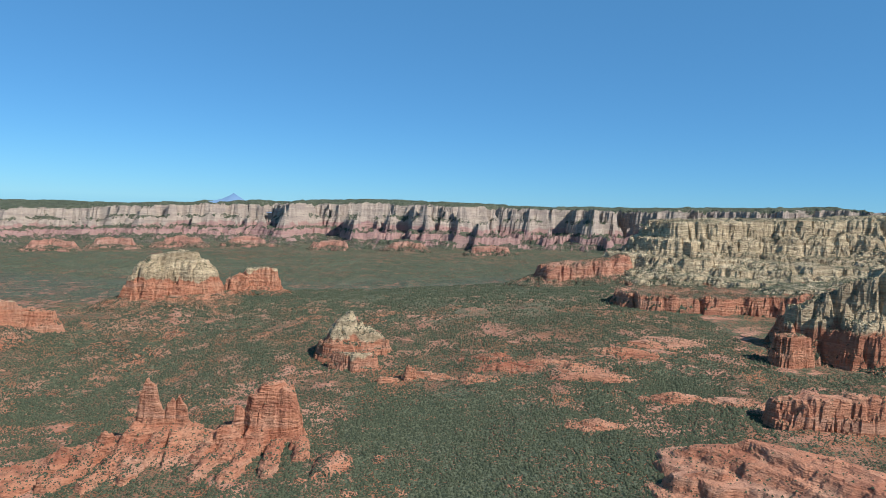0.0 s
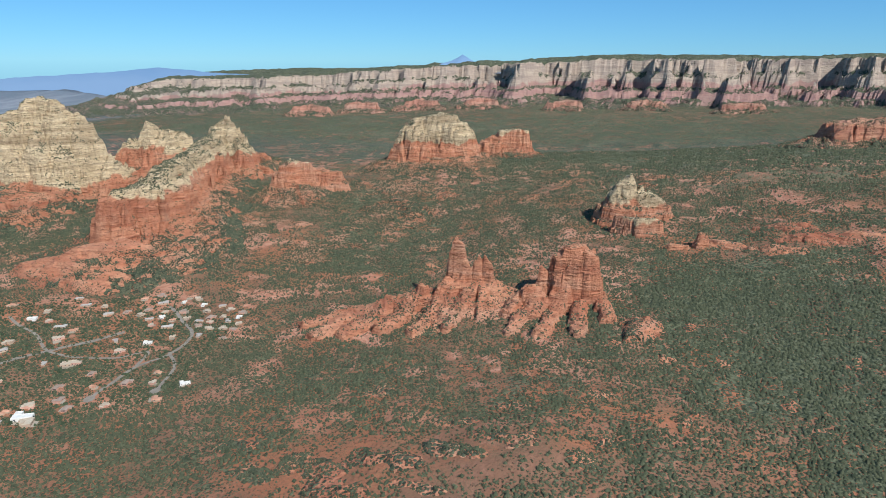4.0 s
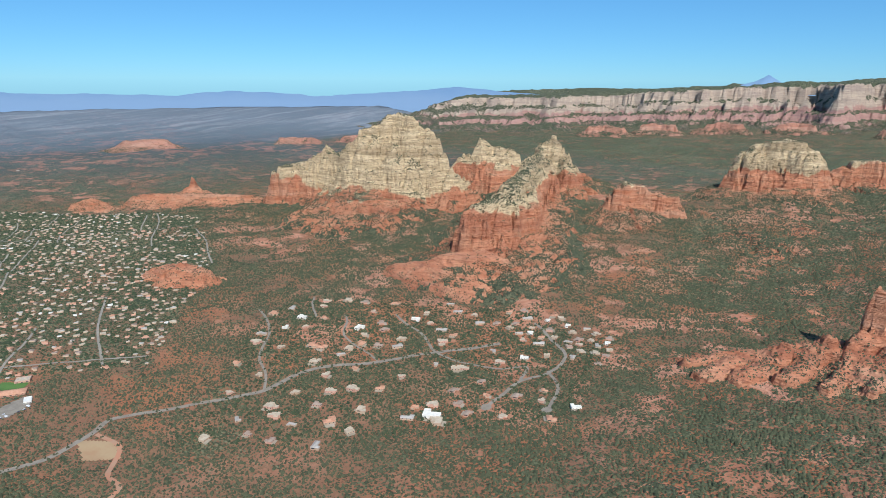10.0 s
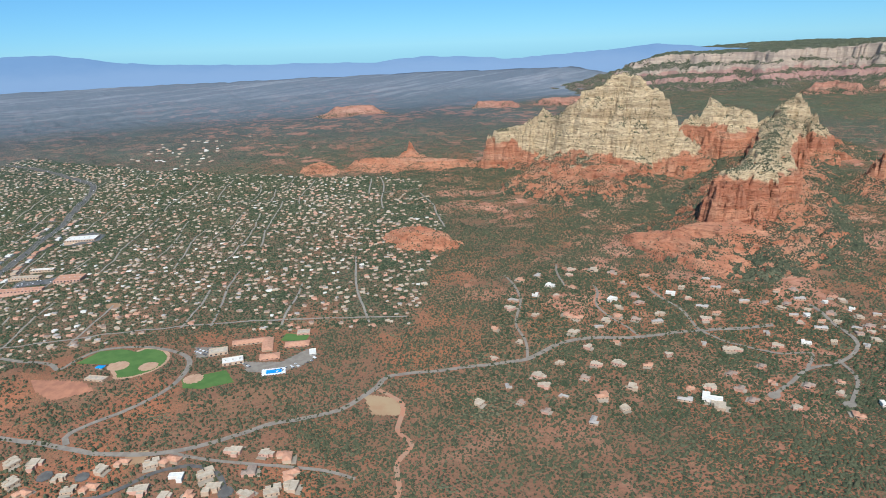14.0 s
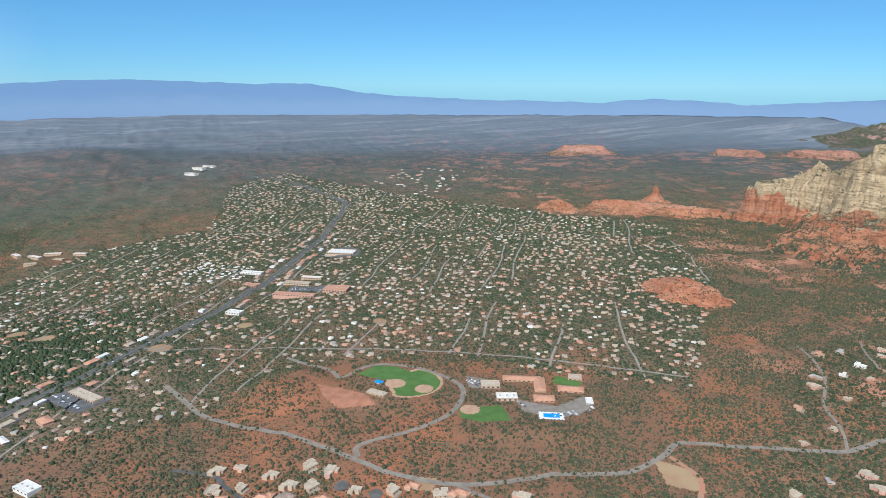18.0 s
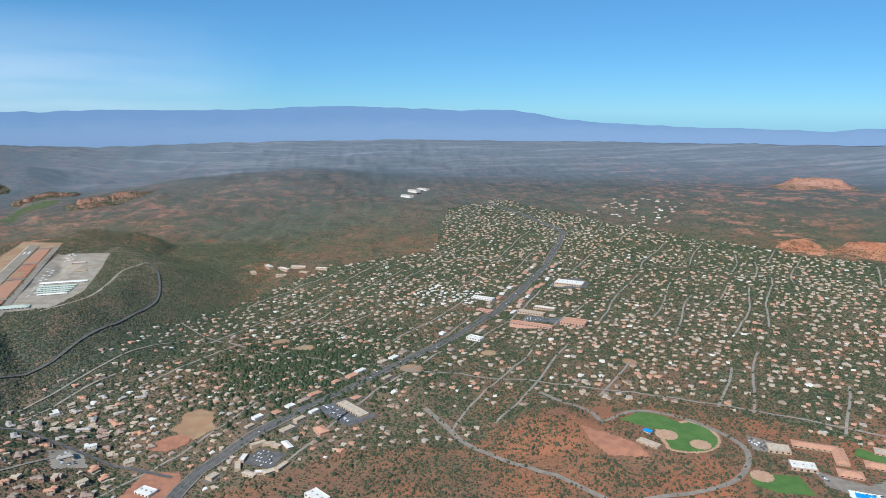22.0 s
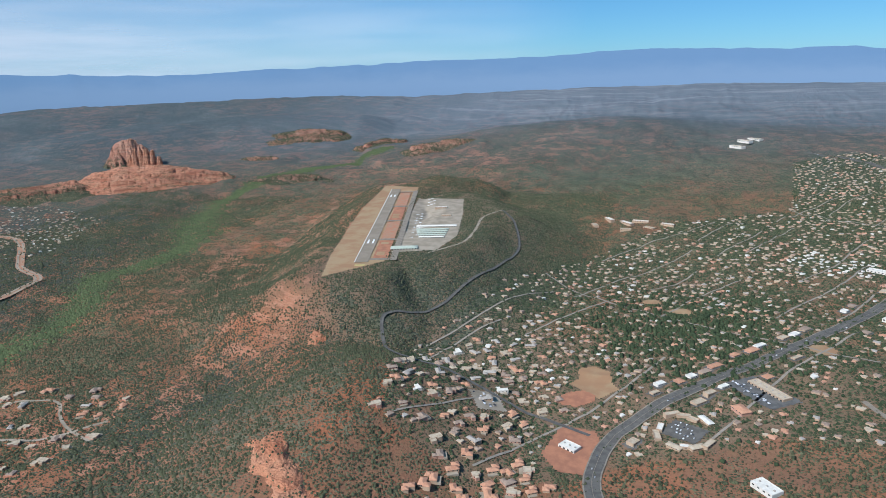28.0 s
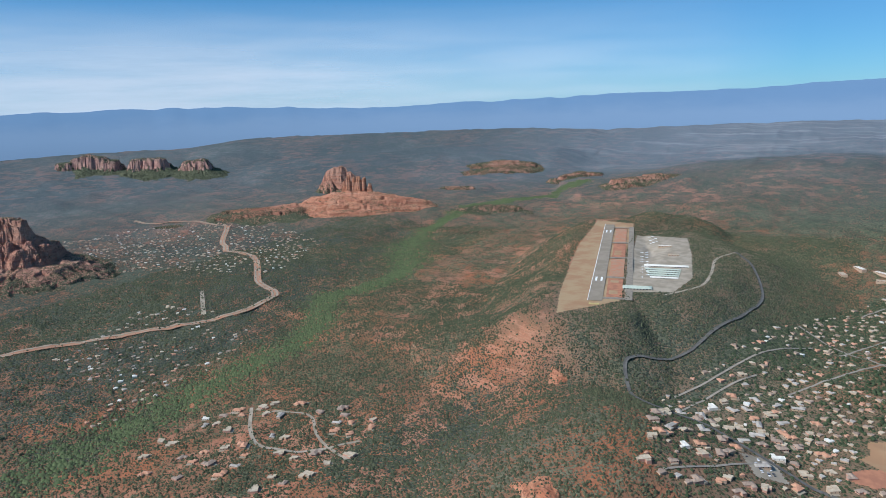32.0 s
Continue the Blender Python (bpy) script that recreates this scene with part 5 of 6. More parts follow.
for k, v in enumerate(np.arange(-1100, 1300, 46.0)):
    v = v + rng.uniform(-9, 9)
    u = np.arange(-1200, 1300, 12.0)
    bend = (4 + 12 * (k % 3 == 0)) * np.sin(u / 140 + k) + 5 * np.sin(u / 53 + 2 * k)
    x, y = town_xy(v + bend, u)
    for run in keep_runs(np.stack([x, y], -1), TOWN):
        a = rng.integers(0, 3)
        # broken into short streets
        while a < len(run) - 6:
            length = rng.integers(10, 34)
            piece = run[a: a + length]
            a += length + rng.integers(3, 14)
            if len(piece) < 5 or rng.random() < 0.45:
                continue
            road(piece[::3] + [piece[-1]], 3.2, "dusty tan residential street", STREET)
for v in (-330, 420):
    y0 = np.arange(-1200, 1200, 12.0)
    x, y = town_xy(y0, v + 14 * np.sin(y0 / 170))
    for run in keep_runs(np.stack([x, y], -1), TOWN):
        road(run[::3] + [run[-1]], 3.4, "dusty tan cross street", STREET)

# ---- the airfield on the mesa ----
A, B = np.array([-1545.0, -921.0]), np.array([-2168.0, -1094.0])
run_dir = (B - A) / np.hypot(*(B - A))
run_n = np.array([-run_dir[1], run_dir[0]])


def on_field(s, off):
    p = A + run_dir * s + run_n * off
    return (float(p[0]), float(p[1]))


pad([(-2212, -1140), (-2195, -1043), (-1900, -975), (-1560, -886), (-1462, -952), (-1573, -990), (-1912, -1083)], DRY_GRASS, "grass_strip", "dry tan grass beside the runway", "grass", 0.35)


def strip(name, label, s0, s1, off, width, material, lift, category="runway"):
    ring = [on_field(s0, off - width / 2), on_field(s1, off - width / 2), on_field(s1, off + width / 2), on_field(s0, off + width / 2)]
    z = -18 + lift
    me = mesh_from(name, [(*p, z) for p in ring] + [(*p, z - 0.4) for p in ring], [(0, 1, 2, 3), (4, 5, 1, 0), (5, 6, 2, 1), (6, 7, 3, 2), (7, 4, 0, 3)], material)
    return tagged(new(name, me), label, category, kind="structure")


strip("runway", "long grey asphalt runway on the mesa top", 0, 645, 0, 23, RUNWAY, 0.75)
strip("taxiway", "grey taxiway beside the runway", 10, 620, -52, 11, ASPHALT, 0.7)
for s in (12, 140, 290, 430, 600):
    strip("taxiway", "short grey link to the runway", s, s + 10, -26, 42, ASPHALT, 0.68)
for s, w, wide, kind_of in ((24, 112, 25, BARE), (152, 134, 25, DIRT), (302, 124, 25, BARE), (442, 154, 25, DIRT)):
    strip("bare_patch", "bare orange earth between runway and taxiway", s, s + w, -29, wide, kind_of, 0.55, "ground")
for s, w in ((40, 22), (110, 14), (318, 40)):
    strip("bare_patch", "pale worn earth between runway and taxiway", s, s + w, -27, 14, DRY_GRASS, 0.62, "ground")
for s in (118, 545):
    for off in (-4.6, 4.6):
        strip("runway_marking", "white touchdown block on the runway", s, s + 26, off, 3.4, PAINT_WHITE, 0.83, "runway marking")
strip("runway_marking", "worn yellow bar before the threshold", -20, -12, 0, 16, PAINT_YELLOW, 0.5, "runway marking")
strip("runway_marking", "white edge line of the runway", 0, 645, 11.2, 0.9, PAINT_WHITE, 0.83, "runway marking")
pad([(-2072, -1000), (-2075, -890), (-1920, -850), (-1741, -812), (-1640, -822), (-1612, -893), (-1800, -940)], CONCRETE, "apron", "pale concrete parking apron of the airfield", "apron", 0.4)
road([(-1620, -830), (-1700, -790), (-1790, -790), (-1900, -800), (-1974, -776)], 5, "pale service road of the airfield", CONCRETE)


# ---- buildings ----
def part(name, mesh, parent, label=""):
    ob = new(name, mesh)
    ob.parent = parent
    if label:
        tagged(ob, label)
    return ob


def boxes(name, spans, material, bevel=0.0):
    """One mesh of boxes (x0, y0, z0, x1, y1, z1)."""
    bm = bmesh.new()
    for x0, y0, z0, x1, y1, z1 in spans:
        v = [bm.verts.new(p) for p in ((x0, y0, z0), (x1, y0, z0), (x1, y1, z0), (x0, y1, z0), (x0, y0, z1), (x1, y0, z1), (x1, y1, z1), (x0, y1, z1))]
        for f in ((0, 3, 2, 1), (4, 5, 6, 7), (0, 1, 5, 4), (1, 2, 6, 5), (2, 3, 7, 6), (3, 0, 4, 7)):
            bm.faces.new([v[k] for k in f])
    if bevel:
        bmesh.ops.bevel(bm, geom=list(bm.edges), offset=bevel, segments=1, affect="EDGES")
    me = bpy.data.meshes.new(name)
    bm.to_mesh(me)
    bm.free()
    me.materials.append(material)
    return me


def hip(name, spans, material, over=0.5):
    """Hipped roofs with eaves over rectangles (x0, y0, x1, y1, z, rise)."""
    verts, faces = [], []
    for x0, y0, x1, y1, z, rise in spans:
        x0, y0, x1, y1 = x0 - over, y0 - over, x1 + over, y1 + over
        w, d = x1 - x0, y1 - y0
        k = len(verts)
        cx, cy, half = (x0 + x1) / 2, (y0 + y1) / 2, abs(w - d) / 2
        r0, r1 = ((cx - half, cy), (cx + half, cy)) if w >= d else ((cx, cy - half), (cx, cy + half))
        verts += [(x0, y0, z), (x1, y0, z), (x1, y1, z), (x0, y1, z), (*r0, z + rise), (*r1, z + rise), (x0, y0, z - 0.25), (x1, y0, z - 0.25), (x1, y1, z - 0.25), (x0, y1, z - 0.25)]
        if w >= d:
            faces += [(k, k + 1, k + 5, k + 4), (k + 2, k + 3, k + 4, k + 5), (k + 1, k + 2, k + 5), (k + 3, k, k + 4)]
        else:
            faces += [(k + 1, k + 2, k + 5, k + 4), (k + 3, k, k + 4, k + 5), (k, k + 1, k + 4), (k + 2, k + 3, k + 5)]
        faces += [(k + 6, k + 7, k + 1, k), (k + 7, k + 8, k + 2, k + 1), (k + 8, k + 9, k + 3, k + 2), (k + 9, k + 6, k, k + 3), (k + 9, k + 8, k + 7, k + 6)]
    me = bpy.data.meshes.new(name)
    me.from_pydata(verts, [], faces)
    me.materials.append(material)
    return me


def make_house(label, wings, wall, roof, flat, terrace=True):
    """wings: (x0, y0, x1, y1, height). A house of stucco wings with roofs, windows, a door and a terrace."""
    house = tagged(new("house"), label, "house", "houses of the valley")
    part("wall", boxes("wall", [(x0, y0, -3, x1, y1, h) for x0, y0, x1, y1, h in wings], wall), house)
    if flat:
        for x0, y0, x1, y1, h in wings:
            part("roof", boxes("roof", [(x0 + 0.25, y0 + 0.25, h, x1 - 0.25, y1 - 0.25, h + 0.12), (x0 - 0.05, y0 - 0.05, h, x1 + 0.05, y0 + 0.25, h + 0.45), (x0 - 0.05, y1 - 0.25, h, x1 + 0.05, y1 + 0.05, h + 0.45),
                               (x0 - 0.05, y0 + 0.25, h, x0 + 0.25, y1 - 0.25, h + 0.45), (x1 - 0.25, y0 + 0.25, h, x1 + 0.05, y1 - 0.25, h + 0.45)], roof), house)
    else:
        for x0, y0, x1, y1, h in wings:
            part("roof", hip("roof", [(x0, y0, x1, y1, h, 0.22 * min(x1 - x0, y1 - y0) + 0.3)], roof), house)
    x0, y0, x1, y1, h = wings[0]
    for k in range(3):
        wx = x0 + (x1 - x0) * (k + 0.5) / 3
        part("window", boxes("window", [(wx - 0.7, y0 - 0.06, 0.9, wx + 0.7, y0 + 0.05, 2.0)], GLASS_DARK), house)
    part("window", boxes("window", [(x1 - 0.05, y0 + 1.2, 0.7, x1 + 0.06, y1 - 1.2, 2.0)], GLASS_DARK), house)
    part("door", boxes("door", [(x0 + 0.6, y1 - 0.04, 0, x0 + 1.5, y1 + 0.06, 2.0)], ROOF_BROWN), house)
    if terrace:
        part("terrace", boxes("terrace", [(x0 - 1, y0 - 4.5, -2.5, x1 - 2, y0, 0.15)], CONCRETE), house)
    return house


STYLES = [
    make_house("tan stucco house with a flat cream roof", [(-7, -4, 7, 4, 3.0), (2, 3, 9, 10, 2.7), (-5, 3, 0, 7, 3.6)], STUCCO_TAN, ROOF_CREAM, True),
    make_house("tan stucco house with a hipped clay tile roof", [(-8, -4, 6, 4, 2.9), (0, 2, 8, 10, 2.9)], STUCCO_TAN, ROOF_TILE, False),
    make_house("white stucco house with a flat white roof", [(-8, -4, 8, 3, 3.0), (-8, 2, -2, 9, 2.7)], STUCCO_WHITE, ROOF_WHITE, True),
    make_house("rose stucco house with a brown shingle roof", [(-7, -4, 7, 4, 2.8), (-7, 3, -1, 9, 2.8)], STUCCO_ROSE, ROOF_BROWN, False),
    make_house("long tan house with a grey shingle roof", [(-9, -3.5, 9, 3.5, 2.8), (3, 2.5, 9, 8, 2.6)], STUCCO_TAN, ROOF_GREY, False, False),
    make_house("rose stucco house with a flat tan roof", [(-6, -5, 6, 4, 3.2), (4, -3, 11, 3, 2.7), (-4, 3, 2, 8, 2.7)], STUCCO_ROSE, ROOF_CREAM, True),
]
for k, h in enumerate(STYLES):
    h.matrix_world = pose(-700 - 30 * k, 470 + 14 * k, 0)
placed = []


def settle(x, y, turn, style, size=1.0):
    z = float(height_of(x, y))
    home = STYLES[style]
    m = pose(x, y, z + 0.3, 0, 0, turn) @ Matrix.Scale(size, 4)
    ob = copy_thing(home, m)
    ob.matrix_world = m
    placed.append((x, y))
    for dx in (-6, -2, 2, 6):
        for dy in (-5, -1, 3):
            take_points([x + dx], [y + dy])
    return ob


def scatter_homes(ring, gap, count, turn0, size=(0.5, 0.85), weights=(4, 3, 0.5, 3.5, 2, 3)):
    rx, ry = [p[0] for p in ring], [p[1] for p in ring]
    tries = made = 0
    p = np.array(weights, float) / sum(weights)
    while made < count and tries < count * 60:
        tries += 1
        x, y = rng.uniform(min(rx), max(rx)), rng.uniform(min(ry), max(ry))
        if not inside(np.array([x]), np.array([y]), ring)[0] or is_taken(np.array([x, x + 5, x - 5, x, x]), np.array([y, y, y, y + 5, y - 5])).any():
            continue
        if any((x - a) ** 2 + (y - b) ** 2 < gap * gap for a, b in placed):
            continue
        settle(x, y, turn0 + rng.choice((0, 90, 180, 270)) + rng.normal(0, 14), rng.choice(6, p=p), rng.uniform(*size))
        made += 1


ESTATES = [(-1090, 600), (-1040, 470), (-960, 380), (-890, 260), (-800, 330), (-700, 440), (-600, 560), (-640, 740), (-790, 790), (-960, 690)]
for x, y, turn, style, size in ((-722, 479, 30, 2, 1.25), (-708, 473, 120, 0, 1.0), (-740, 458, 30, 4, 0.8), (-797, 397, 60, 1, 0.9), (-868, 373, 20, 5, 0.9), (-830, 462, 10, 5, 0.9), (-770, 400, 80, 0, 0.7), (-598, 579, 40, 2, 0.7)):
    settle(x, y, turn, style, size)
scatter_homes(ESTATES, 21, 78, 30)
scatter_homes([(-760, 790), (-640, 780), (-620, 690), (-700, 680), (-800, 720)], 15, 26, 30, (0.5, 0.65), (2, 1, 4, 1, 3, 1))
scatter_homes([(-1110, -210), (-1030, -190), (-960, -90), (-900, -10), (-850, 60), (-900, 110), (-985, 40), (-1010, -70), (-1060, -90)], 17, 46, 50, (0.7, 1.0), (5, 3, 1.5, 2, 0, 4))
scatter_homes([(-1140, -640), (-1160, -560), (-1110, -540), (-1050, -600), (-1060, -680)], 14, 22, 20, (0.7, 0.9), (0, 8, 0, 1, 0, 1))
scatter_homes([(-1190, -1290), (-1210, -1180), (-1190, -1090), (-1080, -1040), (-990, -1100), (-960, -1290), (-1090, -1370)], 18, 46, 20, (0.55, 0.9))
scatter_homes([(-1330, -770), (-1160, -740), (-1110, -620), (-1240, -540), (-1420, -600), (-1500, -690)], 16, 70, 35, (0.6, 0.9), (2, 3, 1, 3, 2, 2))
for h in STYLES:
    h.matrix_world = pose(0, 0, 0)
near = [(-905, 470), (-925, 500), (-1015, 545), (-880, 560), (-845, 650), (-760, 585)]
for h, (x, y) in zip(STYLES, near):
    h.matrix_world = pose(x, y, float(height_of(x, y)) + 0.3, 0, 0, 25) @ Matrix.Scale(0.8, 4)
    placed.append((x, y))


def building(name, label, x, y, w, d, h, turn, wall, roof, category="building", units=3, pitched=False):
    """A large building with walls, a roof, a parapet, a row of windows and roof machines."""
    h = 0.5 * h
    b = tagged(new(name), label, category)
    z = max(float(height_of(px, py)) for px, py in ring_of(x, y, w, d, turn))
    part("wall", boxes("wall", [(-w / 2, -d / 2, -6, w / 2, d / 2, h)], wall), b)
    if pitched:
        part("roof", hip("roof", [(-w / 2, -d / 2, w / 2, d / 2, h, 0.16 * d)], roof, 0.8), b)
    else:
        part("roof", boxes("roof", [(-w / 2 + 0.3, -d / 2 + 0.3, h, w / 2 - 0.3, d / 2 - 0.3, h + 0.2)], roof), b)
        part("parapet", boxes("parapet", [(-w / 2, -d / 2, h, w / 2, -d / 2 + 0.3, h + 0.7), (-w / 2, d / 2 - 0.3, h, w / 2, d / 2, h + 0.7),
             (-w / 2, -d / 2 + 0.3, h, -w / 2 + 0.3, d / 2 - 0.3, h + 0.7), (w / 2 - 0.3, -d / 2 + 0.3, h, w / 2, d / 2 - 0.3, h + 0.7)], wall), b)
        for k in range(units):
            ux = -w / 2 + w * (k + 0.5) / units
            part("roof_unit", boxes("roof_unit", [(ux - 0.9, -0.8, h + 0.2, ux + 0.9, 0.8, h + 1.2)], ROOF_GREY, 0.1), b)
    for k in range(max(3, int(w / 5))):
        wx = -w / 2 + w * (k + 0.5) / max(3, int(w / 5))
        part("window", boxes("window", [(wx - 1.2, -d / 2 - 0.07, 0.35, wx + 1.2, -d / 2 + 0.05, max(0.8, h - 0.5))], GLASS_DARK), b)
    b.matrix_world = pose(x, y, z + 0.2, 0, 0, turn)
    for px in np.arange(-w / 2 - 2, w / 2 + 3, 3):
        for py in np.arange(-d / 2 - 2, d / 2 + 3, 3):
            a = radians(turn)
            take_points([x + px * math.cos(a) - py * math.sin(a)], [y + px * math.sin(a) + py * math.cos(a)])
    return b


# hangars and the parked rows of the airfield
building("hangar", "long white-roofed hangar on the apron", -1804, -872, 78, 11, 4, 104, STUCCO_WHITE, ROOF_WHITE, "hangar", 0, True)
building("hangar", "wide pale metal hangar beside the taxiway", -1640, -880, 46, 17, 4.5, 106, ROOF_GREY, ROOF_GREEN, "hangar", 0, True)
for k in range(5):
    building("hangar", "row of small aircraft shelters with green metal roofs", -1778 + 14 * k, -872 + 4 * k, 62 - 4 * k, 8, 3, 104, STUCCO_WHITE, ROOF_GREEN if k < 4 else ROOF_WHITE, "hangar", 0, True)
building("terminal", "small tan terminal building on the airfield", -1975, -915, 26, 12, 3.5, 104, STUCCO_TAN, ROOF_WHITE)
building("terminal", "low pale airfield restaurant building", -1900, -880, 20, 10, 3.2, 104, STUCCO_TAN, ROOF_CREAM)


def make_aircraft():
    a = tagged(new("light_aircraft"), "small white parked aircraft", "aircraft", "aircraft on the apron")
    part("fuselage", boxes("fuselage", [(-2.6, -0.45, 0.5, 2.0, 0.45, 1.5), (2.0, -0.3, 0.7, 2.8, 0.3, 1.3)], PAINT_WHITE, 0.12), a)
    part("wing", boxes("wing", [(0.2, -4.0, 1.5, 1.3, 4.0, 1.65)], PAINT_WHITE, 0.05), a)
    part("tail", boxes("tail", [(-2.8, -1.3, 1.1, -2.2, 1.3, 1.2), (-2.8, -0.06, 1.2, -2.1, 0.06, 2.3)], PAINT_WHITE), a)
    for k, (x, y) in enumerate(((1.6, 0), (-0.1, 0.9), (-0.1, -0.9))):
        part("wheel", boxes("wheel", [(x - 0.25, y - 0.1, 0, x + 0.25, y + 0.1, 0.5)], TYRE, 0.08), a)
    return a


plane = make_aircraft()
spots = [on_field(150 + 13 * k + 4 * (k % 3), -74 - 9 * (k % 2)) for k in range(16)] + [on_field(430 + 11 * k, -92 - 6 * (k % 3)) for k in range(8)]
for k, (x, y) in enumerate(spots):
    m = pose(x, y, -17.5, 0, 0, 14 + 90 * (k % 2))
    if k:
        copy_thing(plane, m)
    else:
        plane.matrix_world = m

# ball fields, school and pool
field = [(-1232, -22), (-1249, 8), (-1238, 30), (-1215, 44), (-1200, 30), (-1205, 5)]
pad(field, LAWN, "sports_field", "mown green practice field", "sports field", 0.4, 1.5)
pad(disc(-1190, 30, 42, 30, -40, 150) + [(-1210, 8)], INFIELD, "field_surround", "tan warning track round the ball fields", "sports field", 0.35, 1.5)
pad(disc(-1188, 31, 37, 30, -40, 150) + [(-1206, 12)], LAWN, "sports_field", "mown green outfield", "sports field", 0.55, 1.5)
pad(disc(-1190, 15, 12), INFIELD, "infield", "tan clay infield", "sports field", 0.75, 1.5)
pad(disc(-1165, 42, 11), INFIELD, "infield", "tan clay infield", "sports field", 0.75, 1.5)
pad([(-1108, 62), (-1096, 108), (-1062, 104), (-1070, 70), (-1085, 56)], LAWN, "sports_field", "mown green ball field", "sports field", 0.4, 1.5)
pad(disc(-1099, 72, 11), INFIELD, "infield", "tan clay infield", "sports field", 0.65, 1.5)
pad([(-1130, 105), (-1118, 130), (-1075, 125), (-1055, 145), (-1048, 175), (-1062, 205), (-1085, 205), (-1075, 165), (-1095, 140)], ASPHALT, "parking_lot", "grey school parking lot", "parking lot", 0.4)
pad([(-1180, 100), (-1150, 92), (-1140, 110), (-1165, 122)], ASPHALT, "parking_lot", "grey school parking lot", "parking lot", 0.45)
pad([(-1145, 205), (-1120, 225), (-1105, 210), (-1130, 190)], LAWN, "lawn", "small green school lawn", "lawn", 0.4, 1.5)
pad(ring_of(-1057, 148, 26, 16, 65), PAINT_WHITE, "pool_deck", "white concrete pool deck", "pool deck", 0.7, 1.5)
pad(ring_of(-1057, 148, 17, 9, 65), WATER, "swimming_pool", "bright blue outdoor swimming pool", "swimming pool", 1.0, 1.0)
building("school", "long school wing with a rose tiled roof", -1150, 160, 44, 13, 4, 65, STUCCO_TAN, ROOF_TILE, "school", 0, True)
building("school", "school wing with a rose tiled roof", -1128, 172, 36, 12, 4, 155, STUCCO_TAN, ROOF_TILE, "school", 0, True)
building("school", "white-roofed school hall by the lawn", -1112, 122, 24, 16, 5, 70, STUCCO_TAN, ROOF_WHITE, "school")
building("school", "school hall with a pale flat roof", -1148, 118, 22, 16, 5, 70, STUCCO_TAN, ROOF_CREAM, "school")
building("school", "low school block with a rose roof", -1095, 160, 22, 14, 3.5, 65, STUCCO_ROSE, ROOF_TILE, "school", 0, True)
building("school", "low school block with a rose roof", -1105, 200, 28, 14, 3.5, 60, STUCCO_ROSE, ROOF_TILE, "school", 0, True)
building("school", "low cream-roofed school block", -1132, 222, 16, 14, 3.5, 60, STUCCO_ROSE, ROOF_CREAM, "school")
building("shed", "white storage shed by the parking lot", -1072, 204, 8, 14, 3, 65, STUCCO_WHITE, ROOF_WHITE, "shed", 0)
building("pavilion", "blue-roofed pavilion by the ball field", -1200, -2, 8, 6, 3, 40, STUCCO_WHITE, WATER, "pavilion", 0, True)
building("depot", "low pale yard building", -1172, -12, 24, 10, 3, 40, STUCCO_TAN, ROOF_CREAM)
pad([(-1190, -70), (-1160, -60), (-1150, -20), (-1175, -25), (-1200, -45), (-1225, -70)], BARE, "bare_earth", "bare orange earth on the hillside", "ground", 0.5)
pad([(-960, 205), (-935, 230), (-905, 222), (-925, 195)], DRY_GRASS, "clearing", "dry tan clearing", "ground", 0.4)
pad([(-1010, -20), (-1000, -2), (-985, -12), (-995, -28)], DRY_GRASS, "clearing", "dry tan clearing", "ground", 0.4)

# shops along the highway
pad(ring_of(-1333, -338, 70, 44, 37), PARKING, "parking_lot", "grey shopping centre parking lot", "parking lot", 0.5)
building("shopping_centre", "long low shopping centre with a tan roof", -1338, -330, 52, 14, 5, 37, STUCCO_TAN, ROOF_CREAM, "shop", 6)
building("shop", "dark-red roofed restaurant by the highway", -1285, -365, 18, 12, 4, 30, STUCCO_ROSE, ROOF_TILE, "shop", 0, True)
for k in range(14):
    if k in (3, 4, 9, 12):
        continue
    turn = math.radians(k * 360 / 14)
    reach = 1.0 + 0.13 * (k % 3 - 1)
    hx, hy = -1238 + 33 * reach * math.cos(turn), -424 + 25 * reach * math.sin(turn)
    building("hotel", "cream stuccoed hotel wing round a courtyard", hx, hy, 12 + 3 * (k % 3), 6.5, 2.6 + 0.6 * (k % 3), math.degrees(math.atan2(26 * math.cos(turn), -34 * math.sin(turn))), STUCCO_TAN, ROOF_WHITE if k % 5 == 0 else ROOF_CREAM, "hotel", 0, k % 4 == 1)
pad(ring_of(-1240, -424, 40, 30, 60), DARK_ASPHALT, "parking_lot", "dark hotel parking lot", "parking lot", 0.5)
pad([(-1178, -565), (-1240, -552), (-1235, -515), (-1190, -500), (-1150, -515), (-1150, -545)], BARE, "building_site", "bare orange building site", "ground", 0.45)
building("new_building", "new building with a white roof on bare orange earth", -1197, -538, 20, 13, 5, 60, STUCCO_WHITE, ROOF_WHITE)
building("shop", "white-roofed building below the highway", -1105, -450, 22, 16, 5, 20, STUCCO_WHITE, ROOF_WHITE, "shop")
building("house_large", "large white house with a flat roof", -1147, -358, 24, 14, 4.5, 40, STUCCO_WHITE, ROOF_WHITE, "house")
building("supermarket", "large supermarket with a white roof", -1888, 104, 58, 34, 6, 60, STUCCO_TAN, ROOF_WHITE, "shop", 6)
building("shop", "large shop with an orange roof", -1618, 36, 42, 30, 6, 60, STUCCO_ROSE, ROOF_TILE, "shop", 5)
building("shop", "long shop with a rose roof", -1618, -38, 74, 14, 5, 60, STUCCO_ROSE, ROOF_TILE, "shop", 6)
building("shop", "white flat-roofed shop by the highway", -1578, -140, 26, 14, 5, 50, STUCCO_WHITE, ROOF_WHITE, "shop")
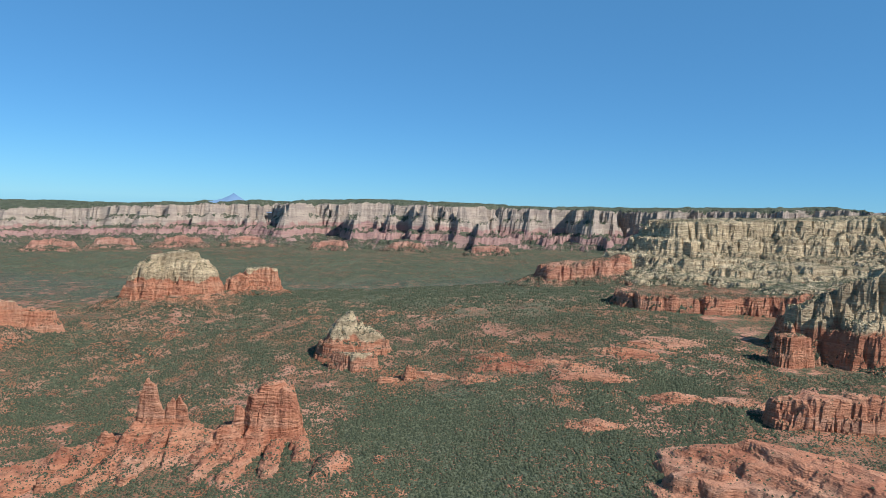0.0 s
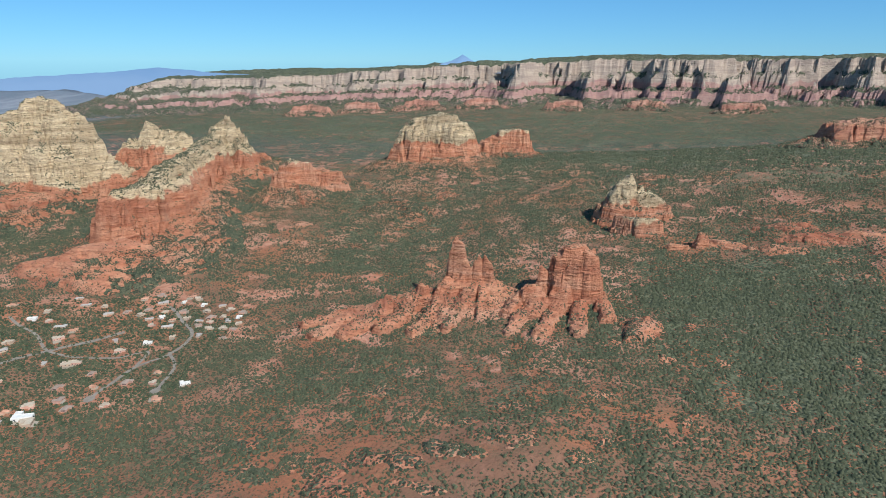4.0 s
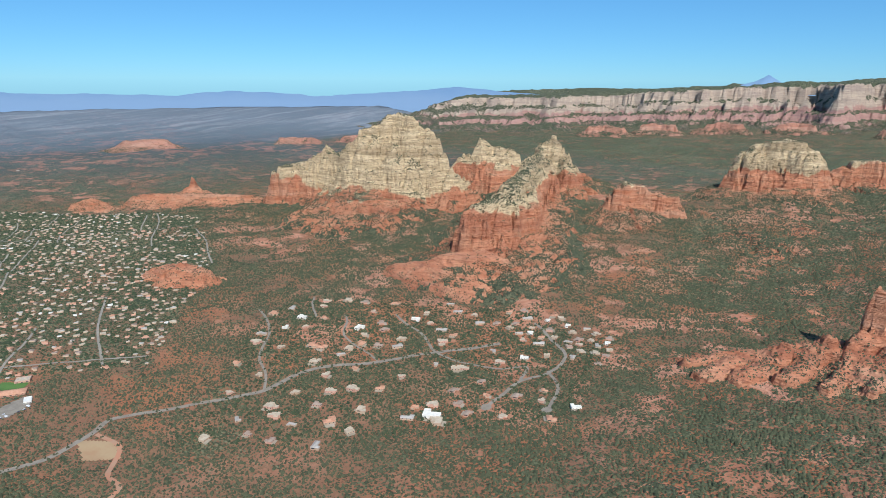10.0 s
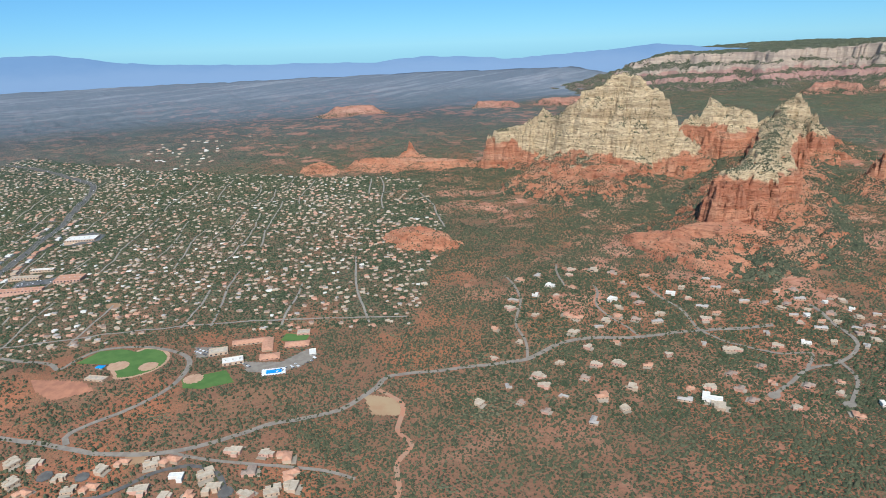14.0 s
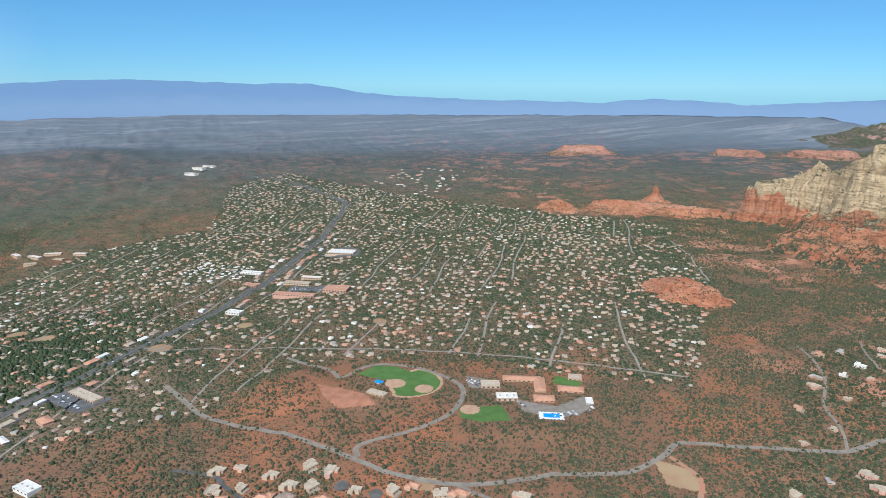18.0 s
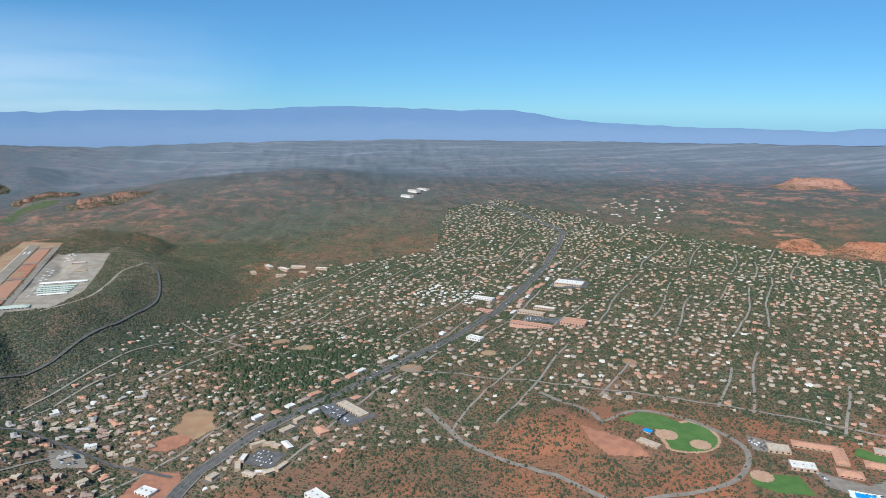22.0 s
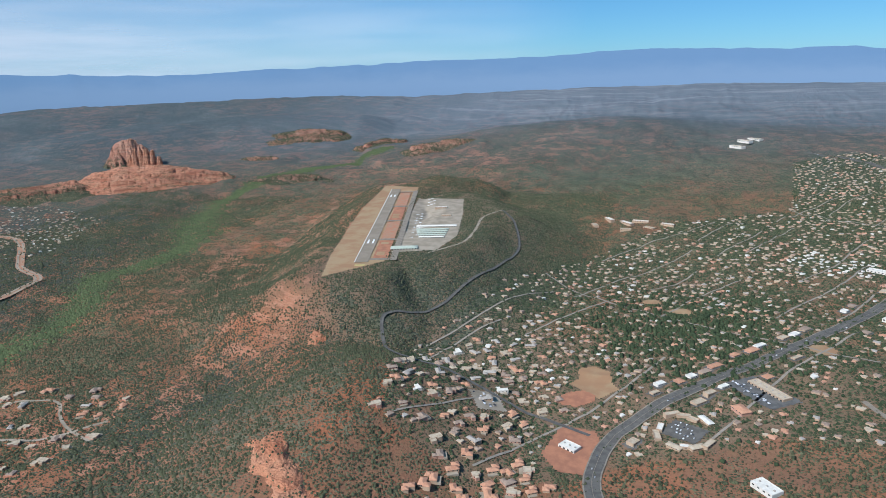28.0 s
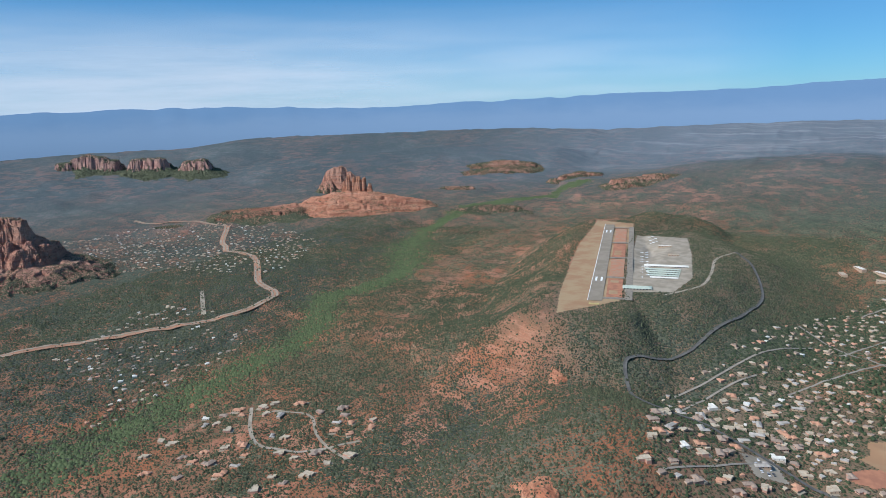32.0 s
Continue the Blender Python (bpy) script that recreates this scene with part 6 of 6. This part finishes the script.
building("shop", "long pale shop block", -1822, -90, 44, 16, 5, 58, STUCCO_WHITE, ROOF_WHITE, "shop")
building("shop", "pale shop block by the highway", -1700, -20, 50, 14, 5, 58, STUCCO_TAN, ROOF_CREAM, "shop")
building("shop", "pale shop block by the highway", -1720, 10, 40, 12, 5, 58, STUCCO_TAN, ROOF_WHITE, "shop")
building("shop", "low brown shop by the highway", -1735, -100, 30, 12, 5, 45, STUCCO_ROSE, ROOF_TILE, "shop")
for k, (x, y) in enumerate(((-2125, -590), (-2165, -560), (-2140, -520), (-2110, -470), (-2135, -430), (-2170, -490), (-2085, -520))):
    building("school", "low white-roofed campus block", x, y, 24 + 6 * (k % 3), 11, 3.4, 20 + 12 * k, STUCCO_TAN, ROOF_WHITE if k % 3 else ROOF_CREAM, "building")
for k, (x, y) in enumerate(((-3230, -180), (-3290, -150), (-3330, -110))):
    building("clinic", "pale building on the far hilltop", x, y, 56, 20, 6, 40, STUCCO_WHITE, ROOF_CREAM)
pad([(-1900, 60), (-1935, 110), (-1900, 150), (-1850, 130), (-1850, 90)], PARKING, "parking_lot", "grey supermarket parking lot", "parking lot", 0.5)
pad(ring_of(-1650, 0, 90, 34, 58), PARKING, "parking_lot", "grey shop parking lot", "parking lot", 0.5)
pad(ring_of(-1255, -640, 42, 34, 30), CONCRETE, "parking_lot", "pale gravel yard among houses", "parking lot", 0.5)
pad([(-1300, -515), (-1325, -495), (-1345, -505), (-1372, -508), (-1385, -528), (-1378, -548), (-1350, -545), (-1335, -555), (-1318, -538)], DRY_GRASS, "clearing", "dry tan open lot", "ground", 0.45)
pad([(-1278, -540), (-1292, -522), (-1306, -520), (-1318, -534), (-1312, -552), (-1296, -566), (-1282, -560)], BARE, "bare_earth", "bare orange lot", "ground", 0.55)
for x, y, r in ((-1465, -250, 16), (-1600, -420, 18), (-1640, -460, 14), (-1500, -130, 12), (-1420, 60, 10)):
    pad(disc(x, y, r), DRY_GRASS, "clearing", "dry tan open lot", "ground", 0.45)

# ---- homes of the town beyond the first streets, too many to tell apart ----
wall_sets = [("town_homes", STUCCO_TAN, ROOF_CREAM), ("town_homes", STUCCO_WHITE, ROOF_WHITE), ("town_homes", STUCCO_ROSE, ROOF_TILE), ("town_homes", STUCCO_TAN, ROOF_BROWN), ("town_homes", STUCCO_TAN, ROOF_GREY)]
homes = [[] for _ in wall_sets]
TRAILERS = [(-1884, -234), (-1955, -165), (-1868, -66), (-1780, -125)]
SOUTH_HOMES = [[(-1000, -1480), (-1300, -1480), (-1420, -1560), (-1130, -1560)], [(-1130, -1560), (-1330, -1560), (-1500, -1760), (-1400, -1860), (-1150, -1800)], [(-1700, -1790), (-2100, -1950), (-2200, -2350), (-2050, -2650), (-1700, -2750), (-1560, -2300)]]


def homes_in(ring, du, dv, chance, size, kinds):
    rx, ry = [p[0] for p in ring], [p[1] for p in ring]
    u, v = np.meshgrid(np.arange(-1700, 1700, du), np.arange(-1700, 1700, dv))
    u = u.ravel() + rng.uniform(-0.42, 0.42, u.size) * du
    v = v.ravel() + rng.uniform(-0.42, 0.42, v.size) * dv
    cx, cy = (min(rx) + max(rx)) / 2, (min(ry) + max(ry)) / 2
    x, y = cx + cs * u - sn * v, cy + sn * u + cs * v
    ok = inside(x, y, ring) & (rng.random(x.size) < chance * np.clip(1 + 0.9 * fbm(x, y, 130, 2, 71), 0.3, 1.3))
    for a, b in ((0, 0), (4, 0), (-4, 0), (0, 4), (0, -4)):
        ok &= ~is_taken(x + a, y + b)
    for px, py in zip(x[ok], y[ok]):
        k = rng.choice(5, p=kinds)
        homes[k].append((px, py, STREET_TURN + rng.choice((0, 90)) + rng.normal(0, 14), size[0] + (size[1] - size[0]) * rng.random() ** 1.5 * 1.15))
        take_points([px - 3, px, px + 3, px, px], [py, py, py, py - 3, py + 3])


homes_in(TRAILERS, 15, 11, 0.7, (0.36, 0.48), (0.1, 0.85, 0, 0, 0.05))
# shops and offices in the strip along the highway
for k, (hx, hy) in enumerate(smooth_line(HIGHWAY[3:12], 21)):
    after = smooth_line(HIGHWAY[3:12], 21)[min(k + 1, len(smooth_line(HIGHWAY[3:12], 21)) - 1)]
    turn = math.degrees(math.atan2(after[1] - hy, after[0] - hx))
    for side in (-1, 1):
        off = side * rng.uniform(20, 34)
        bx, by = hx - off * math.sin(radians(turn)), hy + off * math.cos(radians(turn))
        if rng.random() < 0.25 or is_taken(np.array([bx, bx + 6, bx - 6, bx, bx]), np.array([by, by, by, by + 6, by - 6])).any():
            continue
        w, d = rng.uniform(9, 19), rng.uniform(6, 10)
        pad(ring_of(bx, by, w + 6, d + 5, turn), PARKING, "parking_lot", "grey parking lot by a roadside shop", "parking lot", 0.5)
        style = rng.integers(0, 5)
        building("shop", ("low tan roadside shop", "low white-roofed roadside shop", "low rose-tiled roadside shop", "low brown-roofed roadside shop", "low cream roadside shop")[style], bx, by, w, d, rng.uniform(2.4, 3.4), turn,
                 (STUCCO_TAN, STUCCO_WHITE, STUCCO_ROSE, STUCCO_TAN, STUCCO_TAN)[style], (ROOF_CREAM, ROOF_WHITE, ROOF_TILE, ROOF_BROWN, ROOF_CREAM)[style], "shop", 0, style in (2, 3))
homes_in(TOWN, 14.5, 14, 0.66, (0.27, 0.56), (0.22, 0.05, 0.18, 0.32, 0.23))
for ring in SOUTH_HOMES:
    homes_in(ring, 17, 16, 0.55, (0.3, 0.52), (0.36, 0.1, 0.14, 0.2, 0.2))
homes_in([(-2400, 500), (-2900, 900), (-3000, 600), (-2700, 350)], 40, 34, 0.4, (0.5, 0.9), (0.3, 0.3, 0.1, 0.15, 0.15))


def joined_homes(name, label, rows, wall, roof, flat):
    rows = np.array(rows)
    x, y, turn, size = rows.T
    n = len(rows)
    a = np.radians(turn)
    z0 = height_of(x, y)
    hw, hd, h = 7.5 * size, 4.6 * size, 2.2 * size + 0.6
    cx = np.stack([-hw, hw, hw, -hw], -1)
    cy = np.stack([-hd, -hd, hd, hd], -1)
    wing = np.stack([-hw * 0.1, hw, hw, -hw * 0.1], -1), np.stack([hd * 0.8, hd * 0.8, hd * 2.0, hd * 2.0], -1)
    verts, faces, mats = [], [], []
    base = 0
    for (qx, qy), low in (((cx, cy), 1.0), (wing, 0.88)):
        wx = x[:, None] + np.cos(a)[:, None] * qx - np.sin(a)[:, None] * qy
        wy = y[:, None] + np.sin(a)[:, None] * qx + np.cos(a)[:, None] * qy
        top = (z0 + h * low)[:, None] * np.ones((1, 4))
        mx, my = qx.mean(1), qy.mean(1)
        half = (qx.max(1) - qx.min(1)) * (0.0 if flat else 0.22)
        rise = 0.35 if flat else 1.5
        peak = [np.stack([x + np.cos(a) * (mx + s * half) - np.sin(a) * my, y + np.sin(a) * (mx + s * half) + np.cos(a) * my, z0 + h * low + rise * size], -1) for s in (-1, 1)]
        block = np.concatenate([np.stack([wx, wy, z0[:, None] - 2.5 + 0 * wx], -1), np.stack([wx, wy, top], -1), np.stack(peak, 1)], 1)
        verts.append(block.reshape(-1, 3))
        k = base + 10 * np.arange(n)[:, None]
        for quad in ((0, 1, 5, 4), (1, 2, 6, 5), (2, 3, 7, 6), (3, 0, 4, 7)):
            faces.append(k + np.array(quad))
            mats.append(np.zeros(n, np.int32))
        for quad in ((4, 5, 9, 8), (6, 7, 8, 9), (5, 6, 9, 9), (7, 4, 8, 8)):
            faces.append(k + np.array(quad))
            mats.append(np.ones(n, np.int32))
        base += 10 * n
    faces, mats = np.concatenate(faces), np.concatenate(mats)
    tri = faces[:, 2] == faces[:, 3]
    me = bpy.data.meshes.new(name)
    me.from_pydata(np.concatenate(verts).tolist(), [], [tuple(f[:3]) if t else tuple(f) for f, t in zip(faces.tolist(), tri)])
    me.materials.append(wall)
    me.materials.append(roof)
    me.polygons.foreach_set("material_index", mats)
    return tagged(new(name, me), label, "houses", kind="stuff")


for k, (name, wall, roof) in enumerate(wall_sets):
    kind_of = ("cream flat roofs", "white flat roofs", "rose tiled roofs", "brown shingle roofs", "grey shingle roofs")[k]
    joined_homes(name, "crowded small town houses with " + kind_of, homes[k], wall, roof, k < 2)

# parked and driving cars, a few paces long
def car_rows():
    out = []
    h = smooth_line(HIGHWAY, 8)
    t = np.gradient(h, axis=0)
    for k in rng.choice(len(h) - 2, 70, replace=False):
        d = t[k] / np.hypot(*t[k])
        off = rng.choice((-5.5, -2.5, 2.5, 5.5))
        out.append((h[k][0] - d[1] * off, h[k][1] + d[0] * off, math.atan2(d[1], d[0]), 0.8))
    for x, y, w, d, turn in ((-1333, -352, 60, 8, 37), (-1320, -345, 40, 6, 37), (-1240, -424, 30, 20, 60), (-1055, 175, 10, 50, 0), (-1095, 130, 36, 6, 10), (-1160, 106, 26, 12, 20), (-1895, 80, 40, 30, 60), (-1650, 0, 80, 26, 58), (-1255, -640, 30, 20, 30)):
        for _ in range(22):
            u, v = rng.uniform(-w / 2, w / 2), round(rng.uniform(-d / 2, d / 2) / 6) * 6
            a = radians(turn)
            out.append((x + u * math.cos(a) - v * math.sin(a), y + u * math.sin(a) + v * math.cos(a), a + math.pi / 2, 0.6))
    return np.array(out)


def joined_cars():
    rows = car_rows()
    x, y, a, lift = rows.T
    z = height_of(x, y) + lift
    prof = np.array([(-1.3, 0.15), (1.3, 0.15), (1.3, 0.6), (0.7, 0.65), (0.35, 1.0), (-0.7, 1.0), (-1.2, 0.65), (-1.3, 0.6)])
    side = np.array([-0.58, 0.58])
    n, k = len(rows), len(prof)
    px = prof[None, :, 0, None] + 0 * side
    py = side[None, None] + 0 * px
    v = np.stack([x[:, None, None] + np.cos(a)[:, None, None] * px - np.sin(a)[:, None, None] * py, y[:, None, None] + np.sin(a)[:, None, None] * px + np.cos(a)[:, None, None] * py, z[:, None, None] + prof[None, :, 1, None] + 0 * py], -1)
    b = np.arange(n)[:, None] * 2 * k
    f = [b + np.array((2 * i, 2 * ((i + 1) % k), 2 * ((i + 1) % k) + 1, 2 * i + 1)) for i in range(k)]
    f += [b + np.array([2 * i + s for i in q]) for s in (0, 1) for q in ((0, 1, 2, 7), (7, 2, 3, 6), (6, 3, 4, 5))]
    n_ = Nodes("mixed_car_paint", 0.35, 0.5)
    paint = n_.done(n_.mix(n_.span(n_.island(), 0.3, 0.7), (0.05, 0.055, 0.07), (0.7, 0.7, 0.7)))
    return tagged(new("cars", mesh_from("cars", v.reshape(-1, 3), np.concatenate(f), paint)), "small cars parked and driving in the town", "cars", kind="stuff")


joined_cars()

# ---- plants ----
def blobs(name, label, x, y, radius, tall, material, category, kind="stuff", level=None, far=False):
    """Irregular rounded crowns, one island each; those far off are plainer."""
    n = len(x)
    sides = 4 if far else 3
    ring = np.arange(sides) * 2 * np.pi / sides
    turn = rng.uniform(0, 6.3, (n, 1))
    wild = rng.uniform(0.8, 1.35, (n, sides))
    z0 = height_of(x, y) if level is None else level
    low = np.stack([x[:, None] + radius[:, None] * wild * np.cos(ring + turn), y[:, None] + radius[:, None] * wild * np.sin(ring + turn), (z0 + 0.1 * tall)[:, None] + 0 * wild], -1)
    top = np.stack([x + rng.normal(0, 0.2, n) * radius, y + rng.normal(0, 0.2, n) * radius, z0 + tall], -1)[:, None]
    f = []
    if far:
        v = np.concatenate([low, top], 1)
        b = np.arange(n)[:, None] * 5
        for i in range(4):
            f.append(b + np.array((i, (i + 1) % 4, 4)))
    else:
        wild2 = rng.uniform(0.65, 1.25, (n, 3))
        mid = np.stack([x[:, None] + 0.85 * radius[:, None] * wild2 * np.cos(ring + turn + 1.0), y[:, None] + 0.85 * radius[:, None] * wild2 * np.sin(ring + turn + 1.0), (z0 + tall * 0.68)[:, None] + 0.3 * tall[:, None] * (wild2 - 0.8)], -1)
        v = np.concatenate([low, mid, top], 1)
        b = np.arange(n)[:, None] * 7
        for i in range(3):
            j = (i + 1) % 3
            f += [b + np.array((i, j, 3 + i)), b + np.array((j, 3 + j, 3 + i)), b + np.array((3 + i, 3 + j, 6))]
    return tagged(new(name, mesh_from(name, v.reshape(-1, 3), np.concatenate(f), material, True)), label, category, kind=kind)


def grow(n, x0, x1, y0, y1, keep):
    x, y = rng.uniform(x0, x1, n), rng.uniform(y0, y1, n)
    c = np.clip(cover_at(x, y) + 0.05 + 1.05 * fbm(x, y, 30, 3, 77) + 0.4 * fbm(x, y, 160, 2, 78), 0.06, 1.2)
    ok = (rng.random(n) < c * keep) & ~is_taken(x, y)
    return x[ok], y[ok]


# x from, to, y from, to, how many, plain crowns, size
for x0, x1, y0, y1, n, far, size in ((-1250, 300, 120, 400, 60000, True, 1.0), (-1250, 360, 400, 700, 76000, True, 1.0), (-1250, 420, 700, 1000, 70000, True, 1.05), (-1250, 520, 1000, 1400, 64000, True, 1.15),
                                     (-1400, -700, -1000, -500, 44000, True, 1.0), (-1400, -700, -500, 140, 40000, False, 1.0), (-1800, -850, -1500, -1000, 50000, True, 1.0), (-2450, -1400, -1250, -560, 60000, True, 1.0),
                                     (-2400, -900, -2100, -1500, 40000, True, 1.25), (-1900, -1250, 560, 1100, 30000, True, 1.2), (-700, 700, 1400, 2000, 28000, True, 1.6), (300, 800, 560, 1000, 20000, True, 1.0)):
    x, y = grow(n, x0, x1, y0, y1, 1.0)
    ok = ~inside(x, y, TOWN)
    x, y = x[ok], y[ok]
    r = size * rng.uniform(0.75, 1.45, len(x)) * (0.85 + 0.9 * rng.random(len(x)) ** 3)
    blobs("scrub", "scattered dark green juniper bushes", x, y, r, r * rng.uniform(1.2, 1.8, len(x)), BUSH, "bushes", far=far)
p = np.concatenate(rock_plants)
blobs("scrub", "dark green junipers clinging to rock ledges", p[:, 0], p[:, 1], p[:, 3], p[:, 3] * rng.uniform(1.0, 1.5, len(p)), BUSH, "bushes", level=p[:, 2], far=True)
n = 150000
u = rng.uniform(0, 1, (n, 2))
x, y = -3000 + 1950 * u[:, 0], -800 + 1650 * u[:, 1]
ok = inside(x, y, TOWN) & ~is_taken(x, y) & (rng.random(n) < np.clip(0.85 + 0.9 * fbm(x, y, 90, 3, 88), 0.15, 1))
x, y = x[ok], y[ok]
r = rng.uniform(0.9, 2.1, len(x)) * (0.85 + 0.6 * rng.random(len(x)) ** 3)
blobs("garden_trees", "dense dark green garden trees between houses", x, y, r, r * rng.uniform(1.0, 1.5, len(x)), TREE, "trees", far=True)
u = rng.uniform(0, 1, (10000, 2))
x, y = -1120 + 560 * u[:, 0], 240 + 570 * u[:, 1]
ok = inside(x, y, ESTATES) & ~is_taken(x, y)
x, y = x[ok], y[ok]
r = rng.uniform(0.9, 2.0, len(x))
blobs("garden_trees", "green trees and shrubs round the estate houses", x, y, r, r * rng.uniform(1.1, 1.5, len(x)), TREE, "trees")
x, y = rng.normal(-1510, 105, 3200), rng.normal(-400, 80, 3200)
ok = ~is_taken(x, y)
r = rng.uniform(1.6, 3.4, ok.sum())
blobs("grove", "dense dark green grove in the town", x[ok], y[ok], r, r * 1.4, TREE, "trees")
CREEK = [(-900, -1405), (-949, -1416), (-1076, -1440), (-1150, -1438), (-1247, -1424), (-1383, -1420), (-1480, -1450), (-1560, -1500), (-1640, -1545), (-1700, -1510), (-1800, -1500), (-1901, -1530), (-2020, -1600), (-2146, -1680), (-2413, -1745), (-2639, -1740), (-2900, -1650), (-3300, -1560)]
c = smooth_line(CREEK, 3)
k = rng.integers(0, len(c), 19000)
wide = 19 + 8 * np.sin(c[k][:, 0] / 90.0) + 22 * np.clip((c[k][:, 0] + 1450) / 150, 0, 1) + 26 * np.exp(-((c[k][:, 0] + 2050) / 220) ** 2)
x, y = c[k][:, 0] + rng.normal(0, 1, len(k)) * wide * 0.6, c[k][:, 1] + rng.normal(0, 0.8, len(k)) * wide
r = rng.uniform(1.1, 2.8, len(x)) * (0.8 + 0.8 * rng.random(len(x)) ** 3)
blobs("creekside_woods", "bright green cottonwoods along the creek", x, y, r, r * rng.uniform(1.0, 1.4, len(x)), COTTONWOOD, "trees", far=True)


# ---- thin high cloud in the south ----
def cirrus():
    n = Nodes("thin_high_cloud", 1.0, 0.0)
    p = n.place()
    wisp = n.noise(n.scaled(p, (0.0008, 0.0008, 0.0075)), 1.0, 5.0, 0.5)
    edge = n.attr("body")
    n.put(n.shader.inputs["Alpha"], n.math("MULTIPLY", n.span(wisp, 0.25, 0.72, 0.42, 0.9), edge))
    # a set glow replaces sunlight on the cloud and whitens the sky behind
    n.shader.inputs["Emission Color"].default_value, n.shader.inputs["Emission Strength"].default_value = (0.86, 0.93, 1.0, 1.0), 0.62
    white = n.done((0.3, 0.3, 0.3))
    a, b = np.linspace(0, 1, 60), np.linspace(0, 1, 24)
    u, v = np.meshgrid(a, b)
    turn = np.radians(98 + 76 * u)
    r = 4720 - 30 * v
    co = np.stack([CENTRE[0] - r * np.sin(turn), CENTRE[1] + r * np.cos(turn), 200 + 690 * v], -1).reshape(-1, 3)
    body = (0.15 + 0.85 * np.clip((u - 0.05) / 0.5, 0, 1)) * np.clip(u / 0.08, 0, 1) * np.clip((1 - v) / 0.6, 0, 1)
    ob = new("backdrop_cloud", mesh_from("backdrop_cloud", co, grid_faces(60, 24), white, True, [("body", body)]))
    ob.visible_shadow = False
    return tagged(ob, "thin streaks of high white cloud", "cloud", kind="structure")


cirrus()
